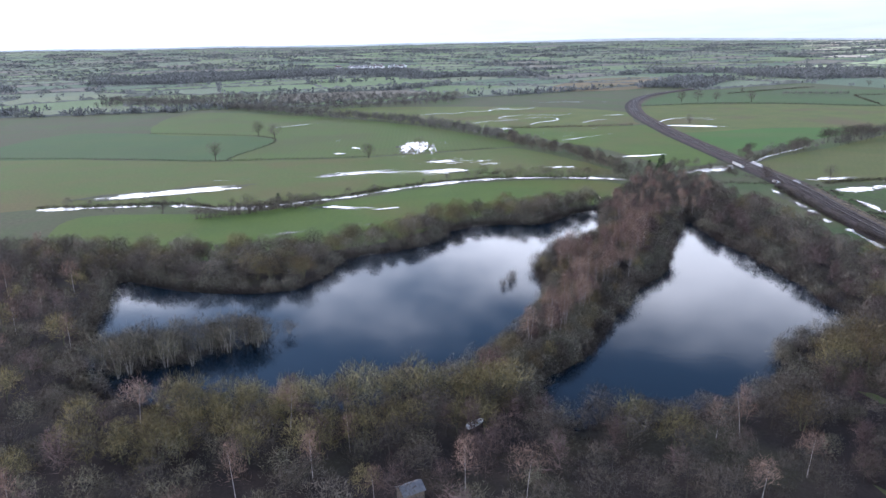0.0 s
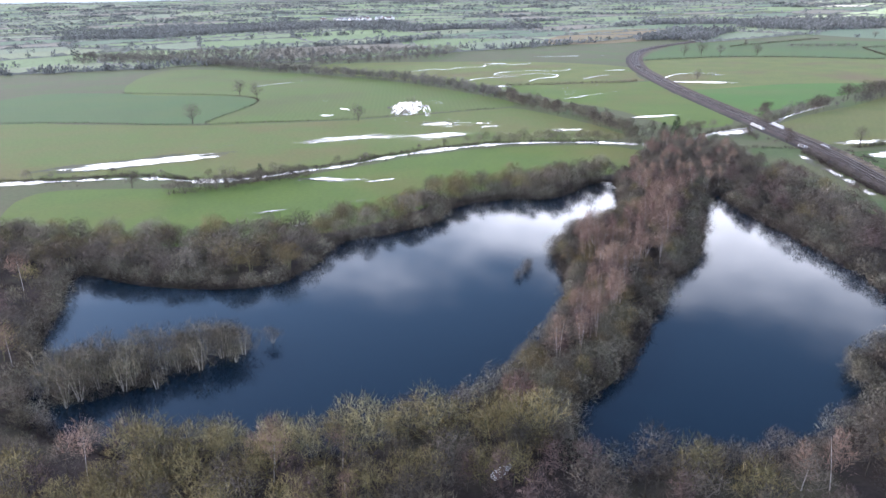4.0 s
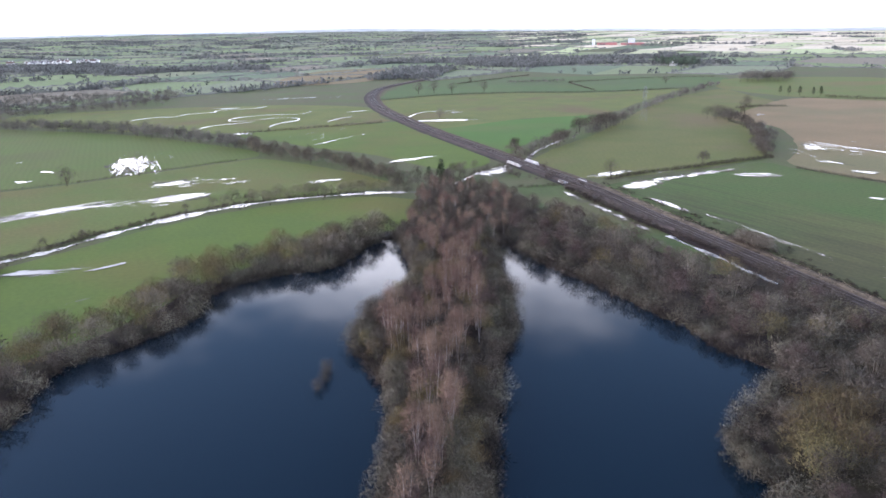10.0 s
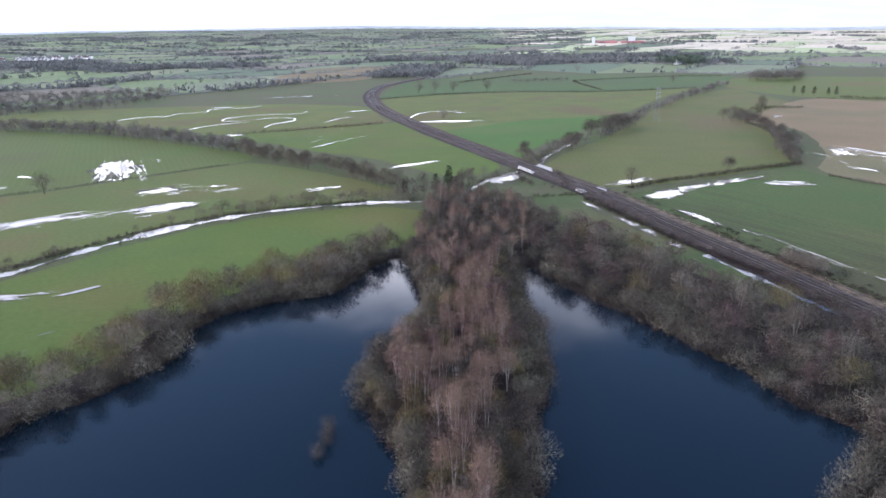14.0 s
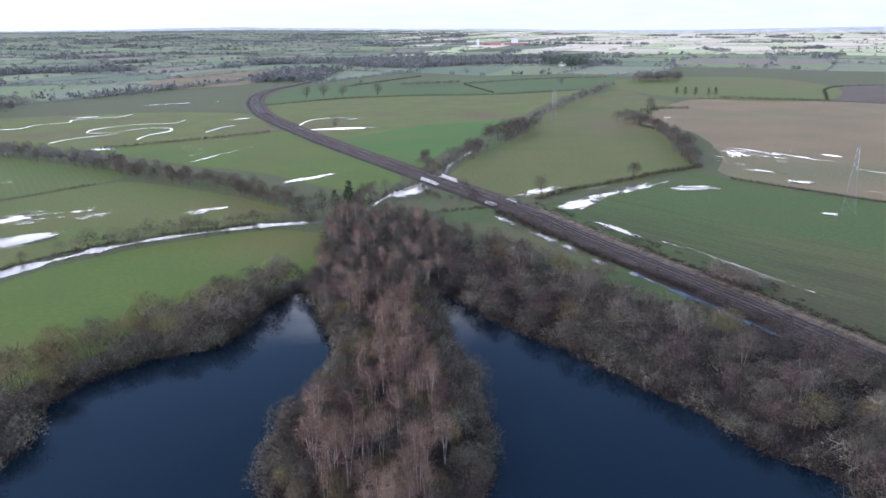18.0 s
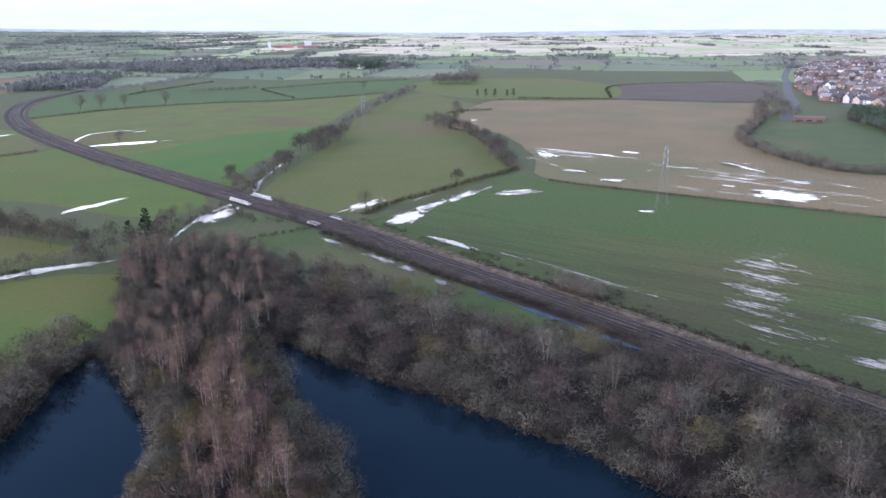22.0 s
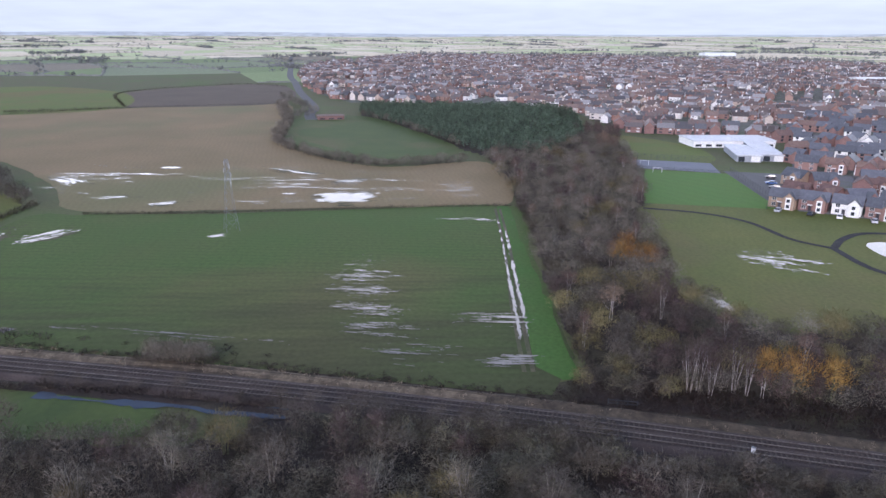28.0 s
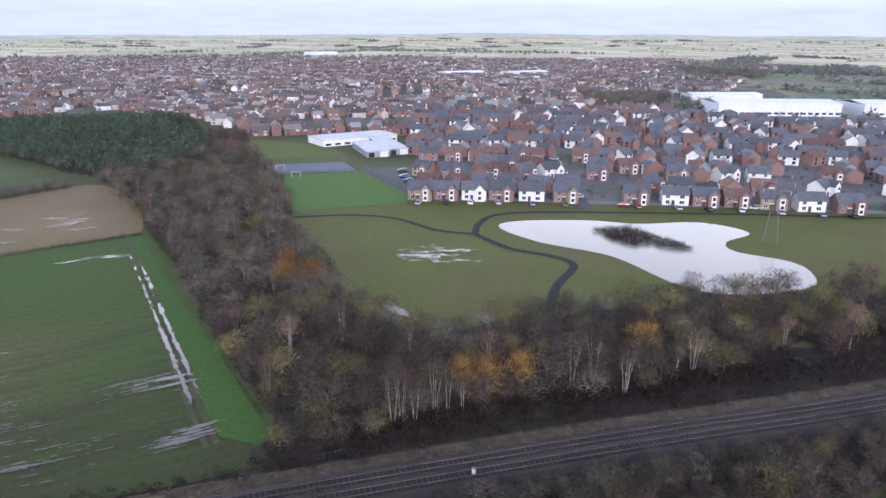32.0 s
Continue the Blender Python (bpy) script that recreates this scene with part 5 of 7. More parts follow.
def lattice_pylon(x, y, ang, H, label):
    t = link("pylon", None, None, label, "pylon", "electricity pylons", at=pose(x, y, 0, 0, 0, ang))
    half = lambda z: 1.5 * (1 - z / H) ** 1.3 + 0.42
    lv = [H * k for k in (0, 0.16, 0.30, 0.42, 0.53, 0.63, 0.72, 0.80, 0.88, 0.94, 1.0)]
    for sx, sy in ((1, 1), (1, -1), (-1, -1), (-1, 1)):
        bm = bmesh.new()
        for a, b in zip(lv, lv[1:]):
            bar(bm, (sx * half(a), sy * half(a), a), (sx * half(b), sy * half(b), b), 0.034)
        part("leg", bm, M_galv, t)
    bm = bmesh.new()
    ring = ((1, 1), (1, -1), (-1, -1), (-1, 1))
    for a, b in zip(lv, lv[1:]):
        for i in range(4):
            (px, py), (qx, qy) = ring[i], ring[(i + 1) % 4]
            bar(bm, (px * half(a), py * half(a), a), (qx * half(b), qy * half(b), b), 0.013)
            bar(bm, (qx * half(a), qy * half(a), a), (px * half(b), py * half(b), b), 0.013)
            bar(bm, (px * half(b), py * half(b), b), (qx * half(b), qy * half(b), b), 0.013)
    part("bracing", bm, M_galv, t)
    for z, w in ((0.72, 3.6), (0.83, 4.3), (0.94, 3.2)):
        for s in (-1, 1):
            bm = bmesh.new()
            h = half(z * H)
            for sy in (-1, 1):
                bar(bm, (s * h, sy * h, z * H), (s * w, 0, z * H + 0.1), 0.05)
                bar(bm, (s * h, sy * h, z * H + 0.9), (s * w, 0, z * H + 0.1), 0.03)
            arm = part("cross_arm", bm, M_galv, t)
            bm = bmesh.new()
            bar(bm, (s * w, 0, z * H + 0.1), (s * w, 0, z * H - 1.1), 0.08, 6)
            part("insulator", bm, M_concrete, arm, "string of pale insulator discs")


lattice_pylon(263, 173, 25, 21.5, "tall grey lattice pylon standing in a green crop")
lattice_pylon(178, -64, 25, 21.5, "tall grey lattice pylon standing beside the pond")
lattice_pylon(352, 372, 25, 21.5, "grey lattice pylon behind a hedge")

# ---- flood water on the fields ----
NOISE = np.random.default_rng(99).random((256, 256))


def cloudy(x, y, octaves=4):
    """Soft lattice noise, about -0.5 to 0.5."""
    out, amp = np.zeros_like(x), 0.5
    for _ in range(octaves):
        i, j = np.floor(x).astype(int), np.floor(y).astype(int)
        u, v = x - i, y - j
        u, v = u * u * (3 - 2 * u), v * v * (3 - 2 * v)
        g = lambda a, b: NOISE[a % 256, b % 256]
        out += amp * ((g(i, j) * (1 - u) + g(i + 1, j) * u) * (1 - v) + (g(i, j + 1) * (1 - u) + g(i + 1, j + 1) * u) * v - 0.5)
        x, y, amp = x * 2.03 + 17, y * 2.03 + 31, amp * 0.55
    return out


FLOODS, SCRAPS = 0, []


def largest_patch(wet):
    """The largest connected patch of wet cells."""
    mark, best, size = np.zeros(wet.shape, int), 0, 0
    for n, (r, k) in enumerate(zip(*np.nonzero(wet)), 1):
        if mark[r, k]:
            continue
        todo, count = [(r, k)], 0
        mark[r, k] = n
        while todo:
            a, b = todo.pop()
            count += 1
            for p, q in ((a + 1, b), (a - 1, b), (a, b + 1), (a, b - 1)):
                if 0 <= p < wet.shape[0] and 0 <= q < wet.shape[1] and wet[p, q] and not mark[p, q]:
                    mark[p, q] = n
                    todo.append((p, q))
        if count > size:
            best, size = n, count
    return mark == best


def flood(x, y, length, width, ang, seed, full=1.0, streak=3.0, thin=0.4, name="puddle", label="sheet of flood water lying in the grass", kind="", group="flood pools", cell=0.4, material=None, level=0.15):
    """Standing water on a field: solid in the middle, breaking up along the drills towards its rim."""
    global FLOODS
    FLOODS += 1
    if name == "puddle" and length > 12:
        flood(x, y, length * 1.22, width * 1.5, ang, seed + 300, full * 0.85, streak * 1.3, thin * 1.2, "soaked_ground", "muddy soaked turf round a flood pool", "stuff", "", 0.7, M_soak, 0.118)
    fine = min(cell, max(0.16, thin * 0.28))
    gu, gv = np.arange(-length * 0.7, length * 0.7, cell), np.arange(-width * 0.75, width * 0.75, fine)
    if len(gu) < 3 or len(gv) < 3:
        return None
    U, V = np.meshgrid(gu, gv)
    cu, cv = U[:-1, :-1] + cell / 2, V[:-1, :-1] + fine / 2
    out = np.sqrt((cu / (length / 2)) ** 2 + (cv / (width / 2)) ** 2)
    n = cloudy(cu / streak + seed * 13.7, cv / thin + seed * 7.1) + 0.9 * cloudy(cu / (streak * 4) + seed * 3.3, cv / (thin * 5) + seed * 5.9, 2)
    n += 0.55 * cloudy(cu / (streak * 0.35) + seed * 2.1, cv / (thin * 0.22) + seed * 8.3, 2)
    wet = n > (0.42 - full) + (full - 0.05) * np.clip(out, 0, 2) ** 1.6
    if wet.sum() < 6:
        return None
    if name == "puddle":
        main = largest_patch(wet)
        scraps = wet & ~main
        wet = main
    else:
        scraps = None
    z = level + (0.0015 if material is None else 0.0004) * FLOODS
    c, sn = math.cos(radians(ang)), math.sin(radians(ang))

    def patch(mask):
        r, k = np.nonzero(mask)
        w = U.shape[1]
        quad = np.stack([r * w + k, r * w + k + 1, (r + 1) * w + k + 1, (r + 1) * w + k], 1)
        ids, quad = np.unique(quad, return_inverse=True)
        rng = np.random.default_rng(seed + 500)
        uu, vv = U.ravel()[ids] + rng.uniform(-0.3, 0.3, len(ids)) * cell, V.ravel()[ids] + rng.uniform(-0.3, 0.3, len(ids)) * fine
        return np.stack([uu * c - vv * sn + x, uu * sn + vv * c + y, np.full(len(ids), z)], 1), quad.reshape(-1, 4)

    if scraps is not None and scraps.any():
        SCRAPS.append(patch(scraps))
    me = mesh_np(name, *patch(wet), material or M_puddle)
    return link(name, me, None, label, "puddle" if material is None else "mud", group, kind)


# x, y, length, width, turn, seed, fullness, streak length, streak width
flood(53, 408, 58, 18, 82, 1, 0.85, 7, 3.0)
flood(57, 323, 23, 11, 0, 2, 0.95, 9, 3.4)
flood(61, 352, 24, 14, -8, 3, 0.95, 9, 3.6)
flood(81, 348, 15, 5, -28, 203, 0.6, 5, 1.6)
flood(16, 328, 34, 8, 6, 4, 0.85, 11, 2.6)
flood(-66, 302, 76, 15, 12, 5, 0.95, 12, 2.6)
flood(5, 256.5, 21, 5, -24, 7, 0.8, 8, 1.6)
flood(22.5, 250, 12, 2.4, 12, 8, 0.7, 6, 1.0)
flood(-4.5, 206.5, 9, 3.4, 40, 204, 0.8, 5, 1.2)
flood(18, 413, 12, 7, -55, 205, 0.5, 5, 1.6)
flood(8, 394, 11, 5, -45, 206, 0.5, 5, 1.4)
flood(7, 450, 12, 4, -20, 207, 0.5, 5, 1.4)
flood(254, 455, 46, 11, -30, 9, 0.85, 6, 1.6)
flood(216, 261, 32, 6, -4, 10, 0.55, 4, 1.0)
flood(209, 239, 24, 11, 8, 11, 0.8, 3, 1.6)
flood(193.5, 212, 26, 4.5, 76, 12, 0.75, 4, 0.8)
flood(304, 141.5, 26, 25, -88, 14, 0.95, 7, 1.6)
flood(311, 162, 10, 4, -88, 114, 0.7, 4, 0.9)
flood(364, 218, 12, 5, -88, 117, 0.7, 5, 1.0)
flood(331, 140, 15, 9, -80, 15, 0.45, 7, 0.8)
flood(257, 176, 9, 4, -70, 16, 0.6, 3, 0.7)
flood(338, 250, 30, 9, 48, 17, 0.45, 5, 0.9)
flood(308, 223, 17, 7, -88, 18, 0.5, 5, 0.8)
flood(195, 53, 10, 4, 5, 20, 0.75, 3, 1.0)
flood(181, 294, 30, 11, 24, 21, 0.8, 4, 2.0)
flood(352, 163, 36, 8, 60, 22, 0.6, 8, 1.2)
flood(430, 345, 14, 6, 20, 23, 0.6, 4, 1.0)
flood(285, 490, 26, 5, -20, 24, 0.5, 5, 0.8)
flood(240, 240, 62, 8, -2, 25, 0.6, 2.6, 1.0)
flood(260, 225, 26, 13, -40, 33, 0.5, 4, 0.8)
flood(297.5, 202, 18, 8, -65, 27, 0.6, 5, 0.9)
flood(176.6, 241, 26, 4.6, 75, 28, 0.7, 3, 1.0)
flood(171.6, 222, 13, 3.6, 74, 29, 0.7, 2.4, 0.9)
flood(168.2, 209, 17, 4.4, 73, 30, 0.75, 2.6, 0.9)
flood(164.4, 196, 11, 3.4, 72, 31, 0.7, 2.4, 0.8)


shift = np.cumsum([0] + [len(v) for v, _ in SCRAPS])
link("puddle_scraps", mesh_np("puddle_scraps", np.concatenate([v for v, _ in SCRAPS]), np.concatenate([f + o for (_, f), o in zip(SCRAPS, shift)]), M_puddle), None, "scraps of water broken off the flood pools", "puddle", kind="stuff")


def drills(label, *row):
    """Thin streaks of water lying along the drill rows."""
    flood(*row, name="flood_streaks", label=label, kind="stuff", group="", cell=0.45)


for k, (x, y, ln, full) in enumerate(((229, 135, 12, 0.2), (219, 134, 17, 0.34), (209, 133, 19, 0.42), (198, 131, 18, 0.34), (187, 129, 17, 0.30), (176, 124, 20, 0.26))):
    drills("streaks of water lying along the wheat drills", x, y, ln, 12, 78, 341 + k, full, 4, 0.27)
for k, (x, y, ln, wd, turn) in enumerate(((57, 323, 40, 17, 2), (62, 352, 40, 20, -6), (18, 328, 52, 13, 6), (5, 256, 32, 7, -22), (55, 410, 74, 26, 82))):
    drills("feathered rim of a flood pool in the grass", x, y, ln, wd, turn, 361 + k, 0.33, 5, 0.6)
drills("streaks of water in the brown field", 325, 160, 70, 60, 84, 43, 0.11, 9, 0.6)
drills("streaks of water in the brown field", 342, 236, 40, 44, 84, 44, 0.22, 6, 0.7)
drills("streaks of water in the brown field", 312, 99, 18, 30, 84, 45, 0.26, 8, 0.5)
drills("thin standing water on the park grass", 222, 23, 30, 18, 56, 48, 0.4, 3, 0.7)
drills("water lying along a furrow of the meadow", 164, 420, 64, 5, 27, 70, 0.45, 7, 0.8)
drills("water lying in a meadow hollow", 165, 340, 34, 7, 3, 71, 0.55, 5, 1.0)
drills("water lying in the far marsh", 243, 675, 76, 10, -18, 72, 0.5, 9, 2.0)
drills("water lying in the far marsh", 160, 632, 26, 9, -20, 73, 0.5, 6, 1.6)
drills("water lying in the marsh", 234, 543, 24, 6, -5, 74, 0.5, 5, 1.2)
drills("water lying in a meadow corner", 127, 479, 14, 10, -10, 75, 0.6, 4, 1.5)
drills("water lying in wet pasture", 82, 338, 18, 8, 0, 76, 0.5, 5, 1.0)
drills("water lying in wet pasture", 113, 319, 16, 7, 0, 77, 0.5, 5, 1.0)
drills("water standing along drills", 190, 106, 20, 9, 83, 51, 0.34, 6, 0.27)
drills("flooded end of the tractor wheelings", 170, 105, 15, 8, 83, 52, 0.5, 5, 0.27)
drills("water standing along drills", 270, 97, 26, 5, 83, 53, 0.4, 5, 0.5)
drills("water standing behind the hedge", 226, 250, 40, 9, -3, 54, 0.2, 5, 0.7)
drills("water standing in a meadow", 165, 445, 50, 20, 30, 55, 0.2, 8, 0.7)
for k, (x, y, ln, wd, turn, full) in enumerate(((3, 224.6, 48, 1.8, 11, 0.5), (-28, 325, 62, 2.2, -1, 0.5), (-24, 547, 48, 3, 32, 0.6), (187.6, 171, 58, 1.3, 76, 0.5), (186.4, 172, 66, 1.0, 76, 0.4))):
    drills("thin line of water lying in a furrow", x, y, ln, wd, turn, 381 + k, full, 3.5, 0.45)
for off in (-0.8, 0.8):
    ribbon("wheelings", [(166, 103 + off), (175, 102 + off), (185, 100.9 + off), (199.4, 99.2 + off), (221.3, 96 + off), (250, 92.5 + off), (284, 89 + off)], [(-0.42, 0.121), (0, 0.119), (0.42, 0.121)], M_soak, 4, "muddy tractor wheeling through the wheat", "track")
for k, off in enumerate((-0.8, 0.8)):
    flood(222, 96 + off, 118, 1.2, -6.6, 60 + k, 0.62, 2.4, 0.5, name="flood_streaks", label="water standing in tractor wheelings", kind="stuff", group="", cell=0.5)


def stream(name, line, half, swing, z, seed, label, category, kind="structure", material=None):
    """A ribbon of water whose width wanders."""
    p = smooth(line, 1.2)
    nrm, _ = ribbon_arrays(p, 0, 0)
    w = np.array([half + swing * noise.noise((i * 0.07, seed, 0)) * 1.7 + swing * 0.9 * noise.noise((i * 0.31, seed + 9, 0)) + swing * 0.5 * noise.noise((i * 0.9, seed + 4, 0)) for i in range(len(p))])[:, None]
    w = np.clip(w, half * 0.15, half * 2.2)
    v = np.stack([np.concatenate([p + nrm * w, np.full_like(w, z)], 1), np.concatenate([p - nrm * w * 0.8, np.full_like(w, z)], 1)], 1).reshape(-1, 3)
    f = [(2 * i, 2 * i + 1, 2 * i + 3, 2 * i + 2) for i in range(len(p) - 1)]
    link(name, mesh_np(name, v, f, material or M_puddle), None, label, category, kind=kind)


stream("river", [(-110, 279), (-62, 275), (-36, 264), (-16, 266), (-5, 270), (10, 274), (22, 281), (42, 290), (65, 296), (89, 296), (117, 288), (131, 280)], 1.5, 2.7, 0.15, 5, "brimming river winding between low banks", "river")
for k, line in enumerate(([(150, 500), (160, 512), (176, 520), (180, 534), (168, 544), (150, 540), (138, 548), (146, 562), (170, 566), (192, 556), (204, 566)], [(80, 596), (98, 606), (112, 600), (124, 612), (142, 610), (150, 622), (176, 618), (190, 628)], [(236, 470), (248, 490), (268, 505), (290, 498)], [(190, 500), (205, 512), (215, 515)], [(110, 520), (125, 530), (150, 532)])):
    stream("flood_channel", line, (0.6, 0.7, 0.7, 0.6, 0.5)[k], (0.7, 0.7, 0.7, 0.6, 0.6)[k], 0.165, 20 + k, "narrow winding flood channel in the grass", "channel")
stream("ditch", [(164, 186), (161.4, 176), (159.8, 168), (158.8, 161), (156.2, 156), (155.4, 150), (155.2, 144)], 1.35, 1.5, 0.168, 41, "blue flooded ditch between paddock and railway", "ditch", material=M_ditch)
stream("river", [(131, 280), (145, 277), (158, 286), (177, 297), (192, 301), (206, 306), (225, 322), (262, 345)], 0.6, 0.9, 0.152, 6, "river creeping between scrub to the railway bridge", "river")

# ---- town ----
B_RED = surface("red_brick", (0.265, 0.158, 0.140), (0.215, 0.128, 0.114), 1.5, 0.2, 0.85, 0.2, vary=0.16)
B_BUFF = surface("buff_brick", (0.33, 0.235, 0.175), (0.28, 0.20, 0.15), 1.5, 0.2, 0.85, 0.2, vary=0.12)
B_REND = surface("white_render", (0.78, 0.77, 0.74), (0.70, 0.69, 0.66), 2, 0.2, 0.8, 0.1)
S_SLATE = surface("grey_slate", (0.125, 0.130, 0.145), (0.098, 0.102, 0.116), 1.2, 0.25, 0.5, 0.3, vary=0.2)
S_TILE = surface("brown_tile", (0.18, 0.115, 0.098), (0.14, 0.09, 0.078), 1.2, 0.25, 0.75, 0.3, vary=0.2)
M_pane = surface("dark_window_glass", (0.03, 0.035, 0.045), (0.04, 0.05, 0.06), 1, 0.4, 0.08, 0, spec=0.6)
M_door = surface("painted_door", (0.05, 0.06, 0.08), (0.07, 0.05, 0.05), 1, 0.3, 0.5, 0, vary=0.4)
W_FAR = palette("town_walls", [(0.29, 0.165, 0.135), (0.24, 0.145, 0.125), (0.34, 0.22, 0.18), (0.70, 0.68, 0.66), (0.21, 0.13, 0.11), (0.42, 0.33, 0.27), (0.27, 0.155, 0.13), (0.76, 0.75, 0.74), (0.20, 0.115, 0.095), (0.58, 0.53, 0.49), (0.30, 0.17, 0.14), (0.48, 0.41, 0.36)])
R_FAR = palette("town_roofs", [(0.115, 0.088, 0.080), (0.165, 0.108, 0.092), (0.085, 0.082, 0.086), (0.105, 0.108, 0.118), (0.145, 0.108, 0.098), (0.21, 0.20, 0.20), (0.19, 0.135, 0.115), (0.075, 0.062, 0.058), (0.14, 0.118, 0.112), (0.28, 0.27, 0.27)], 0.65, spec=0.4)


def gable_walls(w, d, e, r):
    """Walls of a gabled block, ridge along x: width, depth, eaves and ridge heights."""
    bm = bmesh.new()
    x, y = w / 2, d / 2
    v = [bm.verts.new(c) for c in ((-x, -y, 0), (x, -y, 0), (x, y, 0), (-x, y, 0), (-x, -y, e), (x, -y, e), (x, y, e), (-x, y, e), (-x, 0, r), (x, 0, r))]
    for f in ((0, 1, 5, 4), (2, 3, 7, 6), (1, 2, 6, 9, 5), (3, 0, 4, 8, 7)):
        bm.faces.new([v[i] for i in f])
    return bm


def gable_roof(w, d, e, r, over=0.35, thick=0.22):
    bm = bmesh.new()
    x = w / 2 + over
    s = (r - e) / (d / 2)
    for sy in (-1, 1):
        y = sy * (d / 2 + over)
        ze = e - over * s
        a = [bm.verts.new(c) for c in ((-x, y, ze), (x, y, ze), (x, 0, r), (-x, 0, r), (-x, y, ze + thick), (x, y, ze + thick), (x, 0, r + thick), (-x, 0, r + thick))]
        for f in ((0, 1, 2, 3), (4, 5, 6, 7), (0, 1, 5, 4), (1, 2, 6, 5), (3, 0, 4, 7)):
            bm.faces.new([a[i] for i in f])
    bmesh.ops.recalc_face_normals(bm, faces=bm.faces)
    return bm


def window(parent, x, y, z, w, h, side=-1):
    """A white framed window standing 4 cm proud of a wall that faces side * y."""
    fr = 0.09
    f = part("window", boxes((x - w / 2, y, z, x + w / 2, y + side * 0.05, z + fr), (x - w / 2, y, z + h - fr, x + w / 2, y + side * 0.05, z + h), (x - w / 2, y, z + fr, x - w / 2 + fr, y + side * 0.05, z + h - fr), (x + w / 2 - fr, y, z + fr, x + w / 2, y + side * 0.05, z + h - fr), (x - 0.04, y, z + fr, x + 0.04, y + side * 0.05, z + h - fr)), M_white, parent, "white framed window")
    part("pane", boxes((x - w / 2 + fr, y, z + fr, x + w / 2 - fr, y + side * 0.03, z + h - fr)), M_pane, f)


def house(wall, roof, w, d, e, r, label, front_gable=True, detail=True):
    h = link("house", None, None, label, "house", "houses of the new estate")
    part("wall", gable_walls(w, d, e, r), wall, h)
    part("roof", gable_roof(w, d, e, r), roof, h)
    if front_gable:
        gw = w * 0.42
        g = gable_walls(2.4, gw, e, e + gw * 0.5)
        bmesh.ops.rotate(g, verts=g.verts, matrix=Matrix.Rotation(radians(90), 3, "Z"))
        bmesh.ops.translate(g, verts=g.verts, vec=(w * 0.24, -d / 2 - 0.6, 0))
        part("gable_wing", g, wall, h)
        g = gable_roof(3.4, gw, e, e + gw * 0.5, 0.25)
        bmesh.ops.rotate(g, verts=g.verts, matrix=Matrix.Rotation(radians(90), 3, "Z"))
        bmesh.ops.translate(g, verts=g.verts, vec=(w * 0.24, -d / 2 + 0.0, 0.02))
        part("gable_roof", g, roof, h)
    yf, yg = -d / 2 - 0.004, -d / 2 - 1.804
    if detail and front_gable:
        gx = w * 0.24
        bay = part("bay", boxes((gx - 0.85, yg - 0.45, 0.3, gx + 0.85, yg, 4.35)), M_white, h, "white two-storey bay window")
        part("pane", boxes((gx - 0.52, yg - 0.48, 0.9, gx + 0.52, yg - 0.45, 2.0)), M_pane, bay)
        part("pane", boxes((gx - 0.52, yg - 0.48, 2.8, gx + 0.52, yg - 0.45, 3.9)), M_pane, bay)
    if detail:
        wx = w * 0.24
        for z in (0.7, 2.65):
            if not front_gable:
                window(h, wx, yf, z, 1.7, 1.25)
            window(h, -w * 0.30, yf, z, 1.4, 1.3)
            window(h, -w * 0.25, -yf, z, 1.3, 1.2, 1)
            window(h, w * 0.25, -yf, z, 1.3, 1.2, 1)
        part("door", boxes((-w * 0.09 - 0.5, yf, 0.05, -w * 0.09 + 0.5, yf - 0.06, 2.1)), M_door, h, "front door")
        part("porch", boxes((-w * 0.09 - 0.8, yf, 2.25, -w * 0.09 + 0.8, yf - 0.9, 2.42)), M_white, h)
    else:
        rows = [(sx * w * 0.26 - 0.7, sy * (d / 2 + 0.004), z, sx * w * 0.26 + 0.7, sy * (d / 2 + 0.04), z + 1.3) for sx in (-1, 1) for sy in (-1, 1) for z in (0.8, 2.6)]
        tagged(part("windows", boxes(*rows), M_pane, h), kind="stuff")
    return h


PROTO = [house(B_RED, S_SLATE, 8.9, 6.30, 4.05, 6.45, "new red brick house with grey slate roof"),
         house(B_REND, S_SLATE, 9.0, 6.30, 4.05, 6.45, "white rendered house with grey slate roof", False),
         house(B_RED, S_TILE, 8.4, 6.12, 4.0, 6.3, "red brick house with brown tiled roof"),
         house(B_BUFF, S_SLATE, 8.8, 6.30, 4.05, 6.55, "buff brick house with grey slate roof"),
         house(B_REND, S_SLATE, 8.8, 6.30, 4.05, 6.45, "white rendered gabled house")]
SIMPLE = [house(B_RED, S_SLATE, 8.6, 6.48, 4.05, 6.5, "red brick estate house with slate roof", True, False),
          house(B_REND, S_SLATE, 8.4, 6.30, 4.05, 6.5, "white rendered estate house", False, False),
          house(B_RED, S_TILE, 9.4, 6.30, 4.05, 6.4, "red brick estate house with brown roof", False, False)]
used = set()


def put_house(bank, k, x, y, ang):
    m = pose(x, y, 0, 0, 0, ang)
    ob = bank[k]
    if ob.name not in used:
        used.add(ob.name)
        ob.matrix_basis = m
        return ob
    return copy_thing(ob, m)


RH = np.random.default_rng(21)
FRONT = [(278, -8), (273, -16), (267, -24), (261, -32), (254, -40), (246, -49), (230, -68), (221, -78), (214, -85), (207, -93), (198, -101), (189, -109), (180, -117), (168, -131), (160, -142), (152, -153)]
for i, (x, y) in enumerate(FRONT):
    put_house(PROTO, (3, 0, 4, 0, 1, 3, 0, 1, 0, 2, 3, 1, 0, 2, 0, 1)[i], x + 3.5, y - 3.0, -131 + RH.uniform(-3, 3))
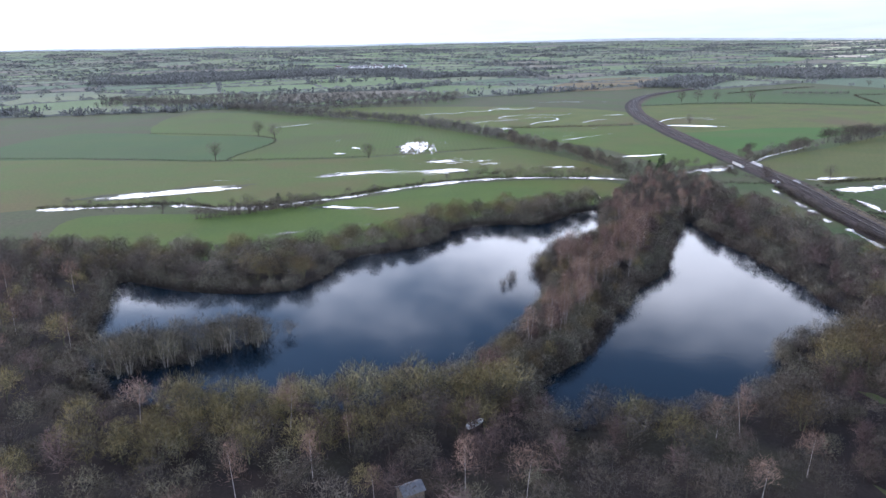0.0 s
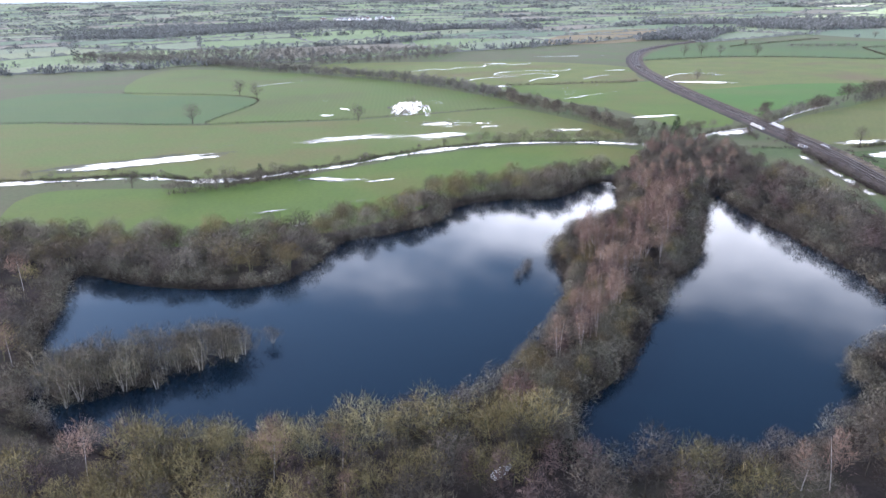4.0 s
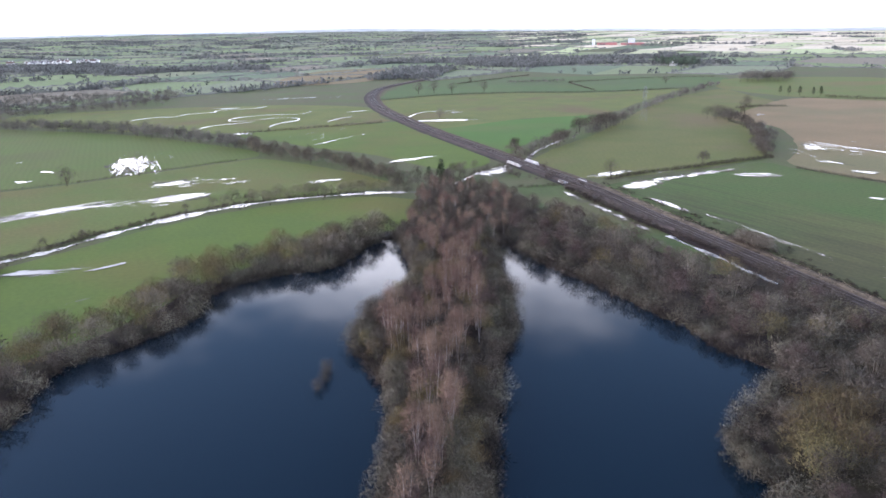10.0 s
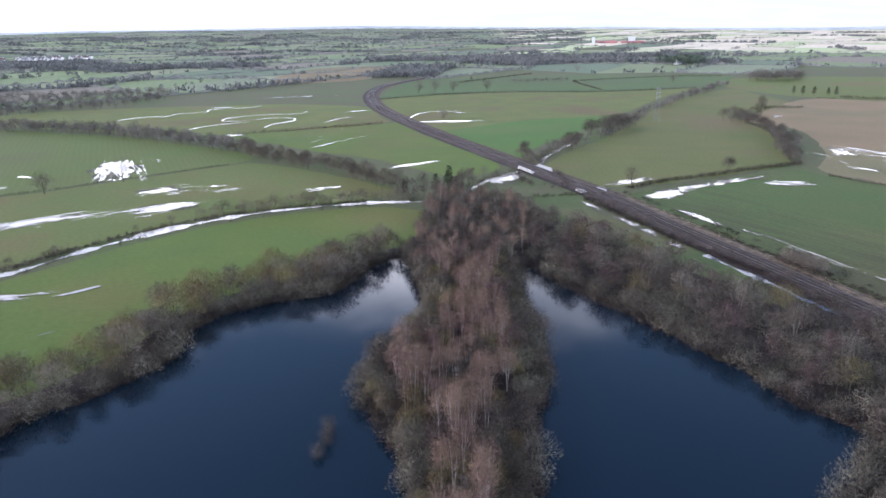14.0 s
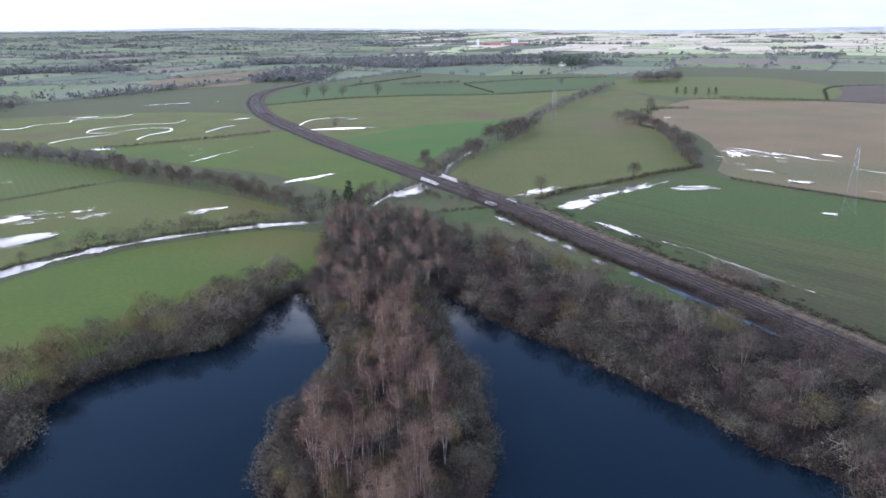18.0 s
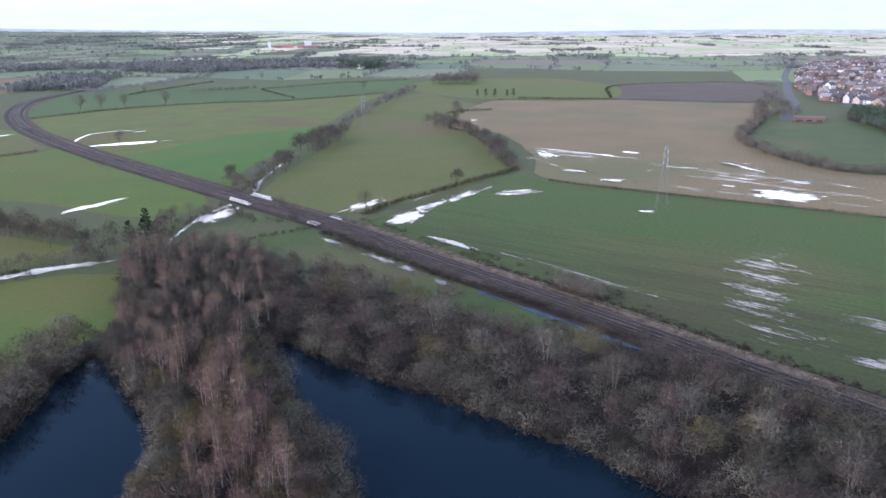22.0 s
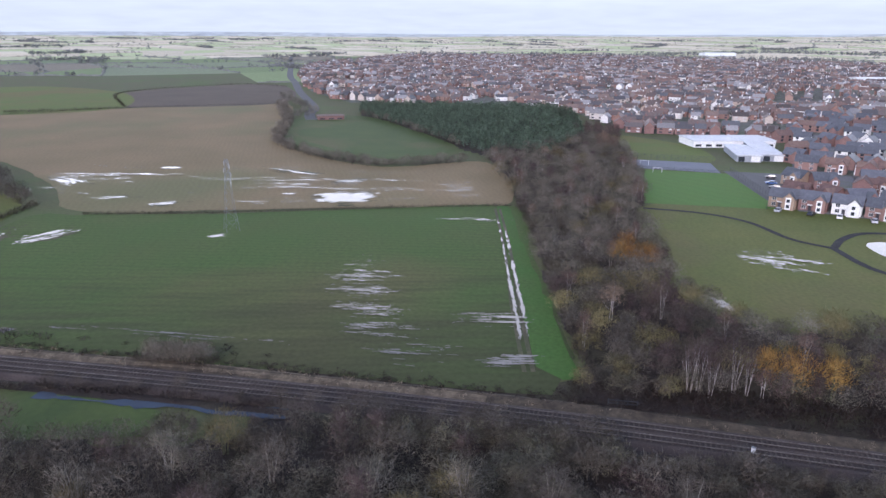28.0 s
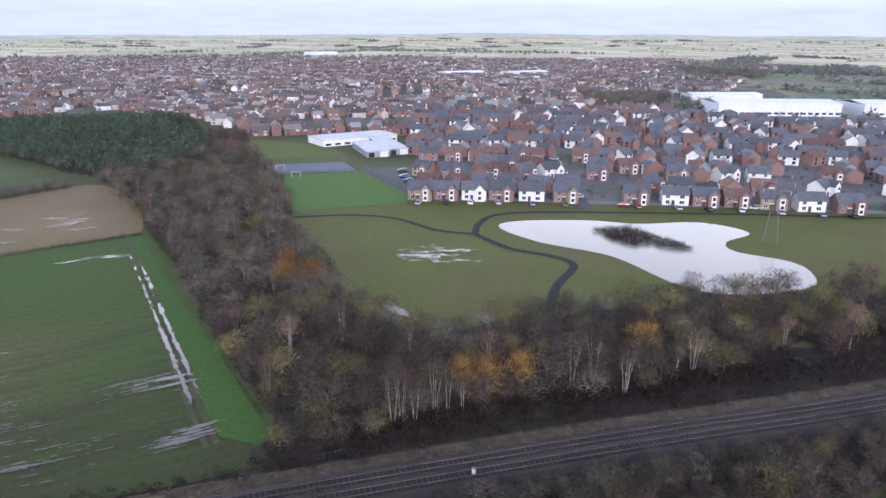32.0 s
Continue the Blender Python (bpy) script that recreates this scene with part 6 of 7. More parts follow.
# rows behind the front, along the estate streets
placed = []
for r in range(1, 17):
    for c in range(-2, 52):
        if r < 6 and c % 9 == 6:
            continue
        q = Vector((282, -10)) + Vector((-0.61, -0.79)) * (c * 10.4 + (r % 2) * 4) + Vector((0.79, -0.61)) * (r * 16.0 + (r // 2) * 9)
        q += Vector(RH.normal(0, 1.3, 2).tolist())
        x, y = q
        if x < 120 or inside([(x, y)], [(277, -4), (290, 40), (475, 20), (475, -80), (395, -82), (345, -50), (318, -28)])[0]:
            continue
        if inside([(x, y)], [(300, -345), (440, -310), (540, -400), (560, -540), (330, -560), (250, -480)])[0] or RH.random() < 0.14:
            continue
        if inside([(x, y)], [(560, -375), (520, -415), (498, -440), (440, -345), (430, -305), (474, -312)])[0]:
            continue
        placed.append((r, x, y))
placed.sort(key=lambda p: (p[1] - 73) ** 2 + (p[2] - 128) ** 2)
for n, (r, x, y) in enumerate(placed[:370]):
    ang = -131 + RH.choice([0, 0, 180, 90, 270, 40, -35]) + RH.normal(0, 8)
    if n < 46:
        put_house(PROTO, int(RH.choice([0, 0, 0, 2, 2, 3, 4])), x, y, ang)
    else:
        put_house(SIMPLE, int(RH.choice([0, 0, 1, 2, 1, 0])), x, y, ang)


def massed_houses(name, rows, label, wall=None):
    """Far terraces and semis: walls, roofs and windows joined."""
    bw, br = gable_walls(1, 1, 1, 1.6), gable_roof(1, 1, 1, 1.6, 0.05, 0.03)
    out = {}
    for key, bm, mt in (("walls", bw, wall or W_FAR), ("roofs", br, R_FAR)):
        bmesh.ops.triangulate(bm, faces=bm.faces)
        bmesh.ops.remove_doubles(bm, verts=bm.verts, dist=1e-5)
        bm.verts.index_update()
        out[key] = (np.array([p.co[:] for p in bm.verts]), np.array([[p.index for p in f.verts] for f in bm.faces]), mt)
        bm.free()
    wv = np.array([(sx * 0.28 + a, sy * 0.508, z + b) for sx in (-1, 1) for sy in (-1, 1) for z in (0.18, 0.64) for a, b in ((-0.09, 0), (0.09, 0), (0.09, 0.22), (-0.09, 0.22))])
    wf = np.array([(4 * i, 4 * i + 1, 4 * i + 2) for i in range(8)] + [(4 * i, 4 * i + 2, 4 * i + 3) for i in range(8)])
    out["windows"] = (wv, wf, M_far_win)
    cv = np.array([(0.30 + a, b, z) for z in (1.35, 1.85) for a, b in ((-0.05, -0.05), (0.05, -0.05), (0.05, 0.05), (-0.05, 0.05))])
    out["chimneys"] = (cv, np.array([(0, 1, 5), (0, 5, 4), (1, 2, 6), (1, 6, 5), (2, 3, 7), (2, 7, 6), (3, 0, 4), (3, 4, 7), (4, 5, 6), (4, 6, 7)]), wall or W_FAR)
    top = link(name, None, None, label, "houses", kind="stuff")
    for key, (bv, bf, mt) in out.items():
        V, F = [], []
        for n, (x, y, w, d, h, a) in enumerate(rows):
            c, s = math.cos(a), math.sin(a)
            px, py = bv[:, 0] * w, bv[:, 1] * d
            V.append(np.stack([px * c - py * s + x, px * s + py * c + y, bv[:, 2] * h], 1))
            F.append(bf + n * len(bv))
        link(key, mesh_np(key, np.concatenate(V), np.concatenate(F), mt), top, kind="stuff")


M_far_win = palette("far_windows", [(0.05, 0.055, 0.065), (0.6, 0.6, 0.6), (0.04, 0.045, 0.055), (0.5, 0.5, 0.5)], 0.4)
TOWN = [(462, -20), (575, -14), (632, 90), (640, 150), (740, 190), (990, 228), (1250, 230), (1650, 60), (1600, -380), (1300, -760), (1080, -1200), (760, -1100), (620, -760), (520, -560), (470, -300), (430, -120)]
far_rows = []
rng = np.random.default_rng(33)
for (cx, cy) in [(x, y) for x in range(430, 1700, 130) for y in range(-1200, 260, 130)]:
    a0 = radians(58 + rng.choice([0, 0, 0, 12, -18, 90, 35]))
    for i in range(-7, 8):
        for j in range(-4, 5):
            px, py = (i + rng.uniform(-0.1, 0.1)) * 9.2, (j + rng.uniform(-0.05, 0.05)) * 15.5
            if abs(px) > 62 or abs(py) > 62 or rng.random() < 0.12:
                continue
            x, y = cx + px * math.cos(a0) - py * math.sin(a0), cy + px * math.sin(a0) + py * math.cos(a0)
            far_rows.append((x, y, rng.choice([6.0, 7.5, 8.6, 9.1, 9.3]), rng.uniform(4.8, 6.2), rng.uniform(3.3, 4.4), a0 + rng.choice([0, 0, 0, math.pi / 2])))
GROVES = ([(560, -375), (520, -415), (498, -440), (440, -345), (430, -305), (474, -312)], [(833, -886), (676, -906), (600, -760), (673, -700)])
spots = np.array([(r[0], r[1]) for r in far_rows])
ok = inside(spots, TOWN) & ~inside(spots, GROVES[0]) & ~inside(spots, GROVES[1])
near = np.array([(p[1], p[2]) for p in placed[:370]])
far_rows = [r for r, o in zip(far_rows, ok) if o and not (842 < r[0] < 884 and -504 < r[1] < -428) and not (802 < r[0] < 846 and -588 < r[1] < -508) and np.min(np.hypot(near[:, 0] - r[0], near[:, 1] - r[1])) > 13]
far_rows += [(x, y, 9.5, 7.2, 5.0, radians(-131 + RH.choice([0, 90, 40, -35]) + RH.normal(0, 8))) for r, x, y in placed[370:]]
edge_rows = [r for r in far_rows if r[0] < 505 and r[1] > -95]
far_rows = [r for r in far_rows if not (r[0] < 505 and r[1] > -95)]
massed_houses("edge_houses", edge_rows, "brick terraces with tiled roofs behind the school", B_RED)
massed_houses("town_houses", far_rows, "dense brick town of terraces and semis with tiled roofs")


def shed(name, x, y, ang, w, d, h, label, mat_wall, mat_roof, pitch=0.045):
    s = link(name, None, None, label, "building", at=pose(x, y, 0, 0, 0, ang))
    part("wall", boxes((-w / 2, -d / 2, 0, w / 2, d / 2, h)), mat_wall, s)
    part("roof", gable_roof(w, d, h, h + d * pitch, 0.4, 0.35), mat_roof, s)
    n = int(w // 5)
    for i in range(n):
        cx = -w / 2 + (i + 0.5) * w / n
        part("window", boxes((cx - 1.6, -d / 2 - 0.05, h * 0.16, cx + 1.6, -d / 2 - 0.004, h * (0.5 if h < 7 else 0.32))), M_pane, s)
    return s


M_sheet = surface("pale_metal_cladding", (0.72, 0.74, 0.76), (0.64, 0.66, 0.69), 6, 0.6, 0.5, 0.05)
M_roof = surface("pale_roof_sheet", (0.56, 0.58, 0.60), (0.49, 0.51, 0.54), 6, 0.6, 0.6, 0.05)
M_grey = surface("grey_cladding", (0.30, 0.32, 0.35), (0.25, 0.27, 0.30), 5, 0.5, 0.6, 0.05)
shed("school", 417, -57, -92, 44, 20, 3.3, "white school hall with a pale flat roof", M_white, M_roof, 0.012)
for x, y, w, d in ((381, -47.2, 32, 11), (387.5, -61, 44, 10)):
    wing = shed("school_wing", x, y, -16, w, d, 2.9, "low school wing with grey walls and pale roof", M_grey, M_roof, 0.02)
    part("end_panel", boxes((-w / 2 - 0.06, -d / 2 + 0.5, 0.1, -w / 2 - 0.004, -d / 2 + 4.6, 2.8)), M_white, wing, "white rendered end panel")
    part("entrance", boxes((-w / 2 - 0.05, d / 2 - 3.6, 0.1, -w / 2 - 0.004, d / 2 - 0.8, 2.4)), M_pane, wing, "dark glazed doors")
shed("warehouse", 372, -389, -126, 90, 40, 9, "long white warehouse with pale roof", M_sheet, M_sheet)
shed("warehouse", 311, -472, -126, 84, 40, 9, "long white warehouse with pale roof", M_sheet, M_sheet)
shed("warehouse", 464, -466, 59, 66, 26, 5, "low white retail shed", M_sheet, M_sheet)
shed("roadside_building", 533, 160, -78, 17, 9, 2.3, "low red roadside building", B_RED, S_TILE)
M_path = surface("park_tarmac", (0.040, 0.040, 0.042), (0.052, 0.052, 0.053), 4, 0.3, 0.95, 0.1, spec=0.1)
shed("warehouse", 862, -466, -94, 62, 22, 6, "pale flat-roofed works among the terraces", M_sheet, M_sheet)
shed("warehouse", 824, -548, -95, 64, 22, 6, "pale flat-roofed works among the terraces", M_sheet, M_sheet)
shed("warehouse", 1685, -660, -88, 76, 30, 8, "long white shed at the edge of the town", M_sheet, M_sheet)
ROAD = [(528, 172), (560, 176), (600, 176), (660, 186), (736, 200), (860, 218), (990, 238), (1400, 282), (2200, 380)]
ribbon("road", ROAD, [(-3.8, 0.17), (3.8, 0.17)], M_asphalt, 10, "pale wet main road leading out of town", "road")
for line, w in (([(282, 39), (274, 22), (262, 12), (243, 9), (233, 2)], 1.0), ([(233, 2), (242, -7), (247, -19), (239, -37), (203, -85), (170, -125), (140, -165)], 1.1), ([(233, 2), (216, 3), (204, -2), (195, -1), (186, 14), (176, 26)], 1.15)):
    ribbon("path", line, [(-w, 0.18), (0, 0.19), (w, 0.18)], M_path, 2, "dark winding tarmac park path", "path")
ribbon("street", [(277, -14), (262, -36), (240, -60), (205, -100), (172, -134), (146, -170)], [(-2.6, 0.185), (0, 0.19), (2.6, 0.185)], M_pave, 4, "paved estate street before the houses", "street")
ribbon("street", [(236, -48), (262, -68), (330, -120), (400, -180)], [(-3, 0.19), (0, 0.2), (3, 0.19)], M_asphalt, 4, "estate side street", "street")

M_yard = surface("estate_paving", (0.12, 0.12, 0.125), (0.16, 0.155, 0.15), 9, 0.6, 0.85, 0.15, third=(0.075, 0.095, 0.05))
M_urban = surface("town_ground", (0.115, 0.11, 0.105), (0.085, 0.095, 0.065), 14, 2.0, 0.9, 0.1, third=(0.07, 0.09, 0.05))
sheet("estate_ground", [(287, -3), (250, -45), (210, -92), (172, -134), (140, -175), (90, -260), (180, -420), (330, -440), (440, -320), (450, -110), (400, -84), (345, -52), (318, -30)], 0.125, M_yard, "grey drives and courts between the estate houses", "paving", soft=False)
sheet("town_ground", [(x, y) for x, y in TOWN], 0.12, M_urban, "mixed gardens and streets of the town", "ground", soft=False)
sheet("car_park", [(344, -20), (336, -44), (300, -26), (284, -9)], 0.19, M_asphalt, "tarmac car park beside the pitch", "car park", soft=False)
plant("bush", scatter([(280, -14), (160, -145), (330, -420), (440, -320), (440, -120)], 9, np.random.default_rng(90)), np.random.default_rng(91), False, (0.4, 0.8))
plant("clump", scatter([(300, -60), (180, -160), (330, -420), (440, -320), (440, -120)], 24, np.random.default_rng(92)), np.random.default_rng(93), False, (0.4, 0.7))

for poly, gap, n in zip(GROVES, (6.5, 8.0), (94, 95)):
    plant("clump", scatter(poly, gap, np.random.default_rng(n)), np.random.default_rng(n + 5), False, (0.8, 1.3))

# ---- small things ----
PAINT = {n: surface("car_paint_" + n, c, tuple(k * 0.9 for k in c), 2, 0.5, 0.3, 0, spec=0.5) for n, c in (("silver", (0.45, 0.46, 0.48)), ("black", (0.03, 0.03, 0.035)), ("white", (0.75, 0.75, 0.75)), ("blue", (0.05, 0.12, 0.30)), ("red", (0.30, 0.03, 0.03)))}
M_tyre = surface("tyre_rubber", (0.03, 0.03, 0.03), (0.04, 0.04, 0.04), 1, 0.1, 0.9, 0)


def car(colour):
    c = link("car", None, None, colour + " family car parked on the estate", "car", "parked cars")
    bm = bmesh.new()
    side = [(-2.1, 0.3), (2.1, 0.3), (2.15, 0.75), (1.3, 0.9), (-2.0, 0.95), (-2.15, 0.6)]
    a, b = [bm.verts.new((x, -0.85, z)) for x, z in side], [bm.verts.new((x, 0.85, z)) for x, z in side]
    bm.faces.new(a)
    bm.faces.new(b[::-1])
    for i in range(6):
        j = (i + 1) % 6
        bm.faces.new((a[j], a[i], b[i], b[j]))
    part("body", bm, PAINT[colour], c)
    bm = bmesh.new()
    lo = [bm.verts.new(p) for p in ((-1.9, -0.78, 0.93), (1.1, -0.78, 0.9), (1.1, 0.78, 0.9), (-1.9, 0.78, 0.93))]
    hi = [bm.verts.new(p) for p in ((-1.4, -0.62, 1.44), (0.3, -0.62, 1.44), (0.3, 0.62, 1.44), (-1.4, 0.62, 1.44))]
    for i in range(4):
        j = (i + 1) % 4
        bm.faces.new((lo[i], lo[j], hi[j], hi[i]))
    part("windows", bm, M_pane, c)
    part("roof", boxes((-1.42, -0.64, 1.43, 0.32, 0.64, 1.48)), PAINT[colour], c)
    for x in (-1.3, 1.3):
        for y in (-0.8, 0.8):
            bm = bmesh.new()
            bar(bm, (x, y - 0.1, 0.32), (x, y + 0.1, 0.32), 0.32, 10)
            bmesh.ops.holes_fill(bm, edges=bm.edges)
            part("wheel", bm, M_tyre, c)
    return c


CARS = {n: car(n) for n in PAINT}
rng = np.random.default_rng(60)
spots = [(x - 3.2 + dx, y + 3.0 + dx * 0.6, -131 + 90 + rng.normal(0, 6)) for x, y in FRONT[:13] for dx in (rng.uniform(-1, 1),)]
spots += [(328, -32.5, 62), (317, -26.5, 64), (309, -23.5, 62), (301, -20.5, 66)] + [(250 + 9 * i, -59 - 7 * i, 37) for i in range(9)] + [(265, -42, 50), (231, -62, 50), (203, -97, 50)]
seen_cars = set()
for i, (x, y, a) in enumerate(spots):
    n = ("black", "blue", "black", "silver")[i - 13] if 13 <= i < 17 else ("silver", "black", "white", "silver", "blue", "black", "red")[i % 7]
    m = pose(x, y, 0.2, 0, 0, a)
    if n not in seen_cars:
        seen_cars.add(n)
        CARS[n].matrix_basis = m
    else:
        copy_thing(CARS[n], m)

M_fence = surface("dark_steel_fence", (0.05, 0.055, 0.06), (0.035, 0.04, 0.045), 1, 0.2, 0.6, 0)
M_wood = surface("weathered_timber", (0.22, 0.18, 0.14), (0.15, 0.125, 0.10), 1, 0.1, 0.9, 0.3)


def fence(a, b, h, gap, material, label, rails=3, name="fence"):
    a, b = Vector(a), Vector(b)
    d = b - a
    f = link(name, None, None, label, "fence", at=Matrix.Translation((*a, 0.1)) @ Matrix.Rotation(math.atan2(d.y, d.x), 4, "Z"))
    n = max(1, round(d.length / gap))
    for i in range(n + 1):
        x = d.length * i / n
        part("post", boxes((x - 0.05, -0.05, 0, x + 0.05, 0.05, h)), material, f)
    for k in range(rails):
        z = h * (k + 0.8) / rails - 0.1
        part("rail", boxes((0, -0.03, z, d.length, 0.03, z + 0.07)), material, f)


fence((342, -22), (280, -10), 2.4, 3.0, M_fence, "tall dark steel fence beside the sports pitch", 5)
fence((280, -10), (278, -3), 2.4, 3.0, M_fence, "tall dark steel fence beside the sports pitch", 5)
fence((354, 18), (376, 11), 3.0, 3.0, M_fence, "high mesh fence round the games court", 6)
fence((340, -18), (354, 17), 1.2, 3.0, M_fence, "low steel fence between court and pitch", 3)
fence((363, -24), (376, 10), 3.0, 3.0, M_fence, "high mesh fence round the games court", 6)
fence((152.6, 88), (153.8, 92.5), 1.1, 1.5, M_fence, "dark steel lineside handrail above the verge", 2, "handrail")
fence((132, 90), (130.5, 84), 1.2, 2.0, M_wood, "pale timber field fence in the scrub", 2)


def goal(x, y, ang):
    g = link("goal", None, None, "white steel goal frame on the pitch", "goal", "goals", at=pose(x, y, 0.15, 0, 0, ang))
    for sx in (-1.8, 1.8):
        bm = bmesh.new()
        bar(bm, (sx, 0, 0), (sx, 0, 2.0), 0.06, 6)
        part("post", bm, M_white, g)
    bm = bmesh.new()
    bar(bm, (-1.8, 0, 2.0), (1.8, 0, 2.0), 0.06, 6)
    part("crossbar", bm, M_white, g)


goal(361, 9, 70)
goal(343, 10, 70)
cab = link("lineside_cabinet", None, None, "white lineside equipment cabinet beside the track", "cabinet", at=pose(137.9, 76.4, 0, 0, 0, 18))
part("body", boxes((-0.22, -0.18, 0.2, 0.22, 0.18, 1.6)), M_white, cab)
part("lid", boxes((-0.26, -0.22, 1.6, 0.26, 0.22, 1.66)), M_galv, cab)
part("plinth", boxes((-0.45, -0.4, 0, 0.45, 0.4, 0.2)), M_concrete, cab)
for x, y, s in ((137.2, 80.4, 0.4), (136.7, 79.6, 0.3), (137.4, 79.2, 0.25)):
    bm = bmesh.new()
    bmesh.ops.create_icosphere(bm, subdivisions=2, radius=s)
    for v in bm.verts:
        v.co += Vector([noise.noise(v.co * 2 + Vector((x, y, k))) * 0.25 * s for k in range(3)])
        v.co.z = max(-0.2 * s, v.co.z * 0.8)
    me = bpy.data.meshes.new("sack")
    bm.to_mesh(me)
    bm.free()
    me.materials.append(M_white)
    link("ballast_sack", me, None, "white builder's sack dumped beside the track", "sack", "dumped sacks", at=pose(x, y, 0.2 * s + 0.02))

boat = link("rowing_boat", None, None, "small pale rowing boat pulled up on the shore", "boat", at=pose(23.5, 91.5, 0.02, 0, 0, 35))
bm = bmesh.new()
prof = [(-1.7, 0.55), (-0.8, 0.72), (0.4, 0.70), (1.4, 0.35), (1.9, 0.05)]
rows = []
for x, w in prof:
    rows.append([bm.verts.new(p) for p in ((x, -w, 0.5), (x, -w * 0.7, 0.08), (x, 0, 0.0), (x, w * 0.7, 0.08), (x, w, 0.5))])
for r, q in zip(rows, rows[1:]):
    for i in range(4):
        bm.faces.new((r[i], r[i + 1], q[i + 1], q[i]))
bm.faces.new(rows[0])
part("hull", bm, M_white, boat)
for x in (-0.9, 0.4):
    part("thwart", boxes((x - 0.12, -0.62, 0.34, x + 0.12, 0.62, 0.38)), M_wood, boat)
hut = link("fishing_hut", None, None, "small timber hut with a pale felt roof", "hut", at=pose(11, 74, 0, 0, 0, 20))
part("wall", gable_walls(3.0, 2.4, 2.0, 2.7), M_wood, hut)
part("roof", gable_roof(3.0, 2.4, 2.0, 2.7, 0.2, 0.08), M_pave, hut)


def street_lamp(x, y, a):
    s = link("street_lamp", None, None, "slim grey estate street lamp", "street lamp", "estate lamps", at=pose(x, y, 0.15, 0, 0, a))
    bm = bmesh.new()
    bar(bm, (0, 0, 0), (0, 0, 6.0), 0.07, 6)
    bar(bm, (0, 0, 6.0), (0.9, 0, 6.2), 0.05, 6)
    part("column", bm, M_galv, s)
    part("lantern", boxes((0.7, -0.12, 6.12, 1.25, 0.12, 6.24)), M_galv, s)


for x, y in ((262, -33), (240, -57), (218, -83), (196, -106), (170, -134), (262, -66), (300, -96), (345, -130)):
    street_lamp(x, y, 140)

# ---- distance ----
# far haze is put into these base colours, paler than the near fields
M_hazed_fields = palette("far_fields", [(0.125, 0.175, 0.090), (0.160, 0.200, 0.098), (0.110, 0.158, 0.090), (0.185, 0.21, 0.115), (0.185, 0.165, 0.120), (0.145, 0.20, 0.085), (0.165, 0.20, 0.115), (0.175, 0.235, 0.10)], 0.95, 3.0)
# sunlight on the far plain is painted into these bright field colours
M_sunlit = palette("sunlit_far_fields", [(0.60, 0.52, 0.37), (0.42, 0.44, 0.26), (0.62, 0.55, 0.41), (0.52, 0.46, 0.33), (0.40, 0.46, 0.24)], 0.95, 5.0)


# hedge colour lifted towards grey, so that haze is part of it
M_hazed_hedges = surface("far_hedgerow", (0.200, 0.205, 0.172), (0.155, 0.162, 0.140), 40, 6.0, 0.95, 0, grain=0.25)
# lighter copy of the hedge colour, with the sunlight painted in
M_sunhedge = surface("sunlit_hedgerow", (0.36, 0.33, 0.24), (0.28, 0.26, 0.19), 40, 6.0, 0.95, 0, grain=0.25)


def hedge_lines(rows, name, label, material):
    """Far hedgerows: ragged ridges of twigs that follow the lie of the land, joined."""
    rng = np.random.default_rng(51)
    V, F, n = [], [], 0
    for a, b, h in rows:
        a, b = np.array(a), np.array(b)
        ln = np.hypot(*(b - a))
        m = max(3, int(ln / 6.5))
        side = np.array([-(b - a)[1], (b - a)[0]]) / ln
        c = a + (b - a) * np.linspace(0, 1, m)[:, None] + side * rng.normal(0, 0.8, (m, 1))
        z = rise(c[:, 0], c[:, 1])[:, None]
        w = rng.uniform(1.0, 2.4, (m, 1))
        tall = h * rng.choice([0.35, 0.6, 0.8, 1.0, 1.0, 1.3, 2.2], (m, 1)) * rng.uniform(0.8, 1.2, (m, 1))
        V.append(np.stack([np.concatenate([c - side * w, z - 0.2], 1), np.concatenate([c, z + tall], 1), np.concatenate([c + side * w, z - 0.2], 1)], 1).reshape(-1, 3))
        i = np.arange(m - 1) * 3 + n
        F.append(np.concatenate([np.stack([i, i + 3, i + 4, i + 1], 1), np.stack([i + 1, i + 4, i + 5, i + 2], 1)]))
        n += 3 * m
    link(name, mesh_np(name, np.concatenate(V), np.concatenate(F), material), None, label, "hedges", kind="stuff")


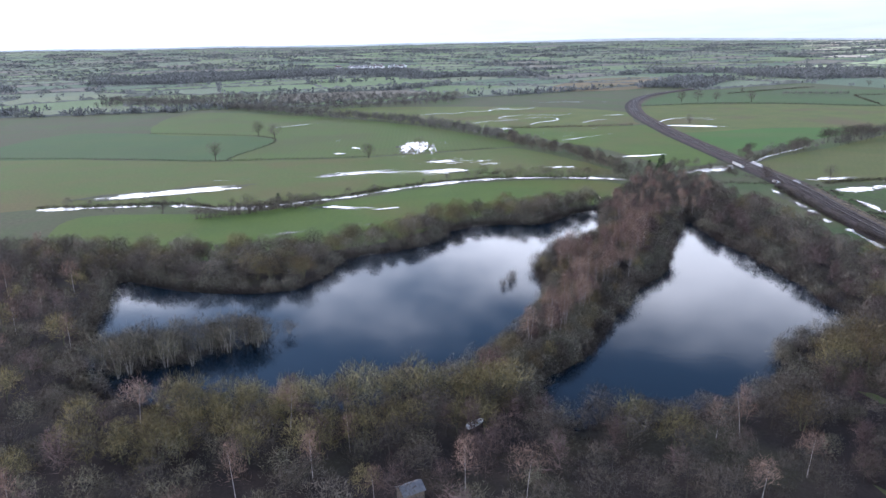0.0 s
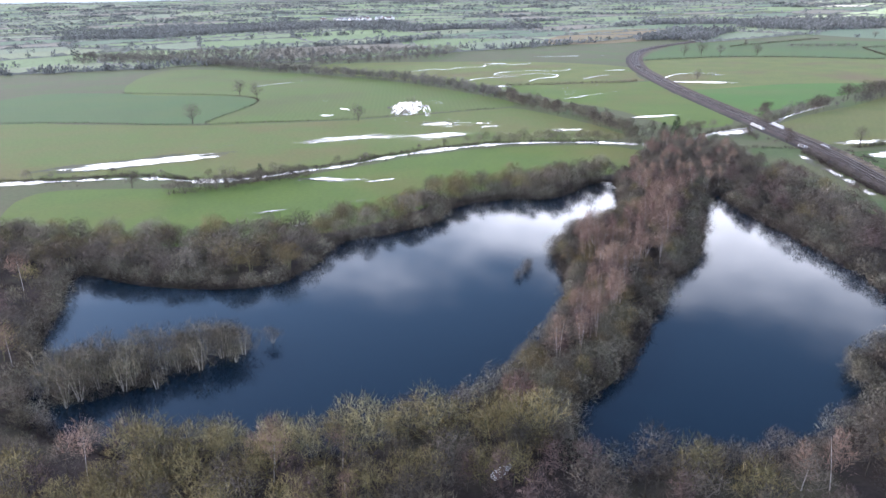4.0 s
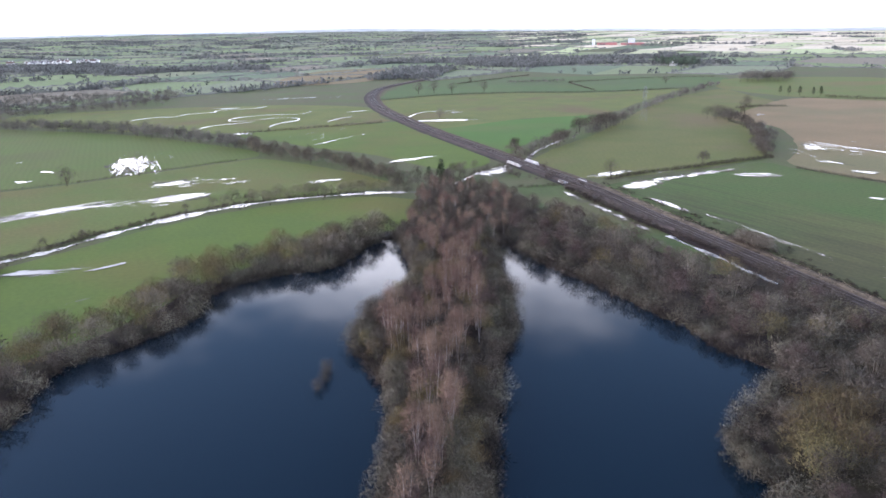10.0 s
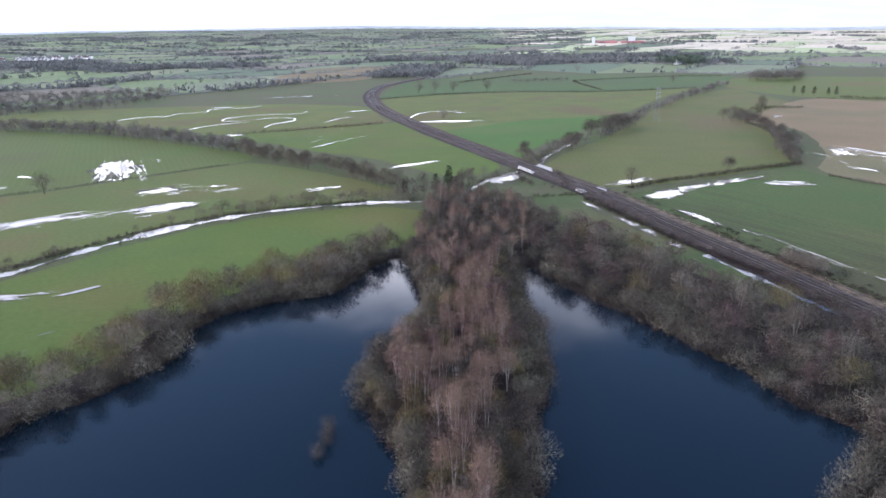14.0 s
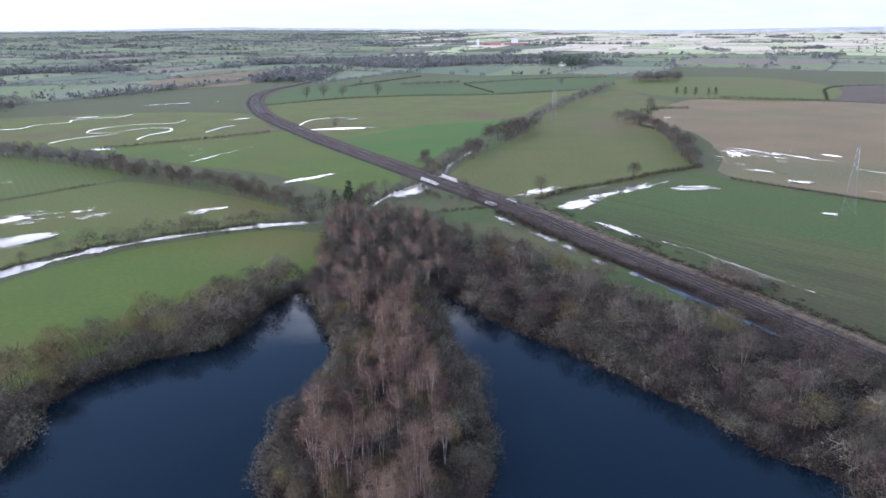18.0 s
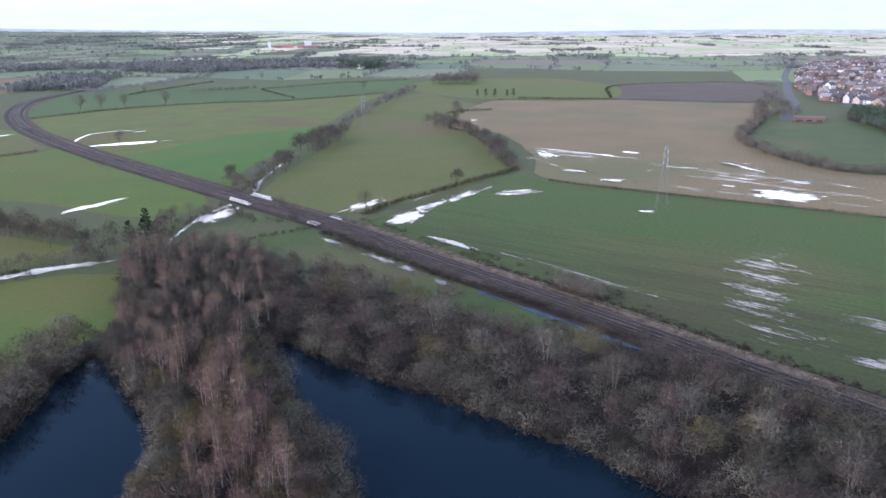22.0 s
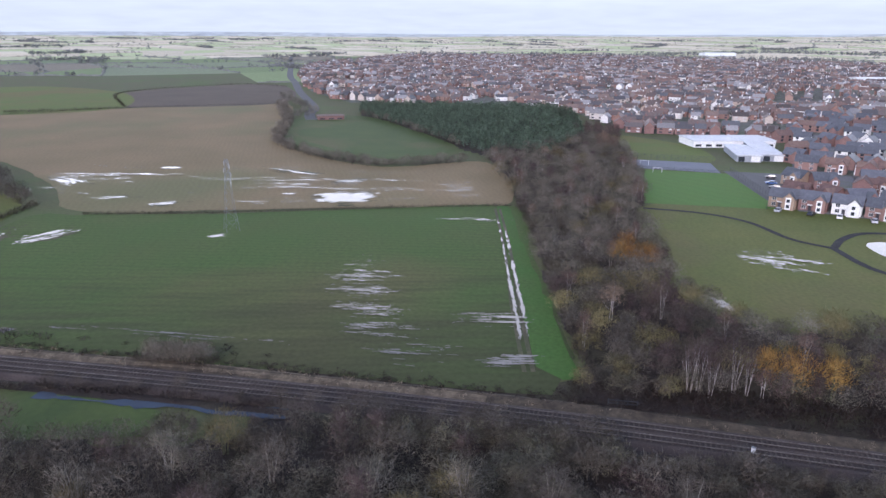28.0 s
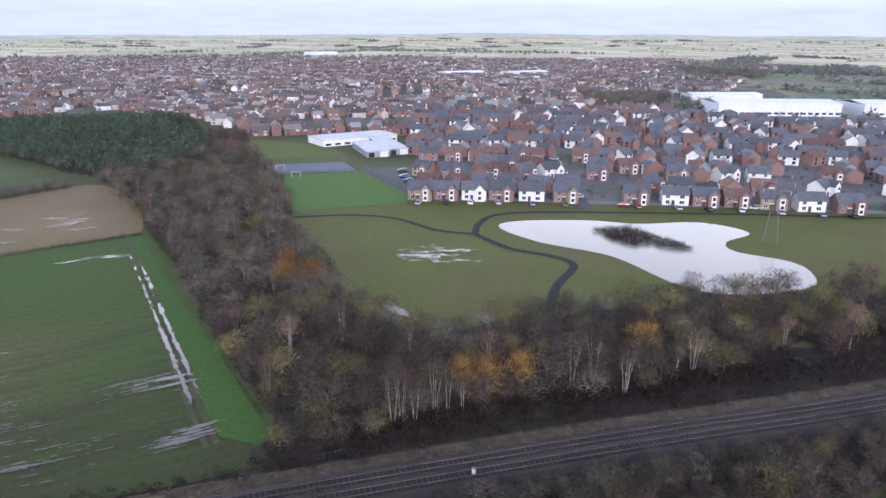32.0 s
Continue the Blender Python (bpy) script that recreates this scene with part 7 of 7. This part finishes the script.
def far_land():
    rng = np.random.default_rng(5)
    V, F, V2, F2, hedge = [], [], [], [], []
    ang = radians(24)
    c, s = math.cos(ang), math.sin(ang)
    n = n2 = 0
    cell = 132.0
    pts = {}
    for i in range(-36, 37):
        for j in range(-44, 45):
            pts[i, j] = ((i + rng.uniform(-0.32, 0.32)) * cell * 1.15, (j + rng.uniform(-0.32, 0.32)) * cell * 0.8)
    turn = lambda p: (p[0] * c - p[1] * s, p[0] * s + p[1] * c)
    for i in range(-36, 36):
        for j in range(-44, 44):
            q = [turn(pts[a]) for a in ((i, j), (i + 1, j), (i + 1, j + 1), (i, j + 1))]
            x, y = np.mean(q, 0)
            d = math.hypot(x - 60, y - 60)
            if d > 4450 or d < 520 or (x < 0 and y < -1.2 * x) or (x >= 0 and y < -3 * x):
                continue
            if inside([(x, y)], TOWN)[0] or any(inside([p], HOLE)[0] for p in q):
                continue
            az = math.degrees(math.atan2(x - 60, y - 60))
            # this sector gets the fields with sunlight in their colour
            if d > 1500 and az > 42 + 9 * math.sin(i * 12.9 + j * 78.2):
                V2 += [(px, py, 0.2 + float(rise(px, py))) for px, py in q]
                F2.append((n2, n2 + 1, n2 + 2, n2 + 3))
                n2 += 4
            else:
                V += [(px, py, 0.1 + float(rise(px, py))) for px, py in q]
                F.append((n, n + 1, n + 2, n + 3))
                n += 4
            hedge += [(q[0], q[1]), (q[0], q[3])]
    link("far_fields", mesh_np("far_fields", V, F, M_hazed_fields), None, "patchwork of far green and brown fields, coloured paler for haze", "fields", kind="stuff")
    link("sunlit_fields", mesh_np("sunlit_fields", V2, F2, M_sunlit), None, "far fields on the horizon, coloured pale for sunlight", "fields", kind="stuff")
    rows, sunlit = [], []
    for a, b in hedge:
        mid = (np.array(a) + np.array(b)) / 2
        d = np.hypot(*(mid - 60))
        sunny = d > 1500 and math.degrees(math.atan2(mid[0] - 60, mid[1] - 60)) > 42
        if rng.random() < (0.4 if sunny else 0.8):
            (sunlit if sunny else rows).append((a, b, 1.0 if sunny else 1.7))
        a, b = np.array(a), np.array(b)
        if d > 3600:
            continue
        lots = rng.random()
        if lots < (0.05 if sunny else 0.17):
            t = rng.random((46, 1))
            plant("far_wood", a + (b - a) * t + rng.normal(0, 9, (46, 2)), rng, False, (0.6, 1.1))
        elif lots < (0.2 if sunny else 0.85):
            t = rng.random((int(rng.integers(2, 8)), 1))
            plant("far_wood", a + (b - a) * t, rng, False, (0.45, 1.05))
    hedge_lines(rows, "far_hedgerows", "bare hedgerows between the far fields, coloured paler for haze", M_hazed_hedges)
    hedge_lines(sunlit, "sunlit_hedgerows", "low hedgerows on the far plain, coloured pale for sunlight", M_sunhedge)


HOLE = [(-260, 60), (-200, 560), (-130, 760), (0, 690), (180, 660), (290, 640), (345, 700), (420, 780), (560, 750), (705, 600), (810, 475), (840, 280), (640, 200), (600, 140), (450, -30), (300, -400), (100, -300)]
# far trees and hedges wear the twigs with haze in their colour
KINDS["far_hedge"] = ("far_hedge", BARK, T_HAZED, "bare far hedgerow", [bush(300 + i, 3.0, 3.2, 12, 1.3, 1, 1.6) for i in range(3)])
KINDS["far_wood"] = ("far_copse", BARK, T_HAZED, "bare far copse and tree belt", [bush(340 + i, 8.5, 4.4, 18, 2.1, 1, 1.3, 0.28) for i in range(3)])
KINDS["clump_lo"] = ("far_tree", BARK, T_HAZED, "bare far trees", [grow(320 + i, 8.5, 4.2, 7, 6, 0.6, 1.8) for i in range(3)])
for key in ("far_hedge", "clump_lo", "far_wood"):
    TREE_MESH[key] = KINDS[key][4]
far_land()
rng = np.random.default_rng(8)
WOODS = [[(568, 1192), (823, 1039), (1075, 891), (1120, 950), (860, 1120), (600, 1290)], [(380, 844), (523, 1009), (590, 960), (450, 800)], [(633, 1039), (668, 905), (805, 895), (862, 835), (900, 900), (820, 990), (700, 1100)], [(50, 1437), (174, 1200), (242, 1240), (374, 1175), (400, 1260), (240, 1330), (120, 1480)], [(-420, 1290), (-235, 1240), (-60, 1420), (-200, 1520)], [(-420, 1500), (-120, 1350), (200, 1500), (180, 1640), (-300, 1700)], [(830, 800), (920, 730), (960, 780), (870, 850)]]
plant("clump", scatter([(-250, 800), (-150, 745), (20, 660), (124, 692), (165, 800), (-60, 880), (-200, 900)], 9, rng), rng, False, (0.6, 1.0))
plant("clump", scatter([(655, 527), (690, 494), (735, 520), (700, 552)], 7, rng), rng, False, (1.0, 1.5))
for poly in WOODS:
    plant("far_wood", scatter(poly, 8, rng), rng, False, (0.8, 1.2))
xy = scatter(TOWN, 34, rng)
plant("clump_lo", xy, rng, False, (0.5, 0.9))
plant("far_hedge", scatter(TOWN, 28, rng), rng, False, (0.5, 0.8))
plant("clump_lo", scatter([(640, -760), (520, -560), (470, -460), (560, -470), (700, -640), (900, -1000), (780, -1050)], 14, rng), rng, False, (0.7, 1.1))

sheet("far_field", [(287, 824), (294, 908), (417, 1068), (534, 1062), (450, 930), (378, 826)], 0.3, M_brown, "brown far ploughed field", "field")
village = [(x + rng.normal(0, 22), y + rng.normal(0, 16), rng.uniform(8, 14), 7, 5, rng.uniform(0, 3)) for x, y in ((70, 1798), (110, 1796), (160, 1795)) for _ in range(11)] + [(846, 778, 14, 8, 5, 0.4), (868, 796, 9, 7, 5, 1.2)]
massed_houses("far_village", village, "far pale houses of a village among trees", M_white)

# factory with red sheds and pale towers, far to the north-east
M_fred = surface("red_factory_cladding", (0.52, 0.20, 0.19), (0.44, 0.19, 0.18), 10, 1, 0.6, 0)
fac = link("factory", None, None, "far red and white factory", "factory", at=pose(1500, 1540, float(rise(1500, 1540)) - 0.3, 0, 0, -44))
part("shed", boxes((-60, -14, 0, -6, 14, 7)), M_fred, fac, "red factory shed")
part("shed", boxes((4, -14, 0, 66, 14, 6)), M_fred, fac, "red factory shed")
part("tower", boxes((24, -10, 6, 42, 10, 17)), M_sheet, fac, "white process tower")
part("tower", boxes((-74, -8, 0, -66, 8, 17)), M_sheet, fac)


plant("clump_lo", scatter([(CB[0], CB[1]) for CB in ((700, -900), (900, -1250), (1000, -1500), (1080, -1480), (960, -1180), (760, -880))], 11, rng), rng, False, (0.8, 1.2))


plant("far_wood", scatter([(427, -307), (384, -333), (420, -400), (530, -551), (542, -462)], 7.5, rng), rng, False, (0.45, 0.75))
plant("far_wood", scatter([(994, -1094), (845, -1077), (639, -1180), (547, -972), (712, -872), (843, -910)], 11, rng), rng, False, (0.7, 1.1))
plant("far_wood", scatter([(662, 1118), (794, 878), (860, 950), (720, 1200)], 10, rng), rng, False, (0.7, 1.1))
sheet("retail_yard", [(558, -549), (540, -663), (440, -544), (460, -446)], 0.2, M_urban, "grey car park of the retail sheds", "car park", soft=False)


plant("pine", scatter([(815, 770), (850, 735), (905, 790), (860, 830)], 8, rng), rng, False, (1.0, 1.7))


plant("far_wood", scatter([(1330, -780), (1640, -380), (1690, 60), (1760, 60), (1720, -400), (1400, -840)], 13, rng), rng, False, (0.7, 1.2))
plant("far_wood", scatter([(1700, -500), (1850, -900), (1500, -1250), (1560, -1290), (1920, -920), (1760, -480)], 15, rng), rng, False, (0.8, 1.3))


def hills():
    rng = np.random.default_rng(12)
    n = 220
    V, F = [], []
    for i in range(n):
        az = math.radians(-70 + 270 * i / (n - 1))
        h = float(rise(math.sin(az) * 4500, math.cos(az) * 4500)) + 9 + 9 * noise.noise((i * 0.045, 0, 0)) + 4 * noise.noise((i * 0.22, 3, 0)) + 10 * math.exp(-((math.degrees(az) - 75) / 20) ** 2)
        for r, z in ((4300, -6), (4450, h * 0.8), (4560, h), (4600, h * 0.6)):
            V.append((math.sin(az) * r, math.cos(az) * r, z))
    for i in range(n - 1):
        for j in range(3):
            F.append((4 * i + j, 4 * i + j + 1, 4 * i + 5 + j, 4 * i + 4 + j))
    # the pale haze over the hills is put into their base colour
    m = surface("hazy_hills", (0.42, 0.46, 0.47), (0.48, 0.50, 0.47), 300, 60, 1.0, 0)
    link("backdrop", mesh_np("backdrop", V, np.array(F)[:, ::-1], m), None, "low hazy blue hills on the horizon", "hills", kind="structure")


hills()
sleepers()
finish_trees()
